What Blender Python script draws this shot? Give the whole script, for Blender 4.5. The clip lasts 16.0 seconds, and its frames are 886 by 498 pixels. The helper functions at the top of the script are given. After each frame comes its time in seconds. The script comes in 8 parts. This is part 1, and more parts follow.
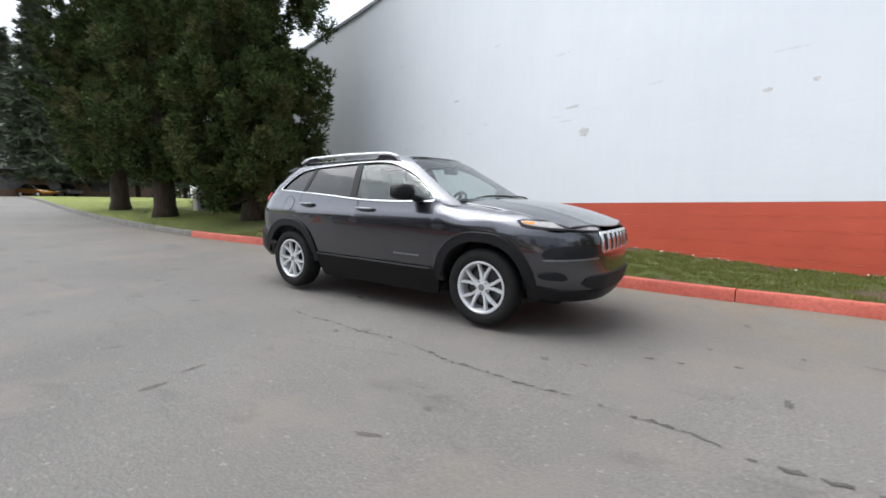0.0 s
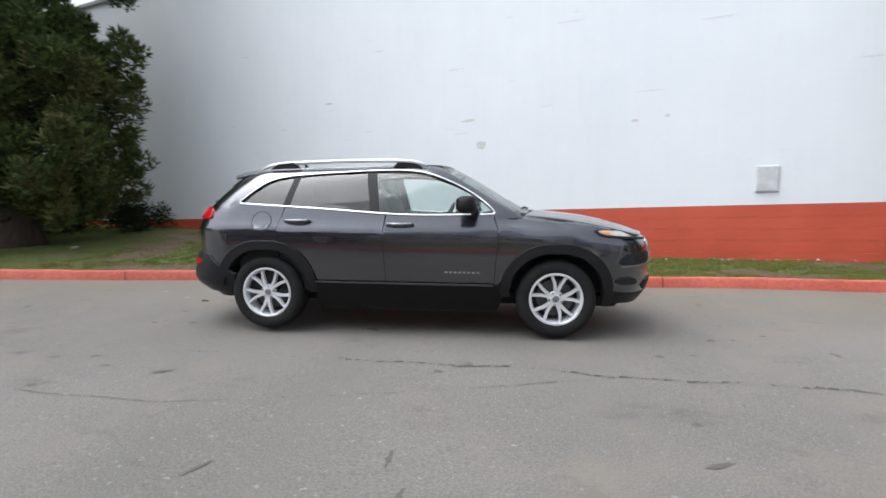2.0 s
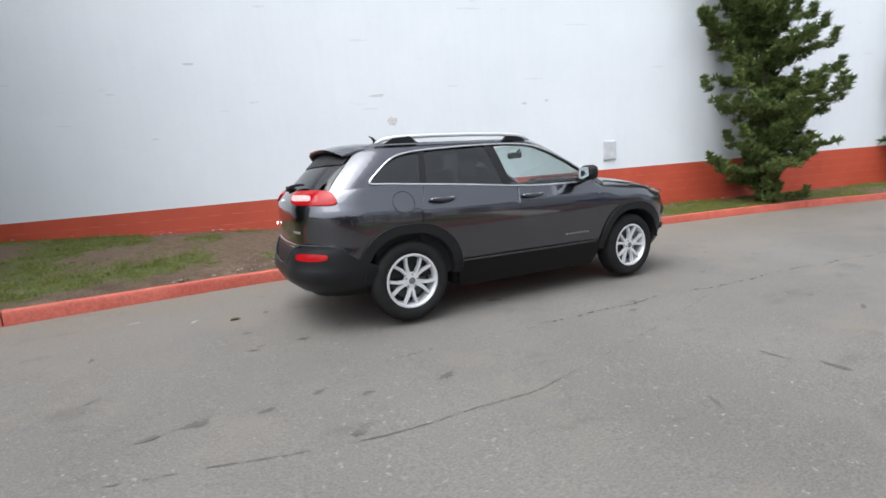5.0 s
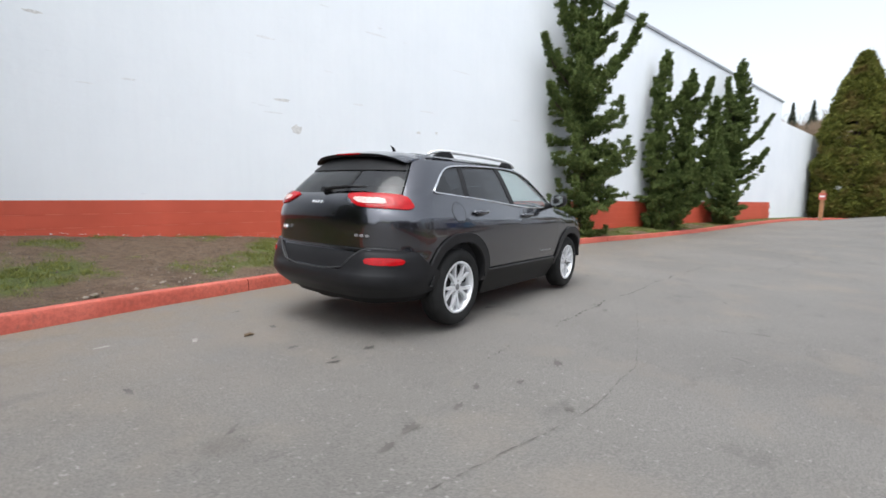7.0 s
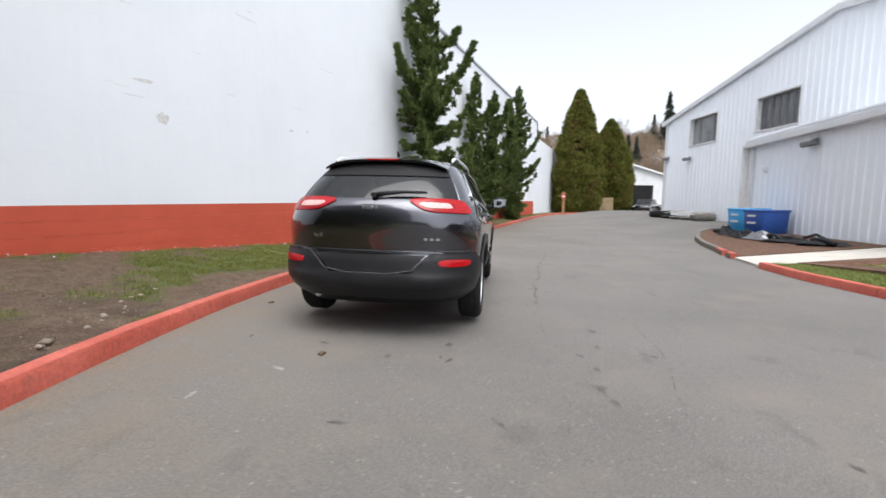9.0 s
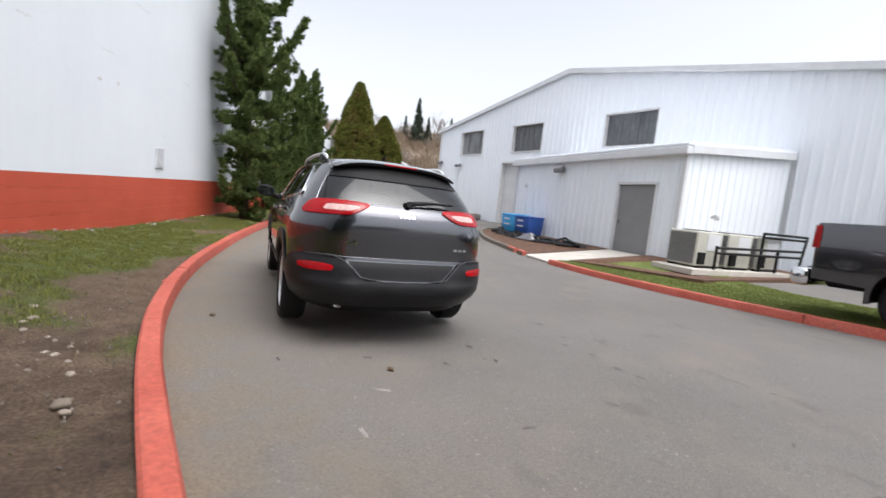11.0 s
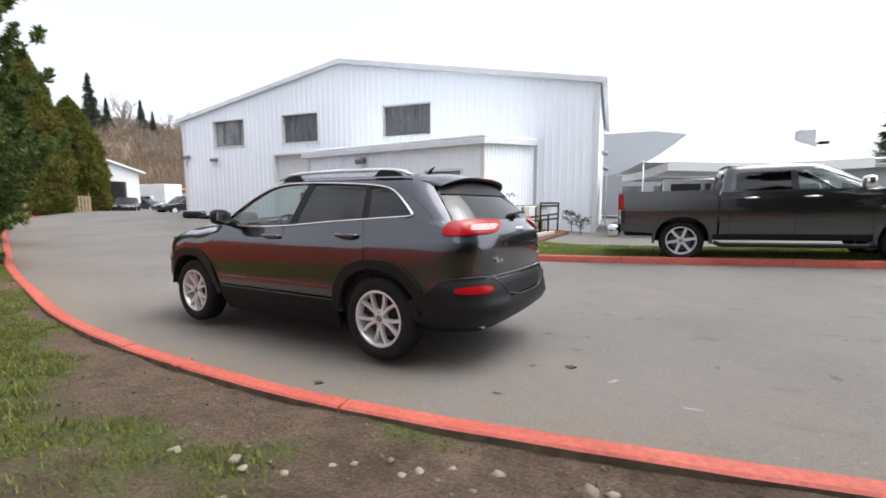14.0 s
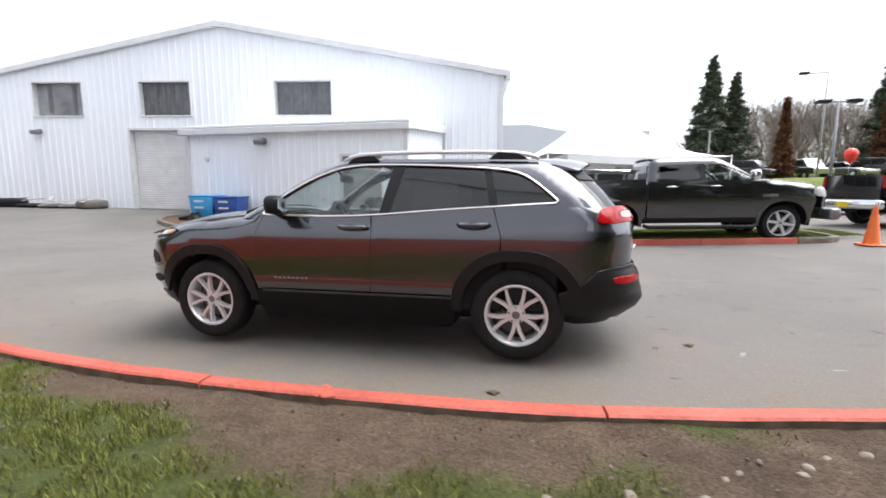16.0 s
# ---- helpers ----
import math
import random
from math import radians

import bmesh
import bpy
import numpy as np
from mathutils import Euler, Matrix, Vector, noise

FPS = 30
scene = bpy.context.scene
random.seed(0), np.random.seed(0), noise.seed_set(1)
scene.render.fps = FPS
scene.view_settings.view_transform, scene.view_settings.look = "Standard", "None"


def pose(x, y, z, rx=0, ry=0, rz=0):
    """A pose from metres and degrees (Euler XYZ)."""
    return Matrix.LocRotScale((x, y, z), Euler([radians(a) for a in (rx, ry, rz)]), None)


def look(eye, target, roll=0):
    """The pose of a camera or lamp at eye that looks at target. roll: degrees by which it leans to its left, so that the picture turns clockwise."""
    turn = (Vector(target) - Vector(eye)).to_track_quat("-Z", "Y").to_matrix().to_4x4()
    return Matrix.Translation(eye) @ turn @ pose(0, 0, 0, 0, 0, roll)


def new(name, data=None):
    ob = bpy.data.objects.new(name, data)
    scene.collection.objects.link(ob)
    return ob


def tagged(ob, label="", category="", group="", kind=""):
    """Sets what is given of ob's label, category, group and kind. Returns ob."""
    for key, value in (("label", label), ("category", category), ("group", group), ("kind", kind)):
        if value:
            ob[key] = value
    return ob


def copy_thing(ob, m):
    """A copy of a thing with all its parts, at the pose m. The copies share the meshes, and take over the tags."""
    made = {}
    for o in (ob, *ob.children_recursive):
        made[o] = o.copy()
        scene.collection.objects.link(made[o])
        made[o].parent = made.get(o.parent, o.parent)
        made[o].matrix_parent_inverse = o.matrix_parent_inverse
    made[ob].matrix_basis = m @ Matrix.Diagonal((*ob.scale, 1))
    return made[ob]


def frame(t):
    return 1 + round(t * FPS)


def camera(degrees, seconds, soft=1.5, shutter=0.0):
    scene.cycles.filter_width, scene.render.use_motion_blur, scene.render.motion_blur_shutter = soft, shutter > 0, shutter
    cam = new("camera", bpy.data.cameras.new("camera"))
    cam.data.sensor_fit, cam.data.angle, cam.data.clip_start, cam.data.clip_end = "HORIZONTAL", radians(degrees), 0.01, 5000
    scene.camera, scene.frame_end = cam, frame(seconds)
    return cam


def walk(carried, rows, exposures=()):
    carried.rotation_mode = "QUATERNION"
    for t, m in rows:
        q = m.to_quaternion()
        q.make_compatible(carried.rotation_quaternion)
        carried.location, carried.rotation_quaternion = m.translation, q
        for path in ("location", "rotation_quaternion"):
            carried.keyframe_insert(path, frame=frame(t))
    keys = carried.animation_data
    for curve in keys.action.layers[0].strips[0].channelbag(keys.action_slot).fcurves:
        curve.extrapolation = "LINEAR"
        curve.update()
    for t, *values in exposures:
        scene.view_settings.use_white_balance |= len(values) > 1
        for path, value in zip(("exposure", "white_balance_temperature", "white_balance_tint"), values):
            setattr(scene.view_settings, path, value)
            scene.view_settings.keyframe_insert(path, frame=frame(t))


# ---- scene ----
cam = camera(91.1, 16.0, soft=1.6, shutter=0.4)
PATH = [
    (0, (3.261, -4.235, 1.07), (2.128, -2.6, 0.858), 0.7),
    (0.5, (2.65, -4.407, 1.075), (1.706, -2.658, 0.851), -0.6),
    (1, (2.009, -4.591, 1.088), (1.349, -2.711, 0.913), -1.2),
    (1.5, (1.348, -4.676, 1.113), (0.792, -2.766, 0.902), -1.8),
    (2, (0.754, -4.799, 1.119), (0.548, -2.818, 0.943), -0.6),
    (2.5, (0.136, -4.824, 1.15), (0.166, -2.835, 0.938), -1.6),
    (3, (-0.465, -4.833, 1.193), (-0.223, -2.859, 0.983), -4.4),
    (3.5, (-1.04, -4.811, 1.205), (-0.608, -2.868, 1.006), -6.0),
    (3.7, (-1.282, -4.745, 1.201), (-0.815, -2.816, 0.961), -5.6),
    (5.8, (-3.527, -3.894, 1.199), (-2.371, -2.282, 0.943), -1.4),
    (6, (-3.712, -3.761, 1.172), (-2.496, -2.19, 0.941), -0.2),
    (6.5, (-4.171, -3.44, 1.185), (-2.723, -2.079, 0.962), 1.8),
    (7, (-4.584, -3.075, 1.138), (-2.98, -1.901, 0.918), 1.1),
    (7.5, (-4.942, -2.646, 1.154), (-3.212, -1.658, 0.975), 1.5),
    (8, (-5.307, -2.212, 1.158), (-3.467, -1.452, 0.967), 0.8),
    (8.5, (-5.529, -1.684, 1.171), (-3.629, -1.097, 0.953), 0.9),
    (9, (-5.728, -1.119, 1.147), (-3.758, -0.842, 0.941), 0.6),
    (9.2, (-5.765, -0.875, 1.157), (-3.788, -0.673, 0.927), 0.7),
    (11.3, (-5.566, 1.473, 1.266), (-3.808, 0.54, 1.072), 4.8),
    (11.5, (-5.474, 1.656, 1.247), (-3.747, 0.667, 1.055), 3.5),
    (12, (-5.194, 2.14, 1.246), (-3.576, 0.984, 1.036), 1.2),
    (12.5, (-4.928, 2.609, 1.289), (-3.51, 1.21, 1.101), 3.2),
    (13, (-4.5, 2.965, 1.294), (-3.198, 1.477, 0.991), -0.9),
    (13.5, (-4.075, 3.284, 1.306), (-2.855, 1.716, 1.072), -0.6),
    (14, (-3.625, 3.581, 1.331), (-2.587, 1.884, 1.12), -0.1),
    (14.5, (-3.086, 3.778, 1.367), (-2.18, 2.015, 1.104), 1.9),
    (15, (-2.562, 3.969, 1.318), (-1.925, 2.086, 1.099), 0.5),
    (15.5, (-2.034, 4.06, 1.29), (-1.458, 2.17, 0.981), 0.7),
    (16, (-1.536, 4.102, 1.317), (-1.083, 2.172, 1.049), 0.3),
]
walk(cam, [(t, look(eye, target, roll)) for t, eye, target, roll in PATH], exposures=[(0.0, 1.00, 6150, 8), (7.0, 1.09, 6220, 8), (9.0, 1.06, 6320, 10), (12.0, 0.98, 6350, 11), (14.0, 1.12, 6320, 11), (16.0, 1.36, 6320, 11)])

# ---- world and light ----
world = bpy.data.worlds.new("overcast")
scene.world = world
world.use_nodes = True
wn = world.node_tree.nodes
wl = world.node_tree.links
SUN_EL, SUN_AZ = 66.0, 200.0          # height of the veiled sun and its bearing from +x, degrees
sky = wn.new("ShaderNodeTexSky")
sky.sky_type = "NISHITA"
sky.sun_disc = False
sky.sun_elevation = radians(SUN_EL)
sky.sun_rotation = radians(90.0 - SUN_AZ)
sky.air_density, sky.dust_density, sky.ozone_density = 1.0, 4.0, 1.0
soft_sky = wn.new("ShaderNodeHueSaturation")
soft_sky.inputs["Saturation"].default_value = 0.22
wl.new(sky.outputs[0], soft_sky.inputs["Color"])
wn["Background"].inputs["Strength"].default_value = 0.15
wl.new(soft_sky.outputs[0], wn["Background"].inputs["Color"])

sun = new("sun", bpy.data.lights.new("sun", "SUN"))
sun.data.energy, sun.data.angle, sun.data.color = 0.9, radians(60), (1.0, 0.97, 0.93)
sx = Vector((math.cos(radians(SUN_AZ)) * math.cos(radians(SUN_EL)), math.sin(radians(SUN_AZ)) * math.cos(radians(SUN_EL)), math.sin(radians(SUN_EL))))
sun.matrix_world = look(sx * 60, (0, 0, 0))


# ---- materials ----
class Mat:
    """A small builder of node materials."""

    def __init__(self, name, rough=0.6, metal=0.0):
        self.m = bpy.data.materials.new(name)
        self.m.use_nodes = True
        self.nt = self.m.node_tree
        self.b = self.nt.nodes["Principled BSDF"]
        self.b.inputs["Roughness"].default_value = rough
        self.b.inputs["Metallic"].default_value = metal
        self.co = self.nt.nodes.new("ShaderNodeTexCoord").outputs["Object"]
        self.geo = self.nt.nodes.new("ShaderNodeNewGeometry")

    def link(self, a, b):
        self.nt.links.new(a, b)

    def world_pos(self):
        return self.geo.outputs["Position"]

    def noise(self, scale, detail=4.0, rough=0.55, at=None, stretch=None):
        n = self.nt.nodes.new("ShaderNodeTexNoise")
        n.inputs["Scale"].default_value, n.inputs["Detail"].default_value, n.inputs["Roughness"].default_value = scale, detail, rough
        src = at or self.world_pos()
        if stretch:
            mp = self.nt.nodes.new("ShaderNodeMapping")
            mp.inputs["Scale"].default_value = stretch
            self.link(src, mp.inputs["Vector"])
            src = mp.outputs[0]
        self.link(src, n.inputs["Vector"])
        return n.outputs["Fac"]

    def ramp(self, fac, *stops):
        r = self.nt.nodes.new("ShaderNodeValToRGB")
        e = r.color_ramp.elements
        while len(e) < len(stops):
            e.new(0.5)
        for el, (p, c) in zip(e, stops):
            el.position = p
            el.color = (c, c, c, 1) if isinstance(c, (int, float)) else (*c, 1)
        self.link(fac, r.inputs[0])
        return r.outputs[0]

    def mix(self, fac, a, b, mode="MIX"):
        n = self.nt.nodes.new("ShaderNodeMix")
        n.data_type, n.blend_type = "RGBA", mode
        for sock, v in ((n.inputs["Factor"], fac), (n.inputs["A"], a), (n.inputs["B"], b)):
            if isinstance(v, (int, float)):
                sock.default_value = v if sock.type == "VALUE" else (v, v, v, 1)
            elif isinstance(v, tuple):
                sock.default_value = (*v, 1)
            else:
                self.link(v, sock)
        return n.outputs["Result"]

    def color(self, c):
        if isinstance(c, tuple):
            self.b.inputs["Base Color"].default_value = (*c, 1)
        else:
            self.link(c, self.b.inputs["Base Color"])
        return self

    def rough(self, r):
        self.link(r, self.b.inputs["Roughness"])
        return self

    def bump(self, h, strength=0.3, dist=0.01):
        n = self.nt.nodes.new("ShaderNodeBump")
        n.inputs["Strength"].default_value, n.inputs["Distance"].default_value = strength, dist
        self.link(h, n.inputs["Height"])
        self.link(n.outputs[0], self.b.inputs["Normal"])
        return self

    def island(self):
        return self.geo.outputs["Random Per Island"]

    def each(self):
        return self.nt.nodes.new("ShaderNodeObjectInfo").outputs["Random"]


def plain(name, c, rough=0.5, metal=0.0, vary=0.12, scale=6.0, bump=0.0):
    k = Mat(name, rough, metal)
    if max(c) < 0.06:
        k.b.inputs["Specular IOR Level"].default_value = 0.22
    d = tuple(v * (1 - vary) for v in c)
    e = tuple(min(1, v * (1 + vary)) for v in c)
    k.color(k.mix(k.ramp(k.noise(scale), (0.3, 0.0), (0.7, 1.0)), d, e))
    if bump:
        k.bump(k.noise(scale * 8), bump, 0.004)
    return k.m


def asphalt():
    k = Mat("asphalt", 0.85)
    base = k.ramp(k.noise(0.35, 5), (0.3, (0.118, 0.111, 0.103)), (0.7, (0.162, 0.153, 0.142)))
    grit = k.ramp(k.noise(95, 3, 0.7), (0.35, 0.72), (0.65, 1.24))
    c = k.mix(1.0, base, grit, "MULTIPLY")
    pale = k.ramp(k.noise(30, 3, 0.6), (0.645, 0.0), (0.72, 1.0))
    c = k.mix(k.mix(0.6, 0.0, pale), c, (0.30, 0.29, 0.28))
    sandy = k.ramp(k.noise(0.9, 6, 0.6), (0.52, 0.0), (0.68, 0.55))
    drift = k.nt.nodes.new("ShaderNodeAttribute")
    drift.attribute_name = "sand"
    gate = k.ramp(k.noise(2.6, 6, 0.65), (0.34, 0.2), (0.56, 1.0))
    c = k.mix(sandy, c, (0.185, 0.160, 0.134))
    c = k.mix(k.mix(1.0, drift.outputs["Fac"], gate, "MULTIPLY"), c, k.ramp(k.noise(60, 3, 0.7), (0.3, (0.122, 0.098, 0.072)), (0.7, (0.210, 0.171, 0.127))))
    oil = k.ramp(k.noise(1.3, 5, 0.6, stretch=(1, 1.6, 1)), (0.28, 0.35), (0.40, 1.0))
    c = k.mix(1.0, c, k.mix(oil, 0.62, 1.0), "MULTIPLY")
    k.color(c)
    k.bump(k.noise(120, 3, 0.7), 0.5, 0.004)
    return k.m


def verge():
    """Patchy grass over brown earth."""
    k = Mat("verge earth", 0.95)
    earth = k.ramp(k.noise(3.2, 6, 0.65), (0.28, (0.050, 0.030, 0.017)), (0.5, (0.128, 0.083, 0.052)), (0.75, (0.220, 0.155, 0.104)))
    # share of a second, more even earth tone
    dry = k.nt.nodes.new("ShaderNodeAttribute")
    dry.attribute_name = "dry"
    straw = k.ramp(k.noise(11, 6, 0.7), (0.3, (0.080, 0.050, 0.029)), (0.7, (0.190, 0.132, 0.086)))
    earth = k.mix(k.mix(1.0, dry.outputs["Fac"], k.ramp(k.noise(4, 5, 0.7), (0.3, 0.35), (0.6, 1.0)), "MULTIPLY"), earth, straw)
    green = k.ramp(k.noise(14, 5, 0.7), (0.3, (0.056, 0.072, 0.011)), (0.7, (0.112, 0.138, 0.023)))
    # lighter green that makes up for the shade of the conifer crowns
    lush = k.nt.nodes.new("ShaderNodeAttribute")
    lush.attribute_name = "lush"
    green = k.mix(lush.outputs["Fac"], green, k.ramp(k.noise(6, 5, 0.7), (0.3, (0.135, 0.165, 0.030)), (0.7, (0.235, 0.265, 0.060))))
    grown = k.nt.nodes.new("ShaderNodeAttribute")
    grown.attribute_name = "grown"
    patch = k.mix(k.ramp(k.noise(9, 5, 0.7), (0.35, 0.0), (0.65, 1.0)), k.ramp(grown.outputs["Fac"], (0.45, 0.0), (0.95, 1.0)), k.ramp(grown.outputs["Fac"], (0.05, 0.0), (0.5, 1.0)))
    c = k.mix(patch, earth, green)
    k.color(k.mix(1.0, c, k.ramp(k.noise(60, 3), (0.3, 0.55), (0.7, 1.45)), "MULTIPLY"))
    k.bump(k.noise(28, 6, 0.75), 1.0, 0.05)
    return k.m


def lawn():
    k = Mat("lawn", 0.95)
    green = k.ramp(k.noise(5, 6, 0.7), (0.25, (0.085, 0.110, 0.020)), (0.5, (0.140, 0.180, 0.036)), (0.8, (0.195, 0.215, 0.060)))
    k.color(k.mix(1.0, green, k.ramp(k.noise(70, 3), (0.3, 0.65), (0.7, 1.3)), "MULTIPLY"))
    k.bump(k.noise(45, 4, 0.7), 0.9, 0.03)
    return k.m


def red_paint(name="red kerb paint", grey=0.0):
    k = Mat(name, 0.62)
    c = k.ramp(k.noise(2.2, 5, 0.6), (0.3, (0.40, 0.074, 0.047)), (0.7, (0.52, 0.122, 0.084)))
    worn = k.ramp(k.noise(9, 6, 0.7), (0.60, 0.0), (0.72, 0.75))
    c = k.mix(worn, c, (0.17, 0.085, 0.065))
    dirt = k.ramp(k.noise(30, 4, 0.7), (0.35, 0.75), (0.65, 1.12))
    k.color(k.mix(1.0, c, dirt, "MULTIPLY"))
    k.bump(k.noise(24, 5, 0.7), 0.5, 0.01)
    return k.m


def wall_white():
    """Whitewashed masonry with faint courses, scuffs and streaks."""
    k = Mat("white painted masonry", 0.7)
    c = k.ramp(k.noise(0.5, 5, 0.6), (0.3, (0.735, 0.765, 0.805)), (0.7, (0.79, 0.815, 0.85)))
    streak = k.ramp(k.noise(1.4, 5, 0.6, stretch=(6, 6, 0.35)), (0.30, 0.985), (0.6, 1.0))
    c = k.mix(1.0, c, streak, "MULTIPLY")
    scuff = k.ramp(k.noise(3.0, 3, 0.5, stretch=(0.5, 0.5, 4.0)), (0.735, 0.0), (0.76, 0.25))
    c = k.mix(scuff, c, (0.50, 0.50, 0.51))
    k.color(c)
    wave = k.nt.nodes.new("ShaderNodeTexWave")
    wave.wave_type, wave.bands_direction, wave.wave_profile = "BANDS", "Z", "SAW"
    wave.inputs["Scale"].default_value = 0.785
    wave.inputs["Distortion"].default_value = 0.4
    k.link(k.world_pos(), wave.inputs["Vector"])
    course = k.ramp(wave.outputs["Fac"], (0.0, 0.0), (0.05, 1.0))
    k.bump(k.mix(0.85, course, k.noise(6, 6, 0.6)), 0.22, 0.02)
    return k.m


def red_wall():
    k = Mat("red painted block", 0.6)
    c = k.ramp(k.noise(1.1, 5, 0.6), (0.3, (0.46, 0.070, 0.034)), (0.7, (0.56, 0.092, 0.048)))
    c = k.mix(1.0, c, k.ramp(k.each(), (0.0, 0.975), (1.0, 1.02)), "MULTIPLY")
    pale = k.ramp(k.noise(5, 6, 0.65, stretch=(0.35, 0.35, 9)), (0.72, 0.0), (0.80, 0.3))
    k.color(k.mix(pale, c, (0.62, 0.28, 0.20)))
    k.bump(k.noise(35, 4, 0.7), 0.35, 0.006)
    return k.m


def metal_siding():
    k = Mat("white ribbed steel", 0.45)
    c = k.ramp(k.noise(0.4, 5, 0.6), (0.3, (0.82, 0.86, 0.91)), (0.7, (0.86, 0.895, 0.94)))
    streak = k.ramp(k.noise(2.0, 4, 0.6, stretch=(5, 5, 0.3)), (0.3, 0.965), (0.6, 1.0))
    k.color(k.mix(1.0, c, streak, "MULTIPLY"))
    return k.m


def foliage(name, dark, light, brown=None):
    k = Mat(name, 0.75)
    c = k.mix(k.ramp(k.island(), (0.0, 0.0), (1.0, 1.0)), dark, light)
    c = k.mix(k.ramp(k.noise(1.6, 4), (0.35, 0.0), (0.65, 0.6)), c, dark)
    if brown:
        c = k.mix(k.ramp(k.noise(0.9, 4, 0.6), (0.52, 0.0), (0.66, 0.8)), c, brown)
    k.color(c)
    k.b.inputs["Specular IOR Level"].default_value = 0.12
    return k.m


def bark():
    k = Mat("bark", 0.9)
    k.color(k.ramp(k.noise(6, 5, 0.6, stretch=(3, 3, 0.4)), (0.3, (0.032, 0.022, 0.016)), (0.7, (0.085, 0.058, 0.042))))
    k.bump(k.noise(14, 5, 0.6, stretch=(3, 3, 0.4)), 0.8, 0.03)
    return k.m


def glass(name, clear, gloss=0.05):
    """Pane: clear tinted transmission under a gloss that grows towards grazing."""
    k = Mat(name, 0.02)
    nt = k.nt
    through_ = nt.nodes.new("ShaderNodeBsdfTransparent")
    through_.inputs[0].default_value = (*clear, 1)
    shine = nt.nodes.new("ShaderNodeBsdfGlossy")
    shine.inputs["Roughness"].default_value = 0.02
    facing = nt.nodes.new("ShaderNodeLayerWeight")
    steep = nt.nodes.new("ShaderNodeMath")
    steep.operation = "POWER"
    k.link(facing.outputs["Facing"], steep.inputs[0])
    steep.inputs[1].default_value = 4.0
    edge = nt.nodes.new("ShaderNodeMath")
    edge.operation = "MULTIPLY_ADD"
    k.link(steep.outputs[0], edge.inputs[0])
    edge.inputs[1].default_value = 0.75
    edge.inputs[2].default_value = gloss
    blend = nt.nodes.new("ShaderNodeMixShader")
    k.link(edge.outputs[0], blend.inputs[0])
    k.link(through_.outputs[0], blend.inputs[1])
    k.link(shine.outputs[0], blend.inputs[2])
    k.link(blend.outputs[0], nt.nodes["Material Output"].inputs["Surface"])
    return k.m


def car_paint(name, c, flake=0.35, metal=1.0):
    k = Mat(name, 0.27, metal)
    sp = k.nt.nodes.new("ShaderNodeTexVoronoi")
    sp.inputs["Scale"].default_value = 900
    k.link(k.co, sp.inputs["Vector"])
    grain = k.ramp(sp.outputs["Distance"], (0.0, 1 + flake), (0.6, 1 - flake))
    dust = k.ramp(k.noise(2.5, 5, 0.6), (0.35, 0.0), (0.75, 0.05))
    k.color(k.mix(dust, k.mix(1.0, c, grain, "MULTIPLY"), (0.16, 0.15, 0.14)))
    k.b.inputs["Coat Weight"].default_value = 1.0
    k.b.inputs["Coat Roughness"].default_value = 0.045
    k.b.inputs["Coat IOR"].default_value = 1.7
    return k.m


M_ASPHALT, M_VERGE, M_LAWN = asphalt(), verge(), lawn()
M_RED, M_KERB = red_paint(), plain("grey kerb concrete", (0.15, 0.14, 0.125), 0.85, vary=0.25, scale=5, bump=0.5)
M_WALL, M_REDWALL = wall_white(), red_wall()
M_SIDING = metal_siding()
M_TRIM = plain("white trim", (0.66, 0.67, 0.69), 0.5, vary=0.06, scale=2)
M_ROOF = plain("grey roofing", (0.30, 0.31, 0.33), 0.5, vary=0.1, scale=1)
M_BARK = bark()
M_CONCRETE = plain("pale concrete", (0.50, 0.47, 0.42), 0.85, vary=0.12, scale=2.5, bump=0.3)
M_DARK = plain("dark opening", (0.02, 0.021, 0.023), 0.6)
M_BLACK = plain("black plastic", (0.012, 0.012, 0.013), 0.5, vary=0.15, scale=9, bump=0.1)
M_RUBBER = plain("tyre rubber", (0.014, 0.014, 0.014), 0.75, vary=0.25, scale=12)
M_CHROME = plain("chrome", (0.80, 0.81, 0.83), 0.12, 1.0, vary=0.03)
M_ALLOY = plain("bright alloy", (0.70, 0.71, 0.73), 0.28, 0.35, vary=0.04)
M_DISC = plain("brake disc steel", (0.09, 0.09, 0.092), 0.5, 0.6)
M_STEEL = plain("dull steel", (0.25, 0.25, 0.26), 0.45, 0.8)


# ---- mesh helpers ----
def B():
    return bmesh.new()


def part(name, bm, material, parent=None, label="", smooth=False):
    me = bpy.data.meshes.new(name)
    bm.to_mesh(me)
    bm.free()
    for m in (material if isinstance(material, (list, tuple)) else [material]):
        me.materials.append(m)
    if smooth:
        me.polygons.foreach_set("use_smooth", [True] * len(me.polygons))
        if smooth is not True:
            me.set_sharp_from_angle(angle=radians(smooth))
    ob = new(name, me)
    if parent:
        ob.parent = parent
    if label:
        tagged(ob, label)
    return ob


def thing(name, m, label, category, group="", kind=""):
    ob = new(name)
    ob.matrix_world = m
    ob.empty_display_size = 0.2
    return tagged(ob, label, category, group, kind)


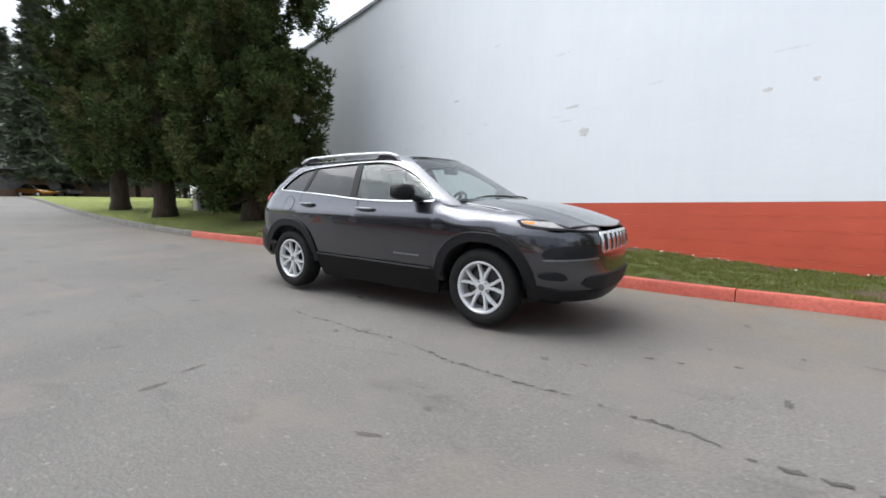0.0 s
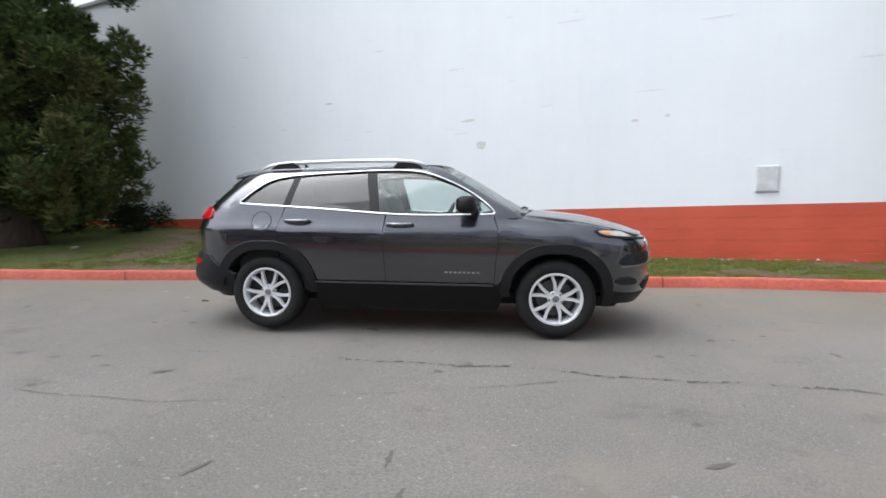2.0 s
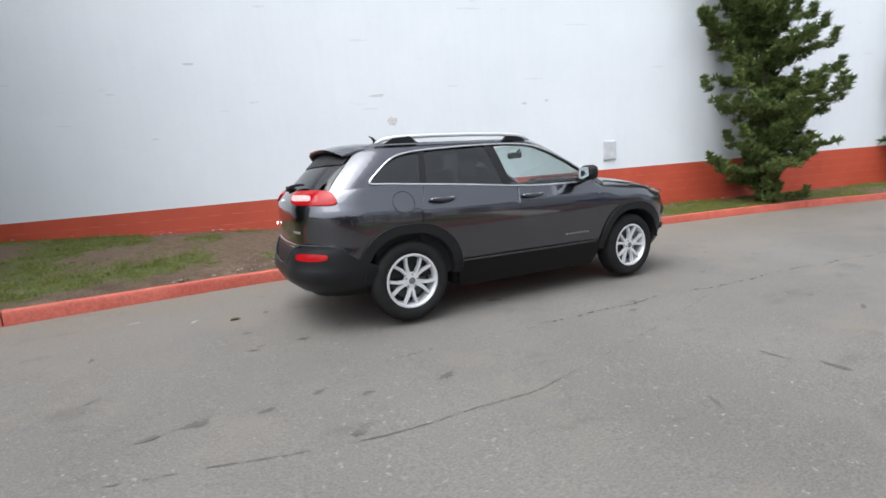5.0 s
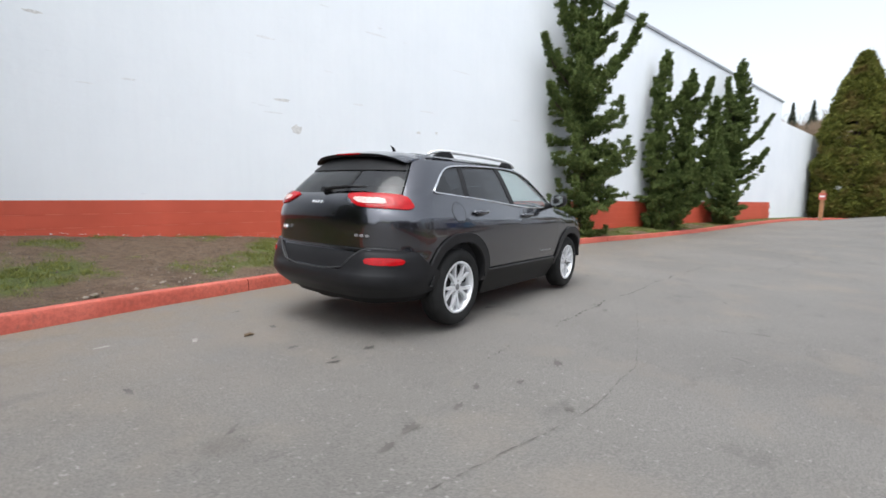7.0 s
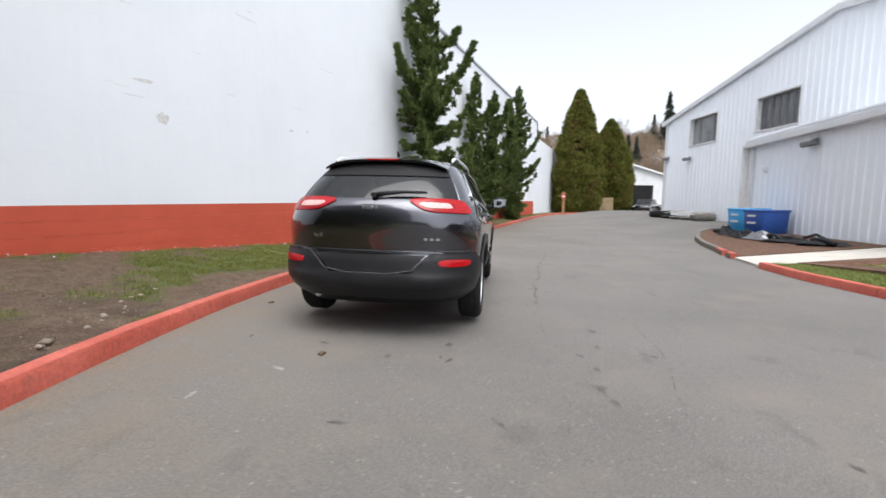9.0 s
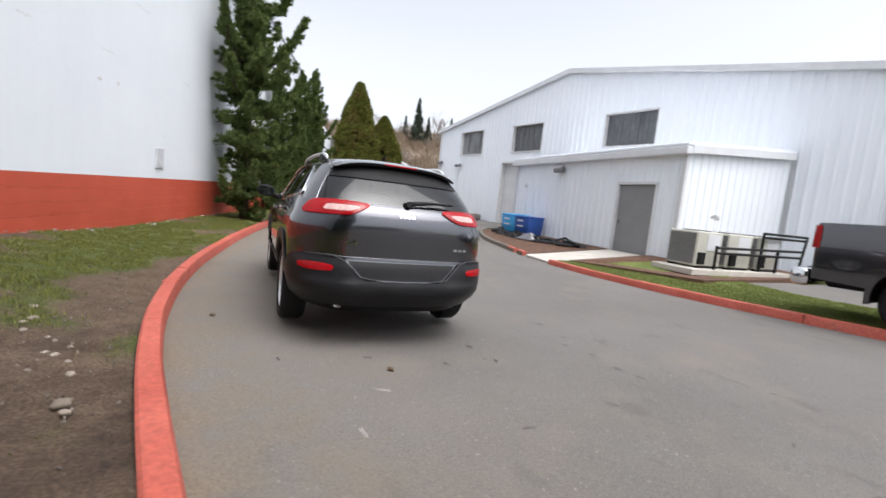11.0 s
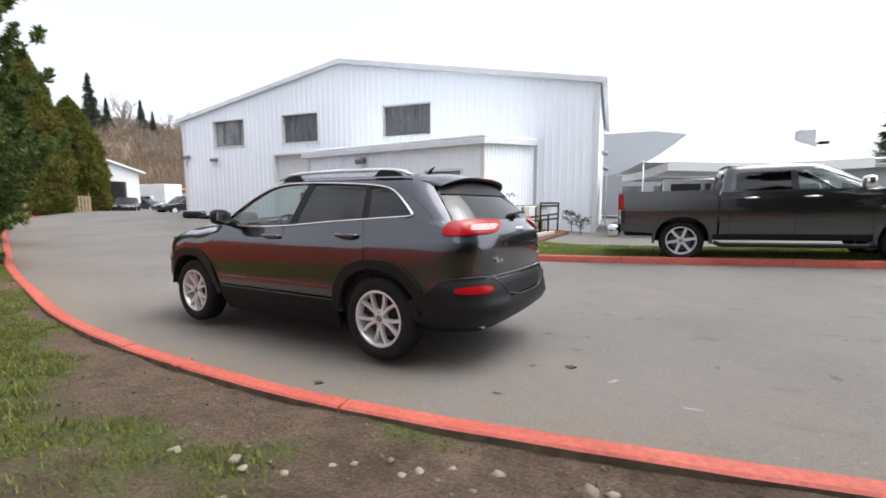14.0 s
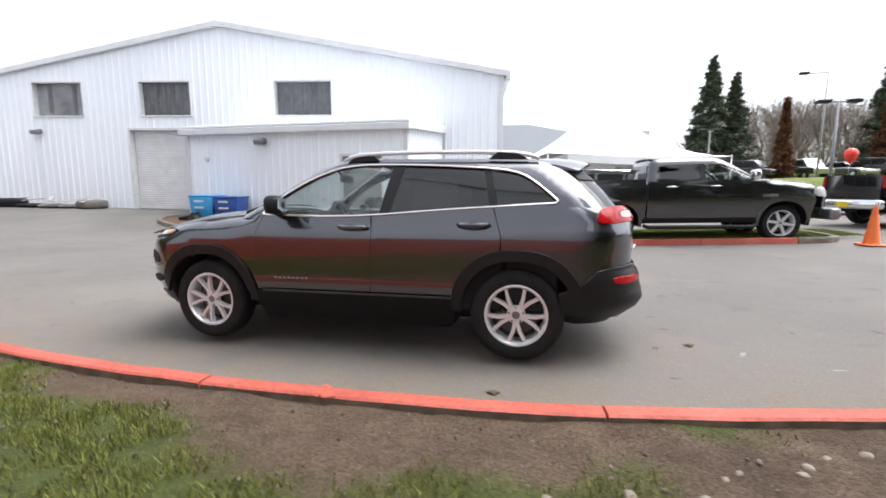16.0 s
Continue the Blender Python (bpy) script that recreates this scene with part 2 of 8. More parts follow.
def add_box(bm, lo, hi, bevel=0.0, m=None, seg=1):
    vs = [bm.verts.new((x, y, z)) for x in (lo[0], hi[0]) for y in (lo[1], hi[1]) for z in (lo[2], hi[2])]
    fs = [bm.faces.new([vs[i] for i in q]) for q in ((0, 1, 3, 2), (4, 6, 7, 5), (0, 4, 5, 1), (2, 3, 7, 6), (0, 2, 6, 4), (1, 5, 7, 3))]
    if bevel:
        es = list({e for f in fs for e in f.edges})
        r = bmesh.ops.bevel(bm, geom=es, offset=bevel, segments=seg, affect="EDGES", profile=0.5)
        vs = list({v for f in r["faces"] for v in f.verts} | {v for v in vs if v.is_valid})
    if m is not None:
        bmesh.ops.transform(bm, matrix=m, verts=vs)
    return vs


def box(lo, hi, bevel=0.0, m=None, seg=1):
    bm = B()
    add_box(bm, lo, hi, bevel, m, seg)
    return bm


def add_cone(bm, p0, p1, r0, r1, n=12, caps=True):
    p0, p1 = Vector(p0), Vector(p1)
    q = (p1 - p0).to_track_quat("Z", "Y")
    rings = []
    for p, r in ((p0, r0), (p1, r1)):
        rings.append([bm.verts.new(p + q @ Vector((r * math.cos(a), r * math.sin(a), 0))) for a in [2 * math.pi * i / n for i in range(n)]])
    for i in range(n):
        bm.faces.new((rings[0][i], rings[0][(i + 1) % n], rings[1][(i + 1) % n], rings[1][i]))
    if caps:
        bm.faces.new(rings[0][::-1])
        bm.faces.new(rings[1])


def cone(p0, p1, r0, r1=None, n=12):
    bm = B()
    add_cone(bm, p0, p1, r0, r0 if r1 is None else r1, n)
    return bm


def add_tube(bm, pts, radii, n=8, caps=True):
    """A round bar along points; radii is one number or one for each point."""
    pts = [Vector(p) for p in pts]
    if isinstance(radii, (int, float)):
        radii = [radii] * len(pts)
    rings, up = [], None
    for i, p in enumerate(pts):
        d = (pts[min(i + 1, len(pts) - 1)] - pts[max(i - 1, 0)]).normalized()
        if up is None:
            up = d.orthogonal().normalized()
        up = (up - d * up.dot(d)).normalized()
        side = d.cross(up)
        rings.append([bm.verts.new(p + (up * math.cos(a) + side * math.sin(a)) * radii[i]) for a in [2 * math.pi * k / n for k in range(n)]])
    for a, b in zip(rings, rings[1:]):
        for i in range(n):
            bm.faces.new((a[i], a[(i + 1) % n], b[(i + 1) % n], b[i]))
    if caps:
        bm.faces.new(rings[0][::-1])
        bm.faces.new(rings[-1])


def tube(pts, radii, n=8):
    bm = B()
    add_tube(bm, pts, radii, n)
    return bm


def add_profile(bm, path, section, closed=False):
    """Sweeps a closed section (across, up) along a level path of (x, y, z) with mitred joints."""
    pts = [Vector(p) for p in path]
    rings = []
    for i, p in enumerate(pts):
        a, b = pts[max(i - 1, 0)], pts[min(i + 1, len(pts) - 1)]
        d = (b - a)
        d.z = 0
        d.normalize()
        s = Vector((-d.y, d.x, 0))
        rings.append([bm.verts.new(p + s * u + Vector((0, 0, w))) for u, w in section])
    n = len(section)
    for a, b in zip(rings, rings[1:]):
        for i in range(n):
            bm.faces.new((a[i], b[i], b[(i + 1) % n], a[(i + 1) % n]))
    bm.faces.new(rings[0])
    bm.faces.new(rings[-1][::-1])


def prism(outline, depth, m=None, bevel=0.0):
    """A plate: an (x, z) outline, given depth along +y."""
    bm = B()
    a = [bm.verts.new((x, 0, z)) for x, z in outline]
    b = [bm.verts.new((x, depth, z)) for x, z in outline]
    n = len(outline)
    bm.faces.new(a)
    bm.faces.new(b[::-1])
    for i in range(n):
        bm.faces.new((a[i], b[i], b[(i + 1) % n], a[(i + 1) % n]))
    bmesh.ops.recalc_face_normals(bm, faces=bm.faces)
    if bevel:
        bmesh.ops.bevel(bm, geom=list(bm.edges), offset=bevel, segments=1, affect="EDGES", profile=0.5)
    if m is not None:
        bm.transform(m)
    return bm


def lathe(profile, n=32, axis="Y"):
    """Turns (r, h) pairs round an axis."""
    bm = B()
    rings = []
    for r, h in profile:
        ring = []
        for i in range(n):
            a = 2 * math.pi * i / n
            ring.append(bm.verts.new((r * math.cos(a), h, r * math.sin(a)) if axis == "Y" else (r * math.cos(a), r * math.sin(a), h)))
        rings.append(ring)
    for a, b in zip(rings, rings[1:]):
        for i in range(n):
            bm.faces.new((a[i], a[(i + 1) % n], b[(i + 1) % n], b[i]))
    bmesh.ops.recalc_face_normals(bm, faces=bm.faces)
    return bm


def mesh_of(name, verts, faces, material, parent=None, smooth=False):
    me = bpy.data.meshes.new(name)
    me.from_pydata([tuple(v) for v in verts], [], faces)
    me.materials.append(material)
    if smooth:
        me.polygons.foreach_set("use_smooth", [True] * len(me.polygons))
    ob = new(name, me)
    if parent:
        ob.parent = parent
    return ob


def along(xs, ys):
    """Smooth curve through knots."""
    def f(x):
        if x <= xs[0]:
            return ys[0]
        if x >= xs[-1]:
            return ys[-1]
        i = max(k for k in range(len(xs) - 1) if xs[k] <= x)
        def slope(k):
            if k == 0 or k == len(xs) - 1:
                a, b = max(k - 1, 0), min(k + 1, len(xs) - 1)
                return (ys[b] - ys[a]) / (xs[b] - xs[a])
            l, r = (ys[k] - ys[k - 1]) / (xs[k] - xs[k - 1]), (ys[k + 1] - ys[k]) / (xs[k + 1] - xs[k])
            return 0.0 if l * r <= 0 else 2 * l * r / (l + r)
        h = xs[i + 1] - xs[i]
        t = (x - xs[i]) / h
        return (ys[i] * (1 + 2 * t) * (1 - t) ** 2 + slope(i) * h * t * (1 - t) ** 2 + ys[i + 1] * t * t * (3 - 2 * t) + slope(i + 1) * h * t * t * (t - 1))
    return f


def ease(a, b, x):
    t = min(1.0, max(0.0, (x - a) / (b - a)))
    return t * t * (3 - 2 * t)

# ---- the lie of the land ----
road_z = along([-90, -40, -8, 4, 8, 14, 22, 30, 60, 120], [1.3, 1.0, 0.20, -0.10, -0.09, 0.02, 0.20, 0.32, 0.40, 0.5])


kerb_lift = along([-9, -6, -4, -2, 0, 2.5, 4.5, 8, 12, 17], [0.0, 0.012, 0.02, 0.03, 0.055, 0.075, 0.12, 0.12, 0.05, 0.0])     # the road edge rises towards the verge
lane_dip = along([-10, -6, -3, -1.35, 0, 1.35, 2.5, 5, 9], [0.0, -0.028, -0.037, -0.026, -0.012, 0.012, 0.02, 0.018, 0.0])     # the lane lies flatter than its edges


def land(x, y):
    if -10 < x < 17 and y > -6.2:
        k = y - kerb_y(x)
        return road_z(x) + kerb_lift(x) * ease(-1.0, -0.1, k) + lane_dip(x) * (1 - ease(-2.9, -0.4, k)) * ease(-6.1, -4.2, y)
    bank = (0.07 + 0.26 * ease(-1, 3.5, x)) * ease(-6.3, -10.0, y)
    return road_z(x) + bank


WALL_A, WALL_B = 4.42, -0.262                     # the long wall: y = A + B x


def wall_y(x):
    return WALL_A + WALL_B * x


KERB = [(-60, 8.3), (-43, 5.2), (-30, 3.2), (-20.5, 1.8), (-16, 1.25), (-12.8, 0.95), (-10, 0.80), (-7.6, 0.80), (-5.5, 1.08), (-4, 1.40), (-3.2, 1.57), (-2.5, 1.70), (-1.3, 1.85),
        (0, 1.90), (1.3, 1.86), (2.6, 1.74), (4, 1.52), (5.2, 1.30), (6.5, 1.05), (8.7, 0.60), (11, 0.05), (14, -0.65), (17, -1.35), (20, -2.05), (24, -3.0), (29, -4.3), (33, -5.6), (35.5, -7.2), (36.5, -9), (38, -11.5), (40.5, -14)]
kerb_curve = along([p[0] for p in KERB], [p[1] for p in KERB])


def kerb_y(x):
    return kerb_curve(x) - 0.06 * ease(-8, -4, x) * (1 - ease(3, 7, x))


base_z = along([-40, -9, -5, -1, 1.5, 4, 8, 20, 30, 45], [1.2, 0.75, 0.62, 0.45, 0.33, 0.22, 0.24, 0.34, 0.42, 0.5])


def verge_z(x, y):
    """Earth between the kerb and the wall."""
    k = kerb_y(x)
    t = min(1.0, max(0.0, (y - k - 0.12) / max(0.3, wall_y(x) - k - 0.12)))
    low, high = road_z(x) + kerb_lift(x) + 0.09 + 0.02 * ease(2, 5, x), max(base_z(x), road_z(x) + kerb_lift(x) + 0.12)
    return low + (high - low) * (t * 0.6 + 0.4 * ease(0, 1, t)) + 0.02 * noise.noise(Vector((x * 0.9, y * 0.9, 3)))


def sheet(name, xs, ys, f, material, **tags):
    verts = [(x, y, f(x, y)) for x in xs for y in ys]
    n = len(ys)
    faces = [(i * n + j, (i + 1) * n + j, (i + 1) * n + j + 1, i * n + j + 1) for i in range(len(xs) - 1) for j in range(n - 1)]
    return tagged(mesh_of(name, verts, faces, material, smooth=True), **tags)


def spread(knots, steps):
    out = []
    for (a, b), s in zip(zip(knots, knots[1:]), steps):
        n = max(1, int(round((b - a) / s)))
        out += [a + (b - a) * i / n for i in range(n)]
    return out + [knots[-1]]


sheet("ground", spread([-3000, -300, -60, -12, 14, 60, 300, 3000], [600, 40, 3, 0.25, 3, 40, 600]), spread([-3000, -300, -60, -16, -6.5, 5, 60, 300, 3000], [600, 40, 3, 0.8, 0.15, 4, 40, 600]),
      land, M_ASPHALT, label="worn grey asphalt lot with sandy patches and oil spots", category="ground", kind="structure")

def grass_mask(x, y):
    """How much of the earth is grown over, 0 to 1."""
    k, w = kerb_y(x), wall_y(x)
    n = noise.fractal(Vector((x * 0.75, y * 0.9, 7)), 0.75, 2.0, 5) * 0.9
    bias = -0.06 + 0.36 * ease(0.0, 2.5, x) + 0.9 * (1 - ease(-9.5, -7.5, x))
    bias += 0.30 * (1 - ease(-5.0, -3.2, x)) - 0.10 * ease(-4.2, -3.4, x) * (1 - ease(-0.5, 0.5, x))
    bias -= 0.45 * (1 - ease(0.15, 1.1, y - k)) * (1 - 0.6 * ease(0, 3.5, x)) * ease(-7, -4.5, x)
    bias += 0.75 * math.exp(-((x - 0.9) / 1.3) ** 2 - ((y - 3.0) / 0.65) ** 2)
    return ease(-0.25, 0.40, n + bias)


ground = bpy.data.objects["ground"]
sand = ground.data.attributes.new("sand", "FLOAT", "POINT")
sand.data.foreach_set("value", [math.exp(-max(0.0, kerb_y(v.co.x) - v.co.y) / 1.0) * ease(-14, -7, v.co.x) if -14 < v.co.x < 30 and v.co.y < kerb_y(v.co.x) + 0.6 else 0.0 for v in ground.data.vertices])
# earth and grass along the wall
xs = spread([-60, -14, -6, 4, 36], [1.5, 0.35, 0.09, 0.4])
rows, faces = [], []
NV = 26
for x in xs:
    k, w = kerb_y(x) + 0.10, wall_y(x) + 0.1 if x > -40 else kerb_y(x) + 12
    for j in range(NV):
        y = k + (w - k) * (j / (NV - 1)) ** 1.2
        rows.append((x, y, verge_z(x, y) + 0.022 * noise.fractal(Vector((x * 2.5, y * 2.5, 0)), 0.8, 2.0, 4)))
for i in range(len(xs) - 1):
    for j in range(NV - 1):
        faces.append((i * NV + j, (i + 1) * NV + j, (i + 1) * NV + j + 1, i * NV + j + 1))
vob = mesh_of("verge", rows, faces, M_VERGE, smooth=True)
cover_at = vob.data.attributes.new("grown", "FLOAT", "POINT")
cover_at.data.foreach_set("value", [grass_mask(x, y) for x, y, _ in rows])
# second earth tone grows away from the kerb and towards +x
muted_at = vob.data.attributes.new("dry", "FLOAT", "POINT")
muted_at.data.foreach_set("value", [max(ease(0.4, 1.7, y - kerb_y(x)), 0.8 * ease(-3.0, -1.0, x)) for x, y, _ in rows])
# green is brightened beyond x = -8, where the crowns take the light
shade_offset_at = vob.data.attributes.new("lush", "FLOAT", "POINT")
shade_offset_at.data.foreach_set("value", [1 - ease(-12, -8, x) for x, y, _ in rows])
tagged(vob, "patchy grass and bare brown earth between kerb and wall", "verge", kind="structure")

# island lawn across the road
ISLAND = [(-8.15, -7.62), (-7.85, -7.30), (-7.0, -6.98), (-5.0, -6.78), (-2.5, -6.52), (0.5, -6.20), (2.2, -6.18), (3.95, -6.30)]
island_edge = along([p[0] for p in ISLAND], [p[1] for p in ISLAND])
xs = spread([-8.02, 3.95], [0.25])
NI = 18
rows, faces = [], []
for x in xs:
    far = -9.7 if x < 1.2 else -9.9
    near = island_edge(x) - 0.10
    for j in range(NI):
        y = near + (far - near) * j / (NI - 1)
        rows.append((x, y, max(land(x, y) + 0.03, road_z(x) + 0.11) + 0.02 * noise.noise(Vector((x * 2, y * 2, 1)))))
for i in range(len(xs) - 1):
    for j in range(NI - 1):
        faces.append((i * NI + j, i * NI + j + 1, (i + 1) * NI + j + 1, (i + 1) * NI + j))
tagged(mesh_of("island_lawn", rows, faces, M_LAWN, smooth=True), "short green grass of the parking island under the pickup", "lawn", kind="structure")


# ---- kerbs, cast in lengths ----
M_KERBBACK = plain("earth-stained concrete", (0.125, 0.098, 0.070), 0.9, vary=0.4, scale=9, bump=0.6)
def kerb_run(path, mats, cuts, group, label, grey_label, top=0.135, width=0.16, parent=None, back=1, lifted=0, banked=False):
    """Lengths of kerb between the cuts, each its own block; road side to the right of the path."""
    made = []
    acc, lens = [0.0], []
    for a, b in zip(path, path[1:]):
        acc.append(acc[-1] + math.dist(a, b))

    def at(s):
        i = max(k for k in range(len(acc) - 1) if acc[k] <= s + 1e-9)
        t = (s - acc[i]) / (acc[i + 1] - acc[i])
        return (path[i][0] + (path[i + 1][0] - path[i][0]) * t, path[i][1] + (path[i + 1][1] - path[i][1]) * t)
    for s0, s1, m in cuts:
        s1 = min(s1, acc[-1])
        if s1 - s0 < 0.15:
            continue
        n = max(2, int((s1 - s0) / 0.3))
        pts = []
        for i in range(n + 1):
            x, y = at(s0 + 0.006 + (s1 - s0 - 0.012) * i / n)
            pts.append((x, y, (land(x, y) if banked else road_z(x) + kerb_lift(x) * lifted) + 0.006 * noise.noise(Vector((x * 3, y * 3, 5)))))
        h = top + random.uniform(-0.006, 0.008)
        sec = [(0.0, -0.12), (0.012, h - 0.035), (0.028, h - 0.006), (0.045, h), (width - 0.02, h), (width - 0.004, h - 0.012), (width, -0.12)]
        bm = B()
        add_profile(bm, pts, sec)
        bmesh.ops.recalc_face_normals(bm, faces=bm.faces)
        for f in bm.faces:
            c = f.calc_center_median()
            if abs(f.normal.z) < 0.5 and c.z < road_z(c.x) + kerb_lift(c.x) * lifted + h - 0.03 and f.normal.y * back > 0.3:
                f.material_index = 1
        ob = part("kerb_stone", bm, [mats[m], M_KERBBACK], parent, smooth=35)
        made.append(ob)
    return made


def cut_list(total, step, first=0.0, kinds=lambda s: 0):
    out, s = [], first
    while s < total:
        e = s + step * random.uniform(0.8, 1.15)
        out.append((s, e, kinds((s + e) / 2)))
        s = e
    return out


fine = [(x, kerb_y(x)) for x in spread([-60, -14, 12, 36], [1.0, 0.25, 0.8])] + [(36.6, -9.2), (37.5, -10.8), (38.6, -12.4), (40.5, -14.2)]
length = sum(math.dist(a, b) for a, b in zip(fine, fine[1:]))
start_red = sum(math.dist(a, b) for a, b in zip(fine, fine[1:]) if a[0] < -7.6)
kerb_wall = thing("kerb", Matrix(), "red-painted concrete kerb along the verge, worn and chipped", "kerb", kind="structure")
kerb_run(fine, [M_RED, M_KERB], [(a, min(b, start_red), 1) for a, b, _ in cut_list(start_red, 3.0)] + cut_list(length, 2.6, start_red), "", "", "", parent=kerb_wall, top=0.138, width=0.15, lifted=1)

isl = [(x, island_edge(x)) for x in spread([-7.0, 3.95], [0.4])][::-1]
kerb_isl = thing("kerb", Matrix(), "red-painted concrete kerb round the parking island", "kerb", kind="structure")
kerb_run(isl, [M_RED, M_KERB], cut_list(20, 2.7), "", "", "", parent=kerb_isl, back=-1)
nose = [(-7.01, island_edge(-7.01)), (-7.5, -7.10), (-7.85, -7.26), (-8.08, -7.5), (-8.15, -7.8), (-8.15, -8.8), (-8.15, -9.8)]
kerb_run(nose, [M_KERB, M_KERB], [(0, 1.6, 0), (1.6, 3.4, 0)], "", "", "", parent=kerb_isl)
bed = [(10.95, -9.72), (11.55, -9.25), (11.85, -8.75), (11.55, -8.2), (10.9, -7.88), (10.0, -7.5), (8.5, -7.1), (7.1, -6.83), (6.5, -6.68), (5.5, -6.50)]
kerb_bed = thing("kerb", Matrix(), "short kerb of the planting bed, half grey and half red", "kerb", kind="structure")
kerb_run(bed, [M_RED, M_KERB], [(0, 1.5, 1), (1.5, 3.4, 1), (3.4, 5.6, 1), (5.6, 6.9, 1), (6.9, 7.6, 0), (7.85, 8.5, 0)], "", "", "", parent=kerb_bed, banked=True)

# ---- the long wall ----
ROOF_Z = along([-40, -9, 8, 31], [7.0, 7.1, 7.65, 7.6])
RED_Z = along([-40, -9, 0, 12, 30], [0.9, 0.95, 1.09, 1.25, 1.46])
wdir = Vector((1, WALL_B, 0)).normalized()


def wall_slab(name, x0, x1, zlo, zhi, thick, proud, material, step=1.0, **tags):
    verts, faces = [], []
    nrm = Vector((wdir.y, -wdir.x, 0))
    xs = spread([x0, x1], [step])
    for x in xs:
        p = Vector((x, wall_y(x), 0)) + nrm * proud
        q = p - nrm * thick
        verts += [(p.x, p.y, zlo(x)), (p.x, p.y, zhi(x)), (q.x, q.y, zhi(x)), (q.x, q.y, zlo(x))]
    for i in range(len(xs) - 1):
        a, b = i * 4, i * 4 + 4
        for j in range(4):
            faces.append((a + j, a + (j + 1) % 4, b + (j + 1) % 4, b + j))
    e = (len(xs) - 1) * 4
    faces += [(3, 2, 1, 0), (e, e + 1, e + 2, e + 3)]
    ob = mesh_of(name, verts, faces, material)
    return tagged(ob, **tags) if tags else ob


wall_slab("wall_north", -34, 30.2, lambda x: RED_Z(x) if x < 30.1 else -0.5, ROOF_Z, 0.4, 0.0, M_WALL, label="tall white painted masonry wall, scuffed and patched", category="wall", kind="structure")
M_JOINT = plain("pale worn joint paint", (0.60, 0.17, 0.105), 0.65, vary=0.2, scale=4)
wall_slab("wall_base", -34, 30.0, lambda x: -0.6, lambda x: RED_Z(x) - 0.003, 0.4, -0.004, M_JOINT, label="red-painted block base of the white wall", category="wall", kind="structure")
wall_slab("wall_coping", -34, 30.4, ROOF_Z, lambda x: ROOF_Z(x) + 0.10, 0.5, 0.05, M_ROOF, label="grey metal coping along the wall top", category="trim", kind="structure")
wall_slab("wall_end", 30.22, 40.5, lambda x: -0.5, lambda x: 6.5, 0.4, -0.01, M_WALL, label="lower plain white wall past the red base", category="wall", kind="structure")
wall_slab("wall_roof", -34, 40, lambda x: 6.0, lambda x: 6.2, 30, -0.42, M_ROOF, label="flat roof behind the long wall", category="roof", kind="structure")

# ---- the gabled hall ----
GA = math.atan(0.182)
HALL = pose(0.42, -15.10, 0, 0, 0, math.degrees(GA))      # local: x along the front, y towards the back is negative
HALL_W, EAVE, PEAK, DEPTH = 23.3, 6.15, 8.25, 12.0


hall = thing("gabled_hall", HALL, "white ribbed-steel gabled hall with three high windows", "building")


def ribbed(u0, u1, z0f, z1f, pitch=0.31, depth=0.026):
    """Front sheet with trapezoid ribs between two heights."""
    bm = B()
    cols = []
    u = u0
    while u < u1 - 1e-6:
        for du, d in ((0.0, 0.0), (pitch * 0.62, 0.0), (pitch * 0.70, depth), (pitch * 0.88, depth), (pitch * 0.96, 0.0)):
            if u + du <= u1:
                cols.append((u + du, d))
        u += pitch
    cols.append((u1, 0.0))
    prev = None
    for uu, d in cols:
        a, b = bm.verts.new((uu, d, z0f(uu))), bm.verts.new((uu, d, z1f(uu)))
        if prev:
            bm.faces.new((prev[0], prev[1], b, a))
        prev = (a, b)
    return bm


def gable_z(u):
    mid = HALL_W * 0.525
    return EAVE + (PEAK - EAVE) * (1 - abs(u - mid) / (mid if u < mid else HALL_W - mid))


WINS = [(7.35, 9.85), (13.65, 15.95), (18.6, 20.9)]
W0, W1 = 4.52, 5.98
GAR = (13.95, 16.55)
GAR_Z = 3.9
cuts = sorted({0.0, HALL_W, *[v for w in WINS for v in w], *GAR})
front_me = B()
for a, b in zip(cuts, cuts[1:]):
    mid = (a + b) / 2
    win = next((w for w in WINS if w[0] <= mid <= w[1]), None)
    gar = GAR[0] <= mid <= GAR[1]
    spans = []
    lo = 0.45 if not gar else GAR_Z
    if gar:
        lo = GAR_Z
    else:
        lo = -0.3
    if win:
        spans = [(lambda u, l=lo: l, lambda u: W0), (lambda u: W1, gable_z)]
    else:
        spans = [(lambda u, l=lo: l, gable_z)]
    for f0, f1 in spans:
        bm = ribbed(a, b, f0, f1)
        me = bpy.data.meshes.new("t")
        bm.to_mesh(me)
        front_me.from_mesh(me)
        bpy.data.meshes.remove(me)
        bm.free()
part("front_wall", front_me, M_SIDING, hall)
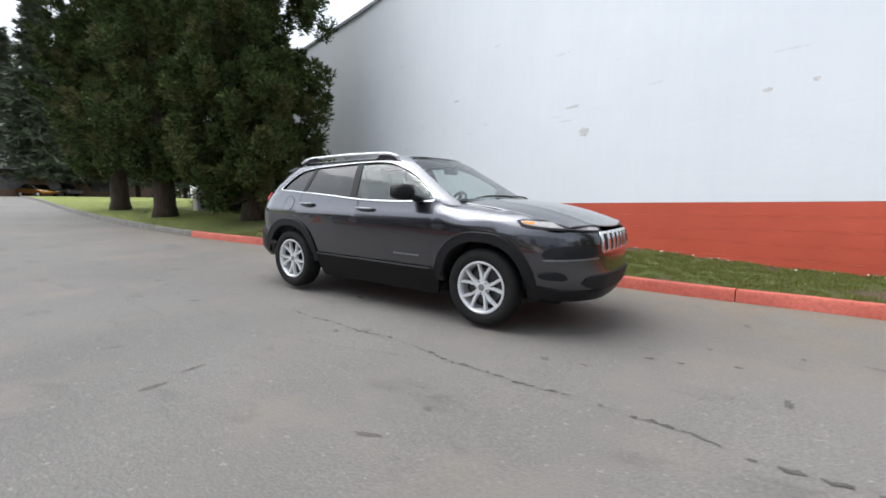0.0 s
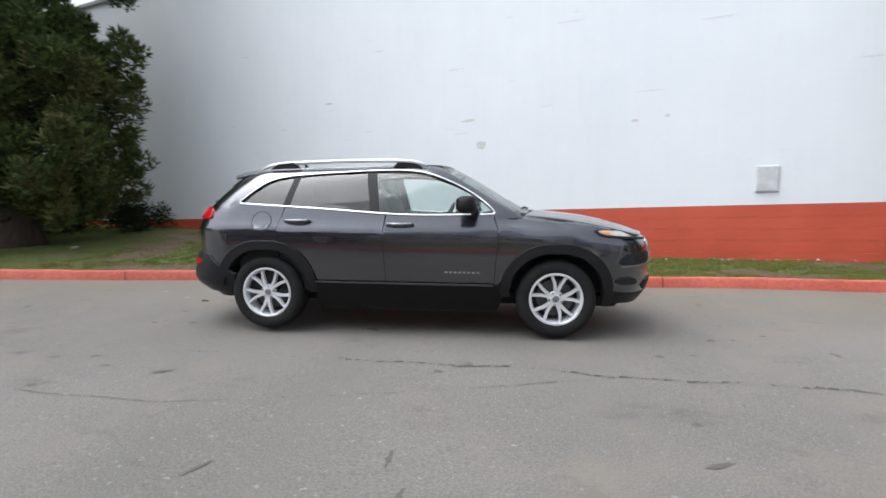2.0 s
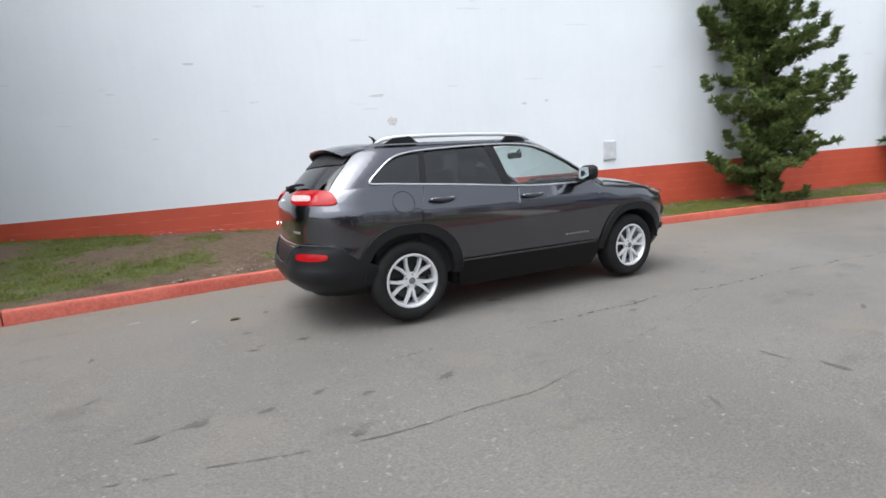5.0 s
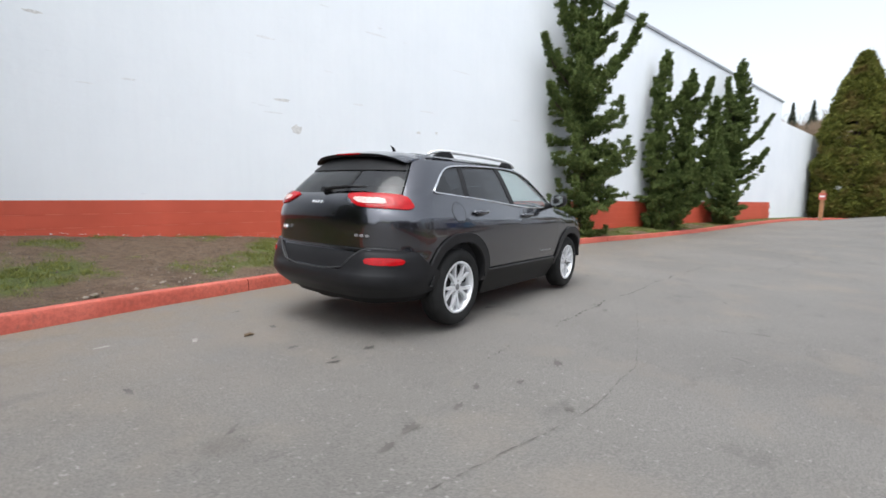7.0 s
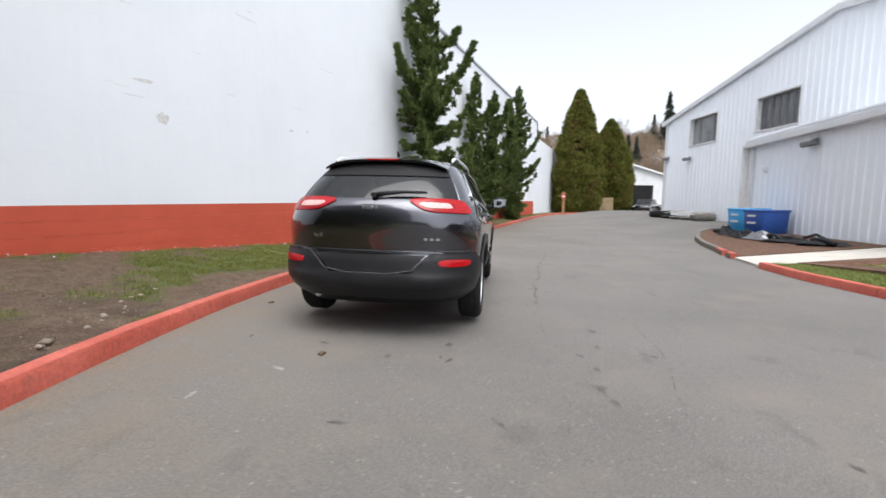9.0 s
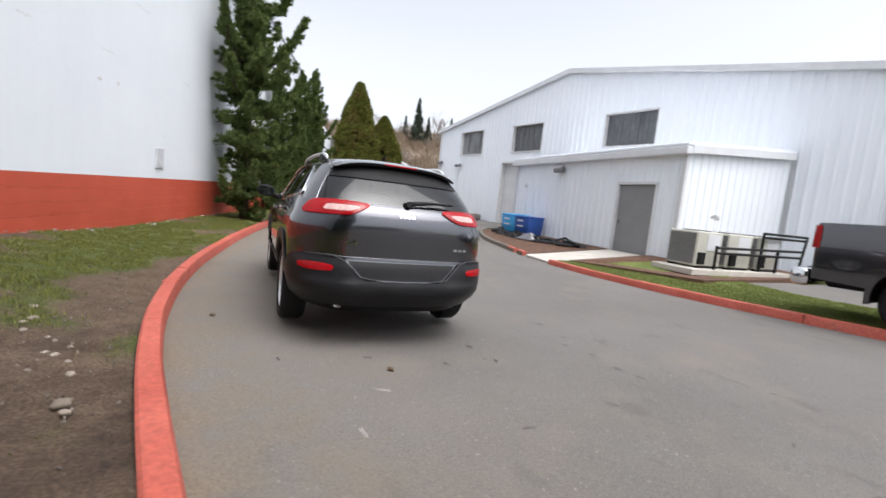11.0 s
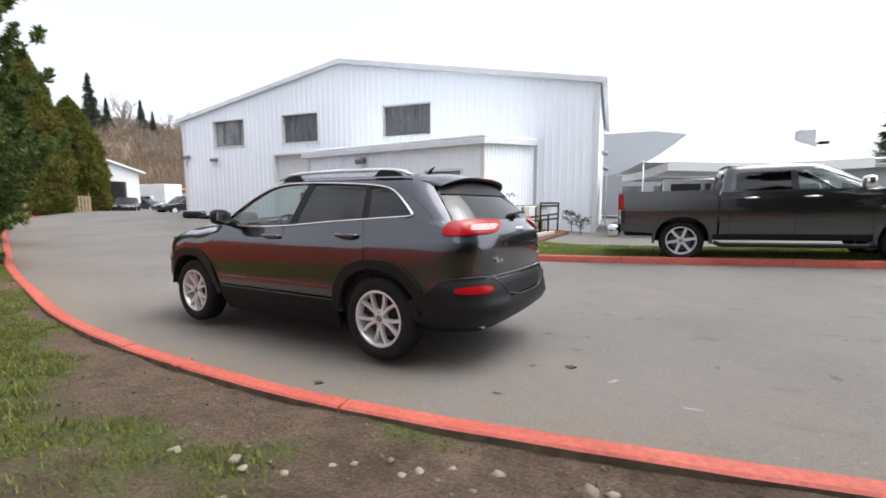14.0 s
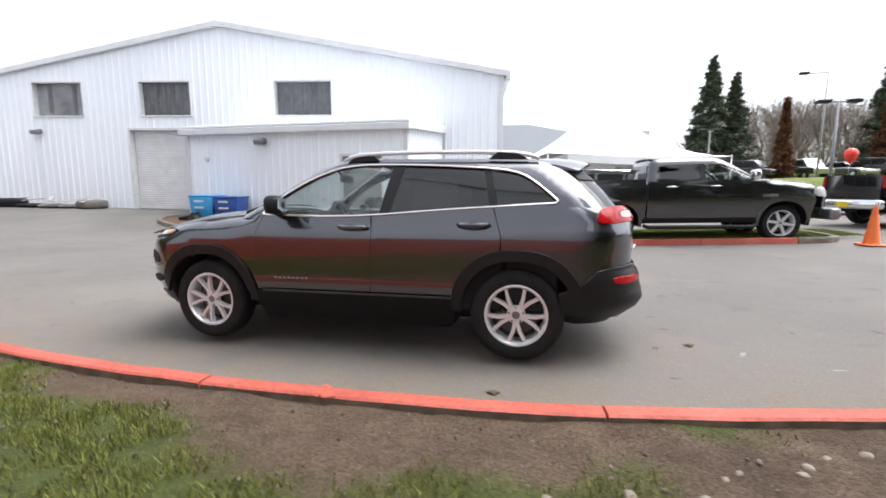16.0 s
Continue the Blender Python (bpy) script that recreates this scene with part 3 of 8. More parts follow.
# back of the sheet, sides and rear
bm = B()
add_box(bm, (0, -DEPTH, -0.3), (0.12, -0.01, EAVE))
add_box(bm, (HALL_W - 0.12, -DEPTH, -0.3), (HALL_W, -0.01, EAVE))
add_box(bm, (0, -DEPTH - 0.12, -0.3), (HALL_W, -DEPTH, EAVE))
part("side_wall", bm, M_SIDING, hall)
bm = ribbed(0, DEPTH, lambda u: -0.3, lambda u: EAVE)
bm.transform(Matrix.Translation((-0.004, 0, 0)) @ Matrix.Rotation(radians(-90), 4, "Z"))
part("side_cladding", bm, M_SIDING, hall)
mid = HALL_W * 0.525
bm = B()
for u0, z0, u1, z1 in ((-0.25, EAVE - 0.04, mid, PEAK), (mid, PEAK, HALL_W + 0.25, EAVE - 0.04)):
    q = [bm.verts.new(p) for p in ((u0, 0.18, z0), (u1, 0.18, z1), (u1, -DEPTH - 0.2, z1), (u0, -DEPTH - 0.2, z0))]
    t = [bm.verts.new(v.co + Vector((0, 0, 0.10))) for v in q]
    bm.faces.new(q)
    bm.faces.new(t[::-1])
    for i in range(4):
        bm.faces.new((q[i], t[i], t[(i + 1) % 4], q[(i + 1) % 4]))
bmesh.ops.recalc_face_normals(bm, faces=bm.faces)
part("roof", bm, M_ROOF, hall)
bm = B()
for u0, z0, u1, z1 in ((-0.3, EAVE - 0.1, mid, PEAK - 0.05), (mid, PEAK - 0.05, HALL_W + 0.3, EAVE - 0.1)):
    v = [bm.verts.new(p) for y in (0.06, 0.2) for p in ((u0, y, z0), (u1, y, z1), (u1, y, z1 + 0.22), (u0, y, z0 + 0.22))]
    for q in ((3, 2, 1, 0), (4, 5, 6, 7), (0, 1, 5, 4), (2, 3, 7, 6), (1, 2, 6, 5), (3, 0, 4, 7)):
        bm.faces.new([v[i] for i in q])
part("gable_trim", bm, M_TRIM, hall, "pale fascia along the gable")
part("eave_gutter", box((-0.32, -DEPTH, EAVE - 0.22), (-0.12, 0.2, EAVE - 0.04), 0.03), M_TRIM, hall)
part("corner_trim", box((-0.06, -0.04, -0.3), (0.16, 0.05, EAVE - 0.05), 0.01), M_TRIM, hall)
part("corner_trim", box((HALL_W - 0.14, 0.0, -0.3), (HALL_W + 0.06, 0.06, EAVE - 0.05), 0.01), M_TRIM, hall)

M_HALLGLASS = plain("old dark glazing", (0.125, 0.13, 0.137), 0.12, vary=0.5, scale=1.2)
M_BLIND = plain("hanging plastic strips", (0.11, 0.112, 0.118), 0.5, vary=0.2, scale=3)
M_FRAME = plain("weathered frame", (0.66, 0.66, 0.66), 0.6)
# paler glass colour stands in for the sky reflected in one window
M_SKYGLASS = plain("dusty pale glazing", (0.20, 0.205, 0.21), 0.2, vary=0.5, scale=0.8)
for w in WINS:
    win = part("window", box((w[0], -0.24, W0), (w[1], -0.20, W1)), M_SKYGLASS if w is WINS[2] else M_HALLGLASS, hall, "dark glazing with hanging strips behind")
    bm = B()
    for lo, hi in (((w[0] - 0.02, -0.2, W0), (w[0] + 0.02, 0.04, W1)), ((w[1] - 0.02, -0.2, W0), (w[1] + 0.02, 0.04, W1)), ((w[0] - 0.02, -0.2, W1 - 0.02), (w[1] + 0.02, 0.04, W1 + 0.03)), ((w[0] - 0.03, -0.2, W0 - 0.04), (w[1] + 0.03, 0.06, W0 + 0.02))):
        add_box(bm, lo, hi, 0.004)
    part("window_frame", bm, M_FRAME, win)
    n = 6 if w is not WINS[2] else 2
    for i in range(n):
        u = w[0] + (w[1] - w[0]) * (i + 0.5) / n
        part("strip", box((u - 0.13, -0.19, W0 + (0.25 * random.random() if i % 2 else 0.03)), (u + 0.05, -0.18, W1 - 0.03)), M_BLIND, win)

M_ROLLER = plain("roller door slats", (0.76, 0.76, 0.77), 0.5, vary=0.08, scale=2)
gdoor = part("roller_door", box((GAR[0], -0.3, 0.3), (GAR[1], -0.27, GAR_Z)), M_ROLLER, hall, "grey slatted roller door, closed")
nsl = 34
for i in range(nsl):
    z = 0.42 + (GAR_Z - 0.42) * i / nsl
    part("slat", box((GAR[0] + 0.02, -0.268, z), (GAR[1] - 0.02, -0.235, z + 0.085), 0.012), M_ROLLER, gdoor)
bm = B()
add_box(bm, (GAR[0] - 0.06, -0.27, 0.3), (GAR[0], 0.05, GAR_Z + 0.08))
add_box(bm, (GAR[1], -0.27, 0.3), (GAR[1] + 0.06, 0.05, GAR_Z + 0.08))
add_box(bm, (GAR[0], -0.27, GAR_Z), (GAR[1], 0.06, GAR_Z + 0.09))
part("door_frame", bm, M_FRAME, hall)
hall.matrix_world = HALL

# annex in front of the hall
ANX = pose(2.98, -9.86, 0, 0, 0, -1.2)
annex = thing("annex", ANX, "low white lean-to with a grey door in front of the hall", "building")
AW, AD, AH = 8.75, 4.6, 3.40
door_u = (0.84, 2.40)
bm = B()
for a, b, lo in ((0, door_u[0], -0.3), (door_u[0], door_u[1], 2.5), (door_u[1], AW, -0.3)):
    t = ribbed(a, b, lambda u, l=lo: l, lambda u: AH)
    me = bpy.data.meshes.new("t")
    t.to_mesh(me)
    bm.from_mesh(me)
    bpy.data.meshes.remove(me)
    t.free()
part("front_wall", bm, M_SIDING, annex)
RISE = 0.40
bm = ribbed(0, AD, lambda u: -0.3, lambda u: AH + 0.1 + RISE * u / AD)
bm.transform(Matrix.Rotation(radians(-90), 4, "Z"))
part("side_wall", bm, M_SIDING, annex)
bm = ribbed(0, AD, lambda u: -0.3, lambda u: AH + 0.1 + RISE * (1 - u / AD))
bm.transform(Matrix.Translation((AW, -AD, 0)) @ Matrix.Rotation(radians(90), 4, "Z"))
part("side_wall", bm, M_SIDING, annex)
TILT = Matrix.Translation((0, 0.22, AH + 0.12)) @ Matrix.Rotation(-math.atan2(RISE, AD), 4, "X")     # hinge of the roof slope at the eave
part("roof", box((-0.15, -AD - 0.22, 0), (AW + 0.15, 0, 0.08), 0.01, TILT), M_SIDING, annex)
fascia = part("fascia", box((-0.17, 0.02, AH - 0.12), (AW + 0.17, 0.26, AH + 0.10), 0.02), M_TRIM, annex, "white fascia and gutter")
for u in (-0.16, AW + 0.05):
    part("side_fascia", box((u, -AD - 0.2, -0.22), (u + 0.11, -0.2, -0.004), 0.01, TILT), M_TRIM, annex)
for i in range(int(AW / 0.31)):
    part("roof_rib", box((i * 0.31 + 0.05, -AD - 0.2, 0.08), (i * 0.31 + 0.13, -0.04, 0.105), 0.006, TILT), M_SIDING, annex)
M_GREYDOOR = plain("grey door paint", (0.235, 0.235, 0.24), 0.55, vary=0.06, scale=2)
adoor = part("door", box((door_u[0] + 0.05, -0.1, 0.24), (door_u[1] - 0.05, -0.05, 2.46), 0.005), M_GREYDOOR, annex, "grey flush steel door")
part("handle", box((door_u[1] - 0.2, -0.05, 1.2), (door_u[1] - 0.12, 0.02, 1.3), 0.01), M_STEEL, adoor)
bm = B()
add_box(bm, (door_u[0] - 0.03, -0.1, 0.2), (door_u[0] + 0.05, 0.05, 2.5))
add_box(bm, (door_u[1] - 0.05, -0.1, 0.2), (door_u[1] + 0.03, 0.05, 2.5))
add_box(bm, (door_u[0] - 0.03, -0.1, 2.46), (door_u[1] + 0.03, 0.05, 2.54))
part("door_frame", bm, M_TRIM, annex)
part("corner_trim", box((-0.05, -0.05, -0.3), (0.1, 0.06, AH - 0.12), 0.01), M_TRIM, annex)
part("corner_trim", box((AW - 0.1, 0.0, -0.3), (AW + 0.05, 0.06, AH - 0.12), 0.01), M_TRIM, annex)

# ---- the parked car: curved panels laid on measured body surfaces ----
from mathutils.geometry import delaunay_2d_cdt

M_PAINT = car_paint("granite metallic paint", (0.092, 0.095, 0.114))
M_CLAD = plain("satin grey cladding", (0.014, 0.014, 0.0155), 0.38, vary=0.15, scale=8)
# cladding plastic taken near black: shade low on the body is in the colour
M_LOWSHADE = plain("black sill plastic", (0.0045, 0.0045, 0.005), 0.45)
M_TINT = glass("privacy glass", (0.19, 0.20, 0.215), 0.075)
M_CLEAR = glass("clear green glass", (0.89, 0.93, 0.92))
M_LAMP_RED = plain("red lamp lens", (0.33, 0.006, 0.009), 0.10, vary=0.15, scale=20)
M_LAMP_WHITE = plain("clear lamp lens", (0.42, 0.40, 0.40), 0.1, vary=0.2, scale=30)
M_LAMP_PINK = plain("pale lamp bar", (0.62, 0.40, 0.38), 0.12, vary=0.25, scale=40)
M_BEAD = plain("lighter grey plastic bead", (0.055, 0.055, 0.058), 0.4)
M_FAINT = plain("dull badge metal", (0.30, 0.30, 0.31), 0.35, 0.6)
M_LAMP_AMBER = plain("amber lamp lens", (0.75, 0.27, 0.05), 0.15)
for lens in (M_LAMP_RED, M_LAMP_PINK):
    lens.node_tree.nodes["Principled BSDF"].inputs["Specular IOR Level"].default_value = 0.25
M_CABIN = plain("dark cabin trim", (0.018, 0.018, 0.019), 0.7)
M_SEAT = plain("grey seat cloth", (0.12, 0.12, 0.12), 0.9, vary=0.15, scale=20, bump=0.3)
M_LINER = plain("pale headliner", (0.42, 0.42, 0.41), 0.9)
M_STICKER = plain("paper sheet", (0.62, 0.62, 0.60), 0.7)

top_z = along([-2.4, -2.0, -1.53, -1.165, -0.775, -0.149, 0.236, 0.534, 0.8, 1.0, 1.4, 1.7, 1.95, 2.1, 2.3], [1.15, 1.165, 1.185, 1.164, 1.143, 1.096, 1.090, 1.097, 1.103, 1.095, 1.062, 1.012, 0.960, 0.925, 0.90])
flank = along([0.15, 0.22, 0.30, 0.42, 0.50, 0.60, 0.72, 0.86, 0.945, 0.972, 1.01, 1.06, 1.12, 1.20], [0.770, 0.795, 0.830, 0.878, 0.904, 0.920, 0.926, 0.927, 0.924, 0.912, 0.895, 0.875, 0.855, 0.828])
plan_low = along([-1.9, -1.3, -0.5, 0.8, 1.4, 1.9], [0.972, 0.992, 1.0, 1.0, 0.995, 0.975])
rear_x = along([0.2, 0.30, 0.38, 0.43, 0.48, 0.55, 0.64, 0.72, 0.80, 0.95, 1.05, 1.12, 1.18], [-2.00, -2.08, -2.17, -2.225, -2.236, -2.210, -2.19, -2.155, -2.158, -2.165, -2.155, -2.12, -2.06])
nose_x = along([0.2, 0.28, 0.40, 0.52, 0.62, 0.72, 0.82, 0.88, 0.93, 1.0], [1.98, 2.10, 2.17, 2.19, 2.185, 2.18, 2.165, 2.13, 2.07, 1.98])
R_REAR, R_NOSE = 0.44, 0.56
cab_w = along([1.05, 1.10, 1.15, 1.3, 1.45, 1.51, 1.545, 1.565], [0.868, 0.858, 0.836, 0.765, 0.684, 0.642, 0.600, 0.555])
cab_plan = along([-2.0, -1.5, -0.8, 0.0, 0.6, 1.0], [0.935, 0.975, 1.0, 1.0, 0.985, 0.965])
screen_x = along([1.05, 1.10, 1.17, 1.25, 1.374, 1.515, 1.565], [1.12, 1.04, 0.92, 0.77, 0.55, 0.30, 0.20])
hatch_x = along([1.05, 1.12, 1.2, 1.3, 1.45, 1.565], [-2.10, -2.06, -2.00, -1.92, -1.79, -1.68])
R_SCREEN, R_HATCH = 0.22, 0.30


def roll_in(x, z):
    d = top_z(x) - z
    k = ease(0.78, 1.05, x)
    return 0.15 * k * max(0.0, 1 - d / 0.11) ** 2


def low_w(x, z):
    lift = (1.10 - top_z(x)) * ease(0.7, 1.2, x) * ease(0.45, 0.9, z)
    return flank(z + lift) * plan_low(x) - roll_in(x, z) + 0.012 * ease(1.70, 1.95, abs(x)) * (1 - ease(0.30, 0.62, z))


def cab_half(x, z):
    return cab_w(z) * cab_plan(x)


def slope_roof(x, z):
    return 0.022 * (x + 0.2) * ease(1.2, 1.56, z)


SHELLS = {"low": (low_w, nose_x, R_NOSE, 0.13, rear_x, R_REAR, 0.085), "cab": (cab_half, screen_x, R_SCREEN, 0.17, hatch_x, R_HATCH, 0.11)}


def side_chart(shell, sd):
    """Chart of one flank: u runs along the car and on round both ends, v is the height."""
    half, fx, fr, fb, bx, br, bb = SHELLS[shell]

    def f(u, v):
        a, b = fx(v) - fr, bx(v) + br
        if b <= u <= a:
            x, y = u, half(u, v)
        else:
            front = u > a
            r, edge, bulge = (fr, a, fb) if front else (br, b, bb)
            w = half(edge, v)
            run = abs(u - edge)
            th = run / r
            if th < math.pi / 2:
                x, y = r * math.sin(th), w - r + r * math.cos(th)
            else:
                x, y = r, w - r - (run - r * math.pi / 2)
            x += bulge * (1 - min(1.0, abs(y) / w) ** 2)
            x = edge + x if front else edge - x
        z = v + (slope_roof(x, v) if shell == "cab" else 0.0)
        return Vector((x, y * sd, z))
    return f


def end_chart(shell, front):
    """Chart of the nose or tail: u runs across and on round both flanks."""
    half, fx, fr, fb, bx, br, bb = SHELLS[shell]

    def f(u, v):
        r = fr if front else br
        edge = (fx(v) - fr) if front else (bx(v) + br)
        w = half(edge, v)
        run = (w - r) + r * math.pi / 2 - abs(u)
        return side_chart(shell, 1 if u >= 0 else -1)(edge + run if front else edge - run, v)
    return f


def inside(p, poly):
    x, y = p
    c = False
    for (x0, y0), (x1, y1) in zip(poly, poly[1:] + poly[:1]):
        if (y0 > y) != (y1 > y) and x < (x1 - x0) * (y - y0) / (y1 - y0) + x0:
            c = not c
    return c


def area2(poly):
    return sum(a[0] * b[1] - b[0] * a[1] for a, b in zip(poly, poly[1:] + poly[:1]))


def grow(poly, d):
    """Moves an outline outwards by d."""
    if area2(poly) < 0:
        d = -d
    out = []
    n = len(poly)
    for i in range(n):
        p, q, r = Vector(poly[i - 1]), Vector(poly[i]), Vector(poly[(i + 1) % n])
        e0, e1 = (q - p), (r - q)
        if e0.length < 1e-9 or e1.length < 1e-9:
            out.append(tuple(q))
            continue
        n0, n1 = Vector((e0.y, -e0.x)).normalized(), Vector((e1.y, -e1.x)).normalized()
        m = n0 + n1
        if m.length < 0.3:
            out.append(tuple(q + n0 * d))
            continue
        m.normalize()
        out.append(tuple(q + m * (d / max(0.4, m.dot(n0)))))
    return out


def rounded(poly, times=2, keep=0.25):
    for _ in range(times):
        out = []
        for a, b in zip(poly, poly[1:] + poly[:1]):
            a, b = Vector(a), Vector(b)
            out += [tuple(a.lerp(b, keep)), tuple(a.lerp(b, 1 - keep))]
        poly = out
    return poly


def clip(poly, a, b):
    """Keeps what lies left of the line from a to b."""
    def side(p):
        return (b[0] - a[0]) * (p[1] - a[1]) - (b[1] - a[1]) * (p[0] - a[0])
    out = []
    for p, q in zip(poly, poly[1:] + poly[:1]):
        s, t = side(p), side(q)
        if s >= 0:
            out.append(p)
        if (s >= 0) != (t >= 0):
            k = s / (s - t)
            out.append((p[0] + (q[0] - p[0]) * k, p[1] + (q[1] - p[1]) * k))
    return out


def dense(poly, step):
    out = []
    for a, b in zip(poly, poly[1:] + poly[:1]):
        n = max(1, int(math.ceil(math.dist(a, b) / step)))
        out += [(a[0] + (b[0] - a[0]) * i / n, a[1] + (b[1] - a[1]) * i / n) for i in range(n)]
    return out


def panel(name, chart, poly, material, parent, label="", hole=None, lift=0.0, thick=0.014, gap=0.0025, step=0.055):
    """A pressed panel: an outline on a chart, meshed, bent to the surface and given thickness."""
    poly = dense(grow(poly, -gap) if gap else poly, step * 0.8)
    loops = [poly]
    if hole:
        loops.append(dense(grow(hole, gap), step * 0.8))
    pts, edges = [], []
    for lp in loops:
        o = len(pts)
        pts += lp
        edges += [(o + i, o + (i + 1) % len(lp)) for i in range(len(lp))]
    xs, ys = [p[0] for p in poly], [p[1] for p in poly]
    tight = grow(poly, -step * 0.35)
    wide = grow(loops[1], step * 0.35) if hole else None
    nx, ny = int((max(xs) - min(xs)) / step) + 1, int((max(ys) - min(ys)) / step) + 1
    for i in range(nx):
        for j in range(ny):
            p = (min(xs) + (i + 0.5) * step, min(ys) + (j + 0.5) * step)
            if inside(p, tight) and not (wide and inside(p, wide)):
                pts.append(p)
    v2, _, f2, *_ = delaunay_2d_cdt([Vector(p) for p in pts], edges, [], 0, 1e-6)
    tris = []
    for f in f2:
        c = (sum(v2[i].x for i in f) / len(f), sum(v2[i].y for i in f) / len(f))
        if inside(c, poly) and not (hole and inside(c, loops[1])):
            tris.append(list(f))
    used = sorted({i for f in tris for i in f})
    back = {k: i for i, k in enumerate(used)}
    verts, norms = [], []
    e = 0.004
    for k in used:
        u, v = v2[k]
        p = chart(u, v)
        n = (chart(u + e, v) - chart(u - e, v)).cross(chart(u, v + e) - chart(u, v - e))
        n.normalize()
        ref = Vector((p.x * 0.15, p.y, (p.z - 0.75) * 0.3)) if abs(n.x) < 0.7 else Vector((p.x, 0, 0.2))
        if abs(n.z) > 0.8:
            ref = Vector((0, 0, 1))
        if n.dot(ref) < 0:
            n = -n
        verts.append(p + n * lift)
        norms.append(n)
    count = len(verts)
    faces = []
    for f in tris:
        g = [back[i] for i in f]
        n = (verts[g[1]] - verts[g[0]]).cross(verts[g[2]] - verts[g[0]])
        if n.dot(norms[g[0]]) < 0:
            g.reverse()
        faces.append(g)
    rim = {}
    for g in faces:
        for a, b in zip(g, g[1:] + g[:1]):
            if (b, a) in rim:
                del rim[(b, a)]
            else:
                rim[(a, b)] = True
    allv = verts + [p - n * thick for p, n in zip(verts, norms)]
    alln = norms + [-n for n in norms]
    out = faces + [[i + count for i in reversed(g)] for g in faces]
    for a, b in rim:
        t = len(allv)
        q = [allv[a], allv[a + count], allv[b + count], allv[b]]
        n = (q[1] - q[0]).cross(q[2] - q[0])
        n.normalize()
        allv += q
        alln += [(n * 0.5 + norms[a]).normalized(), n, n, (n * 0.5 + norms[b]).normalized()]
        out.append([t, t + 1, t + 2, t + 3])
    me = bpy.data.meshes.new(name)
    me.from_pydata([tuple(p) for p in allv], [], out)
    me.polygons.foreach_set("use_smooth", [True] * len(me.polygons))
    me.normals_split_custom_set_from_vertices([tuple(n) for n in alln])
    me.materials.append(material)
    ob = new(name, me)
    ob.parent = parent
    if label:
        tagged(ob, label)
    return ob


def arch(cx, r, a0, a1, n=22, square=0.055):
    out = []
    for i in range(n + 1):
        a = radians(a0 + (a1 - a0) * i / n)
        k = r * (1 + square * abs(math.sin(2 * a)))
        out.append((cx + k * math.cos(a), 0.35 + k * math.sin(a)))
    return out


DLO = [(-1.640, 1.205), (-1.60, 1.245), (-1.46, 1.375), (-1.355, 1.440), (-1.22, 1.468), (-1.021, 1.486), (-0.572, 1.507), (-0.153, 1.511), (0.015, 1.501), (0.167, 1.475), (0.367, 1.402), (0.548, 1.313), (0.703, 1.212), (0.800, 1.120),
       (0.785, 1.107), (0.534, 1.103), (0.236, 1.096), (-0.149, 1.102), (-0.775, 1.149), (-1.165, 1.170), (-1.533, 1.191), (-1.62, 1.194)]
OUT, INN = 0.487, 0.412          # arch trim, outer and inner radius

suv = thing("suv", pose(0, 0, 0.0, 0.75, 0.88, 0), "dark grey metallic sport utility vehicle with chrome rails, parked", "car")


def edge_run(shell, z, front, frac):
    """Where on the flank chart the pillar beside the screen ends at a height."""
    half, fx, fr, fb, bx, br, bb = SHELLS[shell]
    return fx(z) - fr + fr * frac if front else bx(z) + br - br * frac


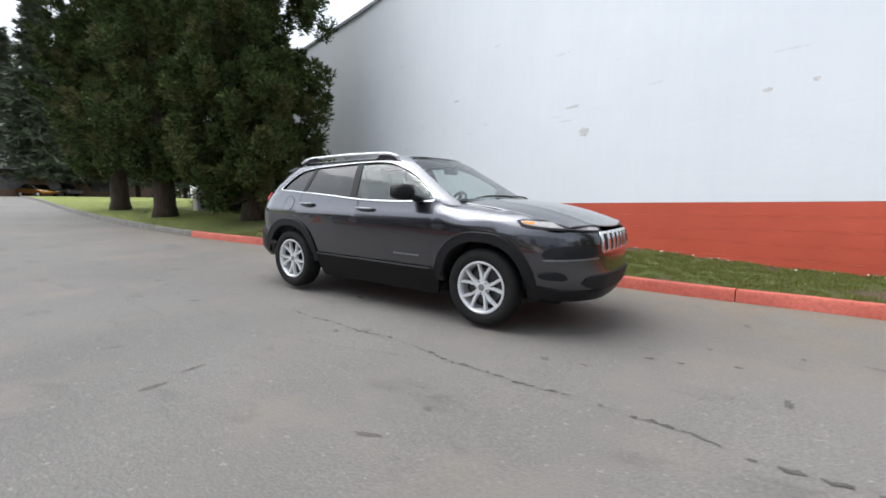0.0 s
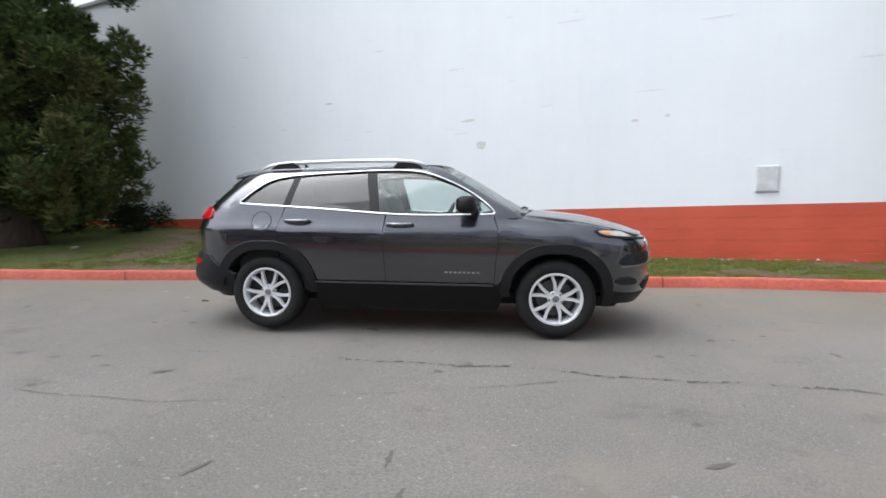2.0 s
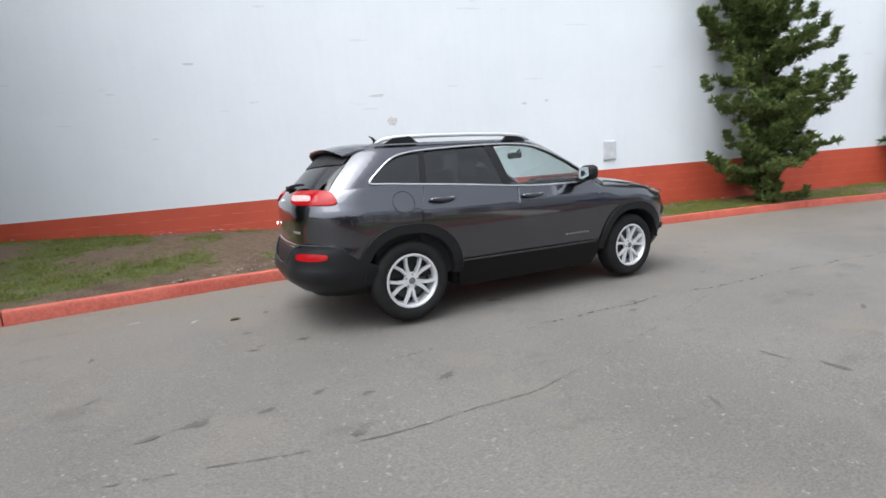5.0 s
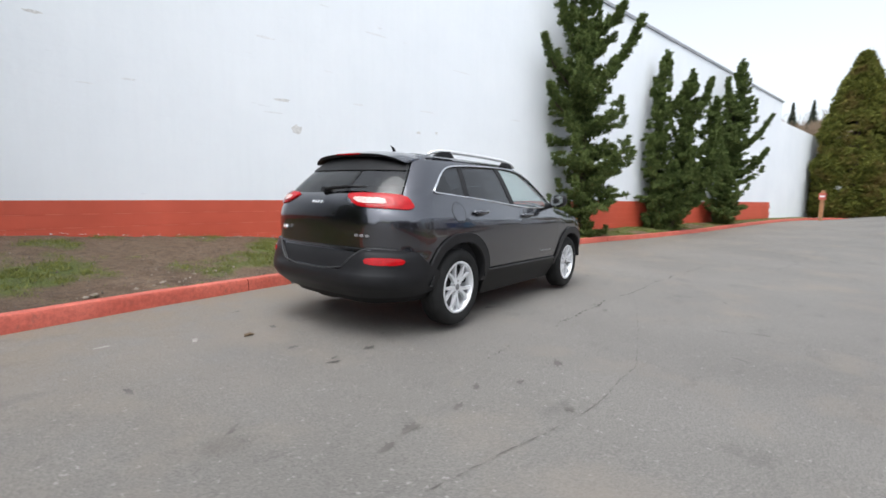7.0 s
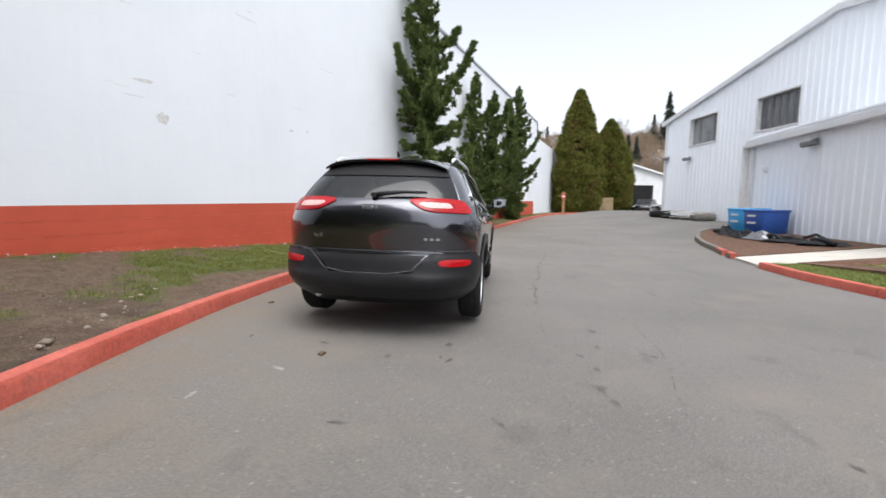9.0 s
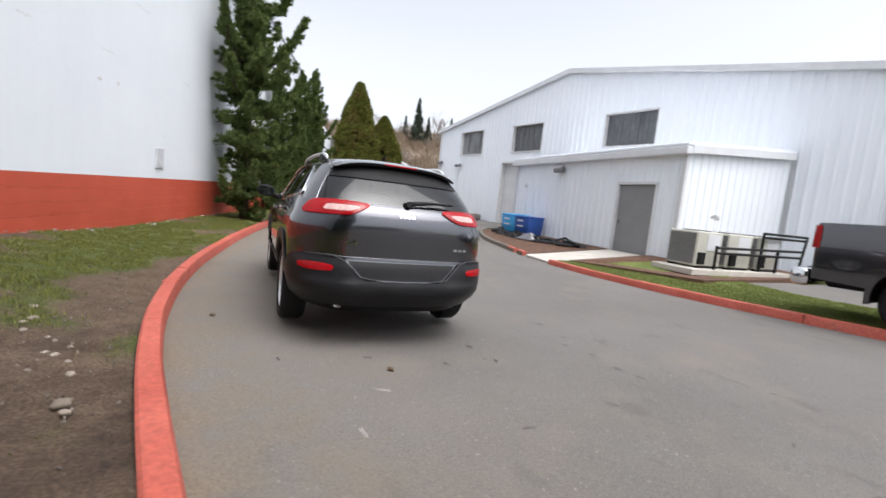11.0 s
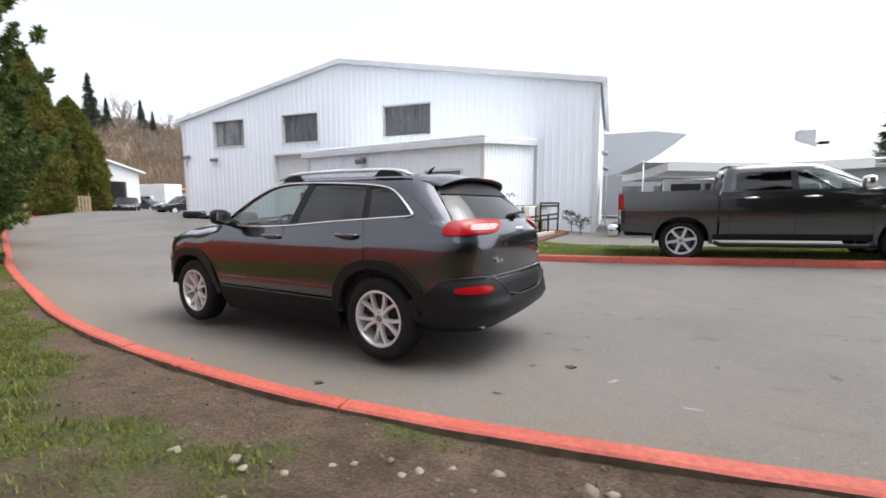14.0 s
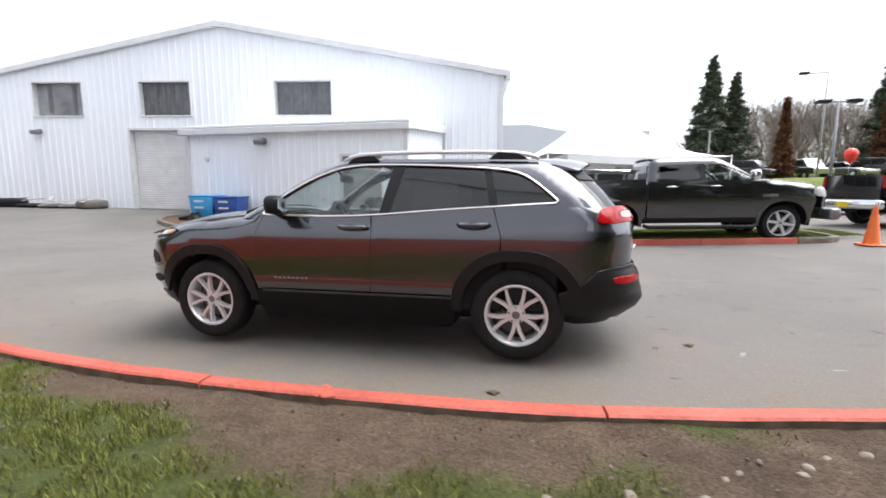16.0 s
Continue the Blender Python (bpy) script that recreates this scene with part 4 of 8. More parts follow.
ZS = [1.09, 1.15, 1.22, 1.30, 1.38, 1.45, 1.51, 1.545]
for sd, word in ((-1, "right"), (1, "left")):
    low, cab = side_chart("low", sd), side_chart("cab", sd)
    belt = lambda a, b, n=8: [(a + (b - a) * i / n, top_z(a + (b - a) * i / n) - 0.004) for i in range(n + 1)]
    fd = [(0.800, 0.475), (0.806, 0.62), (0.826, 0.80), (0.832, 0.95), (0.785, 1.099)] + belt(0.76, -0.19) + [(-0.216, 0.954), (-0.19, 0.475)]
    fdoor = panel("front_door", low, fd, M_PAINT, suv)
    ra = [p for p in arch(-1.35, OUT + 0.004, 76, 12, 12)]
    rd = [(-0.19, 0.475), (-0.216, 0.954), (-0.20, 1.095)] + belt(-0.22, -1.17) + [(-1.20, 1.06), (-1.238, 0.941)] + ra + [(-0.868, 0.475)]
    rdoor = panel("rear_door", low, rd, M_PAINT, suv)
    qa = arch(-1.35, OUT + 0.004, 77, 172, 20)
    quarter = [(-1.238, 0.941), (-1.20, 1.06), (-1.175, 1.160)] + belt(-1.19, -1.62, 6) + [(-1.80, 1.160), (-1.90, 1.155), (-2.235, 1.150), (-2.245, 1.0), (-2.245, 0.735), (-2.10, 0.728), (-2.00, 0.705), (-1.90, 0.60), (-1.842, 0.535)] + qa[::-1]
    panel("quarter_panel", low, quarter, M_PAINT, suv)
    fa = arch(1.35, OUT + 0.004, 166, 22, 26)
    fend = [(0.79, 1.098)] + [(x, top_z(x) - 0.002) for x in (0.9, 1.0, 1.15, 1.3, 1.45, 1.6, 1.75, 1.9, 2.0)] + [(1.93, 0.90), (1.86, 0.70), (1.83, 0.55)] + fa[::-1][1:-1] + [(0.84, 0.475), (0.800, 0.475), (0.806, 0.62), (0.826, 0.80), (0.832, 0.95)]
    panel("front_fender", low, fend, M_PAINT, suv)
    rocker = [(0.86, 0.47), (-0.862, 0.47), (-0.875, 0.33), (-0.84, 0.205), (0.83, 0.205), (0.875, 0.34)]
    panel("sill_cladding", low, rocker, M_LOWSHADE, suv, "satin dark grey plastic sill", lift=0.012, thick=0.03)
    panel("sill_strip", low, [(0.79, 0.478), (-0.86, 0.478), (-0.86, 0.466), (0.79, 0.462)], M_BEAD, suv, "thin bright strip above the sill", lift=0.020, thick=0.008, gap=0, step=0.03)
    for cx, a0, a1 in ((1.35, -9, 178), (-1.35, 2, 176)):
        outer, inner = arch(cx, OUT, a0, a1, 34), arch(cx, INN, a1, a0, 34)
        panel("arch_trim", low, [p for p in outer + inner], M_CLAD, suv, "satin dark grey wheel arch trim", lift=0.016, thick=0.05, gap=0, step=0.05)
        lip = arch(cx, OUT + 0.004, a0 + 4, a1 - 4, 34)
        bm = B()
        add_tube(bm, [low(u, v) + Vector((0, sd * 0.012, 0)) for u, v in lip], 0.007, 6)
        part("arch_bead", bm, M_CLAD, suv, smooth=True)
        bm = B()
        n = 20
        ring = []
        for i in range(n + 1):
            a = radians(8 + 164 * i / n)
            ring.append([bm.verts.new((cx + 0.43 * math.cos(a), sd * y, 0.35 + 0.43 * math.sin(a))) for y in (0.55, 0.91)])
        for p, q in zip(ring, ring[1:]):
            bm.faces.new((p[0], p[1], q[1], q[0]))
        mid = bm.verts.new((cx, sd * 0.55, 0.35))
        for p, q in zip(ring, ring[1:]):
            bm.faces.new((p[0], q[0], mid))
        part("wheel_well", bm, M_CABIN, suv)
    # glasshouse frame with the window line cut out of it
    front_edge = [(edge_run("cab", z, True, 0.95), z) for z in ZS]
    rear_edge = [(edge_run("cab", z, False, 0.75), z) for z in ZS]
    frame_poly = [(edge_run("cab", 1.07, True, 0.9), 1.07), *front_edge[0:], (0.0, 1.562), (-0.8, 1.562), (-1.5, 1.562), *rear_edge[::-1], (-1.7, 1.17), (-1.175, 1.155), (-0.775, 1.135), (-0.149, 1.088), (0.3, 1.082)]
    panel("roof_side", cab, frame_poly, M_PAINT, suv, hole=grow(DLO, 0.006), gap=0.0, thick=0.03)
    chrome = rounded(DLO, 1)
    bm = B()
    loop = [cab(u, v) + Vector((0, sd * 0.006, 0)) for u, v in grow(chrome, 0.004)]
    add_tube(bm, loop + loop[:2], 0.0105, 6, False)
    part("window_chrome", bm, M_CHROME, suv, "bright chrome window surround", smooth=True)
    g_front = clip(DLO, (-0.335, 1.55), (-0.245, 1.05))
    g_mid = clip(clip(DLO, (-0.330, 1.05), (-0.430, 1.55)), (-1.065, 1.55), (-1.150, 1.10))
    g_rear = clip(DLO, (-1.220, 1.10), (-1.118, 1.55))
    b_pil = clip(clip(DLO, (-0.245, 1.05), (-0.335, 1.55)), (-0.430, 1.55), (-0.330, 1.05))
    c_pil = clip(clip(DLO, (-1.150, 1.10), (-1.065, 1.55)), (-1.118, 1.55), (-1.220, 1.10))
    for nm, poly, mt, par in (("front_window", g_front, M_CLEAR, fdoor), ("rear_window", g_mid, M_TINT, rdoor), ("quarter_window", g_rear, M_TINT, suv)):
        gl = panel(nm, cab, poly, mt, par, lift=-0.008, thick=0.004, gap=-0.004)
        gl.visible_shadow = False
    panel("pillar_cover", cab, b_pil, M_BLACK, fdoor, lift=-0.003, thick=0.03, gap=0.0)
    panel("pillar_cover", cab, c_pil, M_BLACK, rdoor, lift=-0.003, thick=0.03, gap=0.0)
    # handles
    for x0, x1, z, par in ((-0.185, 0.070, 1.004, fdoor), (-1.155, -0.905, 1.030, rdoor)):
        # flat dark patch in place of the shaded hollow behind the handle
        panel("handle_cup", low, rounded([(x0 + 0.05, z - 0.028), (x1 - 0.03, z - 0.028), (x1 - 0.03, z + 0.02), (x0 + 0.05, z + 0.02)], 2), M_CABIN, par, lift=0.0015, thick=0.004, gap=0, step=0.02)
        bm = B()
        pts, rad = [], []
        for i in range(9):
            t = i / 8
            p = low(x0 + (x1 - x0) * t, z + 0.004)
            pts.append(p + Vector((0, sd * (0.012 + 0.028 * math.sin(math.pi * min(1, max(0, t))) ** 0.5), 0)))
            rad.append(0.012 + 0.006 * math.sin(math.pi * t))
        add_tube(bm, pts, rad, 8)
        part("handle", bm, M_PAINT, par, "body-coloured pull handle with a bright edge", smooth=True)
        panel("handle_trim", low, [(x0 + 0.02, z - 0.004), (x1 - 0.02, z - 0.004), (x1 - 0.02, z + 0.003), (x0 + 0.02, z + 0.003)], M_FAINT, par, lift=0.047, thick=0.004, gap=0, step=0.03)
    # mirror
    bm = B()
    rings = []
    for t, s in ((0.0, 0.30), (0.12, 0.75), (0.35, 1.0), (0.65, 0.98), (0.88, 0.80), (1.0, 0.42)):
        ring = []
        for k in range(14):
            a = 2 * math.pi * k / 14
            ca, sa = math.cos(a), math.sin(a)
            q = 3.6
            rx, rz = 0.078 * s, 0.082 * s * (0.9 if sa < 0 else 1.0)
            ex = math.copysign(abs(ca) ** (2 / q), ca) * rx
            ez = math.copysign(abs(sa) ** (2 / q), sa) * rz
            ring.append(bm.verts.new((0.585 + ex - 0.05 * t, sd * (0.915 + 0.215 * t), 1.178 + ez + 0.012 * t)))
        rings.append(ring)
    for a, b in zip(rings, rings[1:]):
        for k in range(14):
            bm.faces.new((a[k], a[(k + 1) % 14], b[(k + 1) % 14], b[k]))
    bm.faces.new(rings[0][::-1])
    bm.faces.new(rings[-1])
    bmesh.ops.recalc_face_normals(bm, faces=bm.faces)
    mir = part("mirror", bm, M_BLACK, fdoor, "black door mirror", smooth=50)
    part("mirror_foot", tube([(0.62, sd * 0.84, 1.118), (0.62, sd * 0.90, 1.128), (0.60, sd * 0.955, 1.150)], [0.045, 0.034, 0.035], 10), M_BLACK, mir, smooth=True)
    bm = B()
    v = [bm.verts.new((0.502 - 0.05 * t + 0.012, sd * (0.915 + 0.215 * t), 1.178 + 0.012 * t + dz)) for t, dz in ((0.14, -0.045), (0.14, 0.048), (0.5, 0.066), (0.9, 0.050), (0.93, -0.03), (0.5, -0.060))]
    bm.faces.new(v)
    r = bmesh.ops.extrude_face_region(bm, geom=bm.faces[:])
    bmesh.ops.translate(bm, vec=(-0.004, 0, 0), verts=[x for x in r["geom"] if isinstance(x, bmesh.types.BMVert)])
    bmesh.ops.recalc_face_normals(bm, faces=bm.faces)
    part("mirror_glass", bm, M_CHROME, mir)
    # roof rail
    xs_r = [-1.50, -1.43, -1.30, -1.0, -0.6, -0.2, 0.0, 0.09, 0.15]
    zs_r = [1.530, 1.560, 1.582, 1.595, 1.606, 1.606, 1.598, 1.578, 1.552]
    bm = B()
    add_tube(bm, [(x, sd * (0.585 + 0.012 * math.cos(x)), z + 0.004) for x, z in zip(xs_r, zs_r)], [0.012, 0.018, 0.019, 0.018, 0.018, 0.018, 0.018, 0.017, 0.011], 8)
    rail = part("roof_rail", bm, M_ALLOY, suv, "bright silver roof rail", smooth=True)
    for foot in ([(-1.42, 1.53), (-1.10, 1.54), (-1.18, 1.598), (-1.34, 1.580)], [(-0.18, 1.55), (0.11, 1.54), (0.05, 1.584), (-0.12, 1.604)]):
        part("rail_foot", prism(foot, 0.028, Matrix.Translation((0, sd * 0.594 - 0.014, 0)), 0.004), M_BLACK, rail)
    # model name, drawn as a row of plain bars
    for i in range(8):
        x = 0.355 + i * 0.041
        panel("badge_bar", low, [(x, 0.575), (x + 0.026, 0.575), (x + 0.026, 0.588), (x, 0.588)], M_FAINT, fdoor, lift=0.004, thick=0.004, gap=0, step=0.03)
    # filler flap on the right flank
    if sd < 0:
        circ = [(-1.386 + 0.092 * math.cos(a), 1.028 + 0.086 * math.sin(a)) for a in [2 * math.pi * i / 28 for i in range(28)]]
        panel("fuel_flap", low, circ, M_PAINT, suv, lift=0.003, thick=0.006, gap=0)
        big = grow(circ, 0.004)
        bm = B()
        pts = [low(u, v) + Vector((0, sd * 0.001, 0)) for u, v in big]
        add_tube(bm, pts + pts[:2], 0.0025, 5, False)
        part("flap_gap", bm, M_CABIN, suv)
    # tail lamp, round the corner
    lamp = [(-1.945, 1.148), (-2.10, 1.158), (-2.26, 1.158), (-2.40, 1.150), (-2.44, 1.132), (-2.38, 1.066), (-2.30, 1.050), (-2.10, 1.044), (-1.955, 1.040), (-1.915, 1.062)]
    tl = panel("tail_lamp", low, rounded(lamp, 1, 0.2), M_LAMP_RED, suv, "red wraparound tail lamp with a clear bar", lift=0.014, thick=0.03, gap=0)
    panel("clear_bar", low, rounded([(-2.12, 1.120), (-2.35, 1.123), (-2.38, 1.108), (-2.33, 1.079), (-2.12, 1.076)], 1, 0.15), M_LAMP_PINK, tl, lift=0.0175, thick=0.004, gap=0)
    panel("lamp_rim", low, rounded([(-2.06, 1.138), (-2.38, 1.141), (-2.415, 1.122), (-2.36, 1.063), (-2.06, 1.059)], 1, 0.15), plain("deep red lens", (0.36, 0.006, 0.01), 0.12, vary=0.1), tl, lift=0.0155, thick=0.004, gap=0, hole=rounded([(-2.08, 1.130), (-2.35, 1.131), (-2.385, 1.108), (-2.33, 1.069), (-2.08, 1.067)], 1))
    # headlamp: thin strip with an amber tail end
    hl = [(1.68, 0.962), (1.95, 0.950), (2.20, 0.925), (2.36, 0.906), (2.38, 0.886), (2.15, 0.893), (1.90, 0.910), (1.74, 0.928)]
    head = panel("head_lamp", low, rounded(hl, 1, 0.2), M_LAMP_WHITE, suv, "slim clear headlamp with amber corner", lift=0.012, thick=0.02, gap=0)
    panel("amber_end", low, rounded([(1.70, 0.955), (1.80, 0.950), (1.80, 0.926), (1.75, 0.932)], 1, 0.15), M_LAMP_AMBER, head, lift=0.0155, thick=0.004, gap=0)
    panel("lamp_surround", low, rounded([(1.65, 0.975), (1.95, 0.962), (2.2, 0.937), (2.40, 0.918), (2.41, 0.872), (2.15, 0.880), (1.90, 0.896), (1.72, 0.912)], 1, 0.2), M_BLACK, head, lift=0.008, thick=0.01, gap=0)

# tail
tail = end_chart("low", False)
both = lambda half: half + [(-u, v) for u, v in half[::-1]]
rb = both([(0.012, 0.325), (0.50, 0.325), (0.90, 0.345), (1.19, 0.385), (1.255, 0.45), (1.265, 0.525), (1.10, 0.60), (0.955, 0.700), (0.85, 0.722), (0.70, 0.728), (0.55, 0.722), (0.47, 0.662), (0.35, 0.538), (0.012, 0.532)])
rear_bumper = panel("rear_bumper", tail, rb, M_CLAD, suv, "dark satin rear bumper", lift=0.02, thick=0.05)
bm = B()
add_tube(bm, [tail(u, v) + Vector((-0.022, 0, 0.002)) for u, v in rounded([(-1.2, 0.54), (-0.955, 0.700), (-0.70, 0.728), (-0.55, 0.722), (-0.47, 0.662), (-0.35, 0.538), (0.35, 0.538), (0.47, 0.662), (0.55, 0.722), (0.70, 0.728), (0.955, 0.700), (1.2, 0.54)], 1)[:-2]], 0.006, 6)
part("bumper_bead", bm, M_BEAD, rear_bumper, smooth=True)
gate = both([(0.01, 0.540), (0.345, 0.545), (0.462, 0.668), (0.54, 0.728), (0.655, 0.735), (0.665, 1.0), (0.655, 1.155), (0.40, 1.158), (0.01, 1.160)])
tailgate = panel("tailgate", tail, gate, M_PAINT, suv)
panel("plate_recess", tail, both([(0.01, 0.548), (0.335, 0.552), (0.448, 0.665), (0.475, 0.690), (0.01, 0.690)]), M_CLAD, tailgate, "dark recess for a missing plate", lift=0.004, thick=0.006, gap=0)
panel("gate_lip", tail, both([(0.01, 0.700), (0.60, 0.705), (0.62, 0.725), (0.01, 0.722)]), M_PAINT, tailgate, lift=0.022, thick=0.03, gap=0)
panel("rear_valance", tail, both([(0.01, 0.245), (0.50, 0.245), (0.90, 0.275), (1.10, 0.33), (1.12, 0.372), (0.90, 0.352), (0.50, 0.335), (0.01, 0.335)]), M_LOWSHADE, rear_bumper, "black lower edge of the bumper", lift=-0.01, thick=0.03, gap=0)
for sd in (-1, 1):
    poly = [(0.57 * sd, 0.628), (0.59 * sd, 0.652), (0.82 * sd, 0.656), (0.88 * sd, 0.640), (0.85 * sd, 0.602), (0.60 * sd, 0.600)]
    panel("reflector", tail, rounded(poly, 1), M_LAMP_RED, rear_bumper, "red rear reflector", lift=0.026, thick=0.01, gap=0)
for i, (u, w) in enumerate(((0.072, 0.022), (0.040, 0.030), (0.004, 0.030), (-0.036, 0.030))):
    panel("emblem_bar", tail, rounded([(u, 1.066), (u - w * 0.8, 1.066), (u - w * 0.8, 1.090), (u, 1.090)], 1), M_CHROME, tailgate, lift=0.006, thick=0.006, gap=0, step=0.02)
for i in range(3):
    u = -0.45 - i * 0.05
    panel("badge_bar", tail, rounded([(u, 0.815), (u - 0.036, 0.815), (u - 0.036, 0.836), (u, 0.836)], 1), M_FAINT, tailgate, lift=0.006, thick=0.006, gap=0, step=0.02)
txt = bpy.data.curves.new("drive_badge", "FONT")
txt.body, txt.size, txt.extrude, txt.align_x = "4x4", 0.062, 0.002, "CENTER"
tob = new("drive_badge", txt)
bpy.context.view_layer.update()
tme = bpy.data.meshes.new_from_object(tob.evaluated_get(bpy.context.evaluated_depsgraph_get()))
bpy.data.objects.remove(tob)
tme.materials.clear()
tme.materials.append(M_CHROME)
tb = new("drive_badge", tme)
tb.parent = tailgate
tp = tail(0.455, 0.84)
tb.matrix_basis = Matrix.Translation(tp + Vector((-0.018, 0, -0.022))) @ Matrix.Rotation(radians(-90 - 14), 4, "Z") @ Matrix.Rotation(radians(90), 4, "X")
tagged(tb, "bright raised figures on the tailgate")
# rear screen, spoiler, wiper
hatch = end_chart("cab", False)


def scr(z, frac, k=1.0):
    half, fx, fr, fb, bx, br, bb = SHELLS["cab"]
    return (half(bx(z) + br, z) - br + br * (math.pi / 2 - frac)) * k


rg = both([(0.01, 1.150)] + [(scr(z, 0.78), z) for z in (1.155, 1.22, 1.30, 1.38, 1.45, 1.50)] + [(0.01, 1.50)])
rglass = panel("rear_screen", hatch, rg, M_TINT, suv, lift=-0.004, thick=0.005)
rglass.visible_shadow = False
bm = B()
n = 18
rings = []
for i in range(n + 1):
    u = -1 + 2 * i / n
    y = u * 0.578
    fin = 1 - 0.55 * abs(u) ** 6
    k = 1 - abs(u) ** 5
    x0, tip = -1.42, -1.80 - 0.09 * k
    zt = 1.548 + 0.028 * (1 - u * u) - 0.05 * abs(u) ** 5
    prof = [(x0, zt - 0.008), (x0 - 0.2, zt - 0.010), (tip + 0.10, zt - 0.030), (tip, zt - 0.058), (tip + 0.012, zt - 0.058 - 0.022 * fin), (tip + 0.10, zt - 0.030 - 0.048 * fin), (x0 - 0.17, zt - 0.010 - 0.075 * fin), (x0, zt - 0.008 - 0.052 * fin)]
    rings.append([bm.verts.new((x, y, z)) for x, z in prof])
for a, b in zip(rings, rings[1:]):
    for k in range(8):
        bm.faces.new((a[k], a[(k + 1) % 8], b[(k + 1) % 8], b[k]))
bm.faces.new(rings[0])
bm.faces.new(rings[-1][::-1])
bmesh.ops.recalc_face_normals(bm, faces=bm.faces)
for f in bm.faces:
    if f.normal.z < -0.3:
        f.material_index = 1
spoiler = part("roof_spoiler", bm, [M_PAINT, M_BLACK], suv, smooth=40)
panel("spoiler_shade", hatch, both([(0.01, 1.385)] + [(scr(z, 0.83), z) for z in (1.385, 1.45, 1.50, 1.54)] + [(0.01, 1.54)]), M_BLACK, spoiler, "black band under the spoiler", lift=0.004, thick=0.01, gap=0)
part("brake_lamp", box((-1.916, -0.15, 1.503), (-1.903, 0.15, 1.517), 0.003), M_LAMP_RED, spoiler, "red high brake lamp")
wip = part("rear_wiper", tube([hatch(u, v) + Vector((-0.035, 0, 0.01)) for u, v in ((-0.02, 1.175), (-0.10, 1.190), (-0.25, 1.205), (-0.45, 1.205))], [0.024, 0.018, 0.013, 0.008], 8), M_BLACK, suv, "black rear wiper arm", smooth=True)
part("wiper_cap", cone(hatch(-0.01, 1.172) + Vector((0.01, 0, 0)), hatch(-0.01, 1.172) + Vector((-0.06, 0, 0.015)), 0.032, 0.022, 12), M_BLACK, wip, smooth=50)
part("exhaust_pipe", tube([(-1.9, 0.48, 0.325), (-2.08, 0.50, 0.318), (-2.135, 0.505, 0.315)], 0.033, 12), M_CHROME, suv, smooth=True)
bm = B()
add_cone(bm, (-1.30, 0, 1.56), (-1.30, 0, 1.60), 0.03, 0.02, 10)
add_tube(bm, [(-1.29, 0, 1.595), (-1.32, 0, 1.635), (-1.355, 0, 1.655)], [0.018, 0.012, 0.004], 8)
part("antenna", bm, M_BLACK, suv, smooth=True)

# nose
nose = end_chart("low", True)
def nose_u(u, z):
    """Where a point of the flank chart lies on the nose chart."""
    edge = nose_x(z) - R_NOSE
    return low_w(edge, z) - R_NOSE + R_NOSE * math.pi / 2 - (u - edge)


fb = both([(0.01, 0.30), (0.60, 0.30), (0.88, 0.32), (nose_u(1.84, 0.42), 0.42), (nose_u(1.832, 0.50), 0.50), (nose_u(1.83, 0.55), 0.55), (nose_u(1.86, 0.70), 0.70), (nose_u(1.92, 0.87), 0.87), (0.7, 0.885), (0.45, 0.88), (0.01, 0.885)])
for sd in (-1, 1):
    panel("bumper_bracket", side_chart("low", sd), [(1.78, 0.52), (1.80, 0.88), (2.02, 0.90), (1.98, 0.52)], M_PAINT, suv, lift=-0.008, thick=0.01, gap=0)
front_bumper = panel("front_bumper", nose, fb, M_PAINT, suv, lift=0.0, thick=0.03)
panel("lower_valance", nose, both([(0.01, 0.285), (0.60, 0.285), (0.86, 0.31), (0.955, 0.375), (0.975, 0.43), (0.90, 0.405), (0.78, 0.385), (0.62, 0.375), (0.01, 0.375)]), M_CLAD, front_bumper, "dark plastic lower bumper", lift=0.014, thick=0.03, gap=0)
panel("air_intake", nose, both([(0.01, 0.395), (0.50, 0.395), (0.62, 0.44), (0.60, 0.495), (0.50, 0.515), (0.01, 0.515)]), M_DARK, front_bumper, lift=0.017, thick=0.02, gap=0)
for sd in (-1, 1):
    panel("lamp_pod", nose, rounded([(0.50 * sd, 0.665), (0.93 * sd, 0.650), (0.98 * sd, 0.70), (0.88 * sd, 0.765), (0.52 * sd, 0.775)], 1), M_DARK, front_bumper, "dark lamp pod in the bumper", lift=0.005, thick=0.02, gap=0)
    panel("pod_lens", nose, rounded([(0.62 * sd, 0.685), (0.80 * sd, 0.680), (0.80 * sd, 0.750), (0.62 * sd, 0.755)], 2), M_CABIN, front_bumper, lift=0.010, thick=0.02, gap=0)
    panel("pod_trim", nose, [(0.50 * sd, 0.657), (0.95 * sd, 0.640), (0.96 * sd, 0.650), (0.50 * sd, 0.668)], M_STEEL, front_bumper, lift=0.012, thick=0.01, gap=0)
    panel("fog_lamp", nose, rounded([(0.74 * sd, 0.475), (0.98 * sd, 0.49), (0.98 * sd, 0.545), (0.80 * sd, 0.55)], 1), M_DARK, front_bumper, lift=0.016, thick=0.02, gap=0)
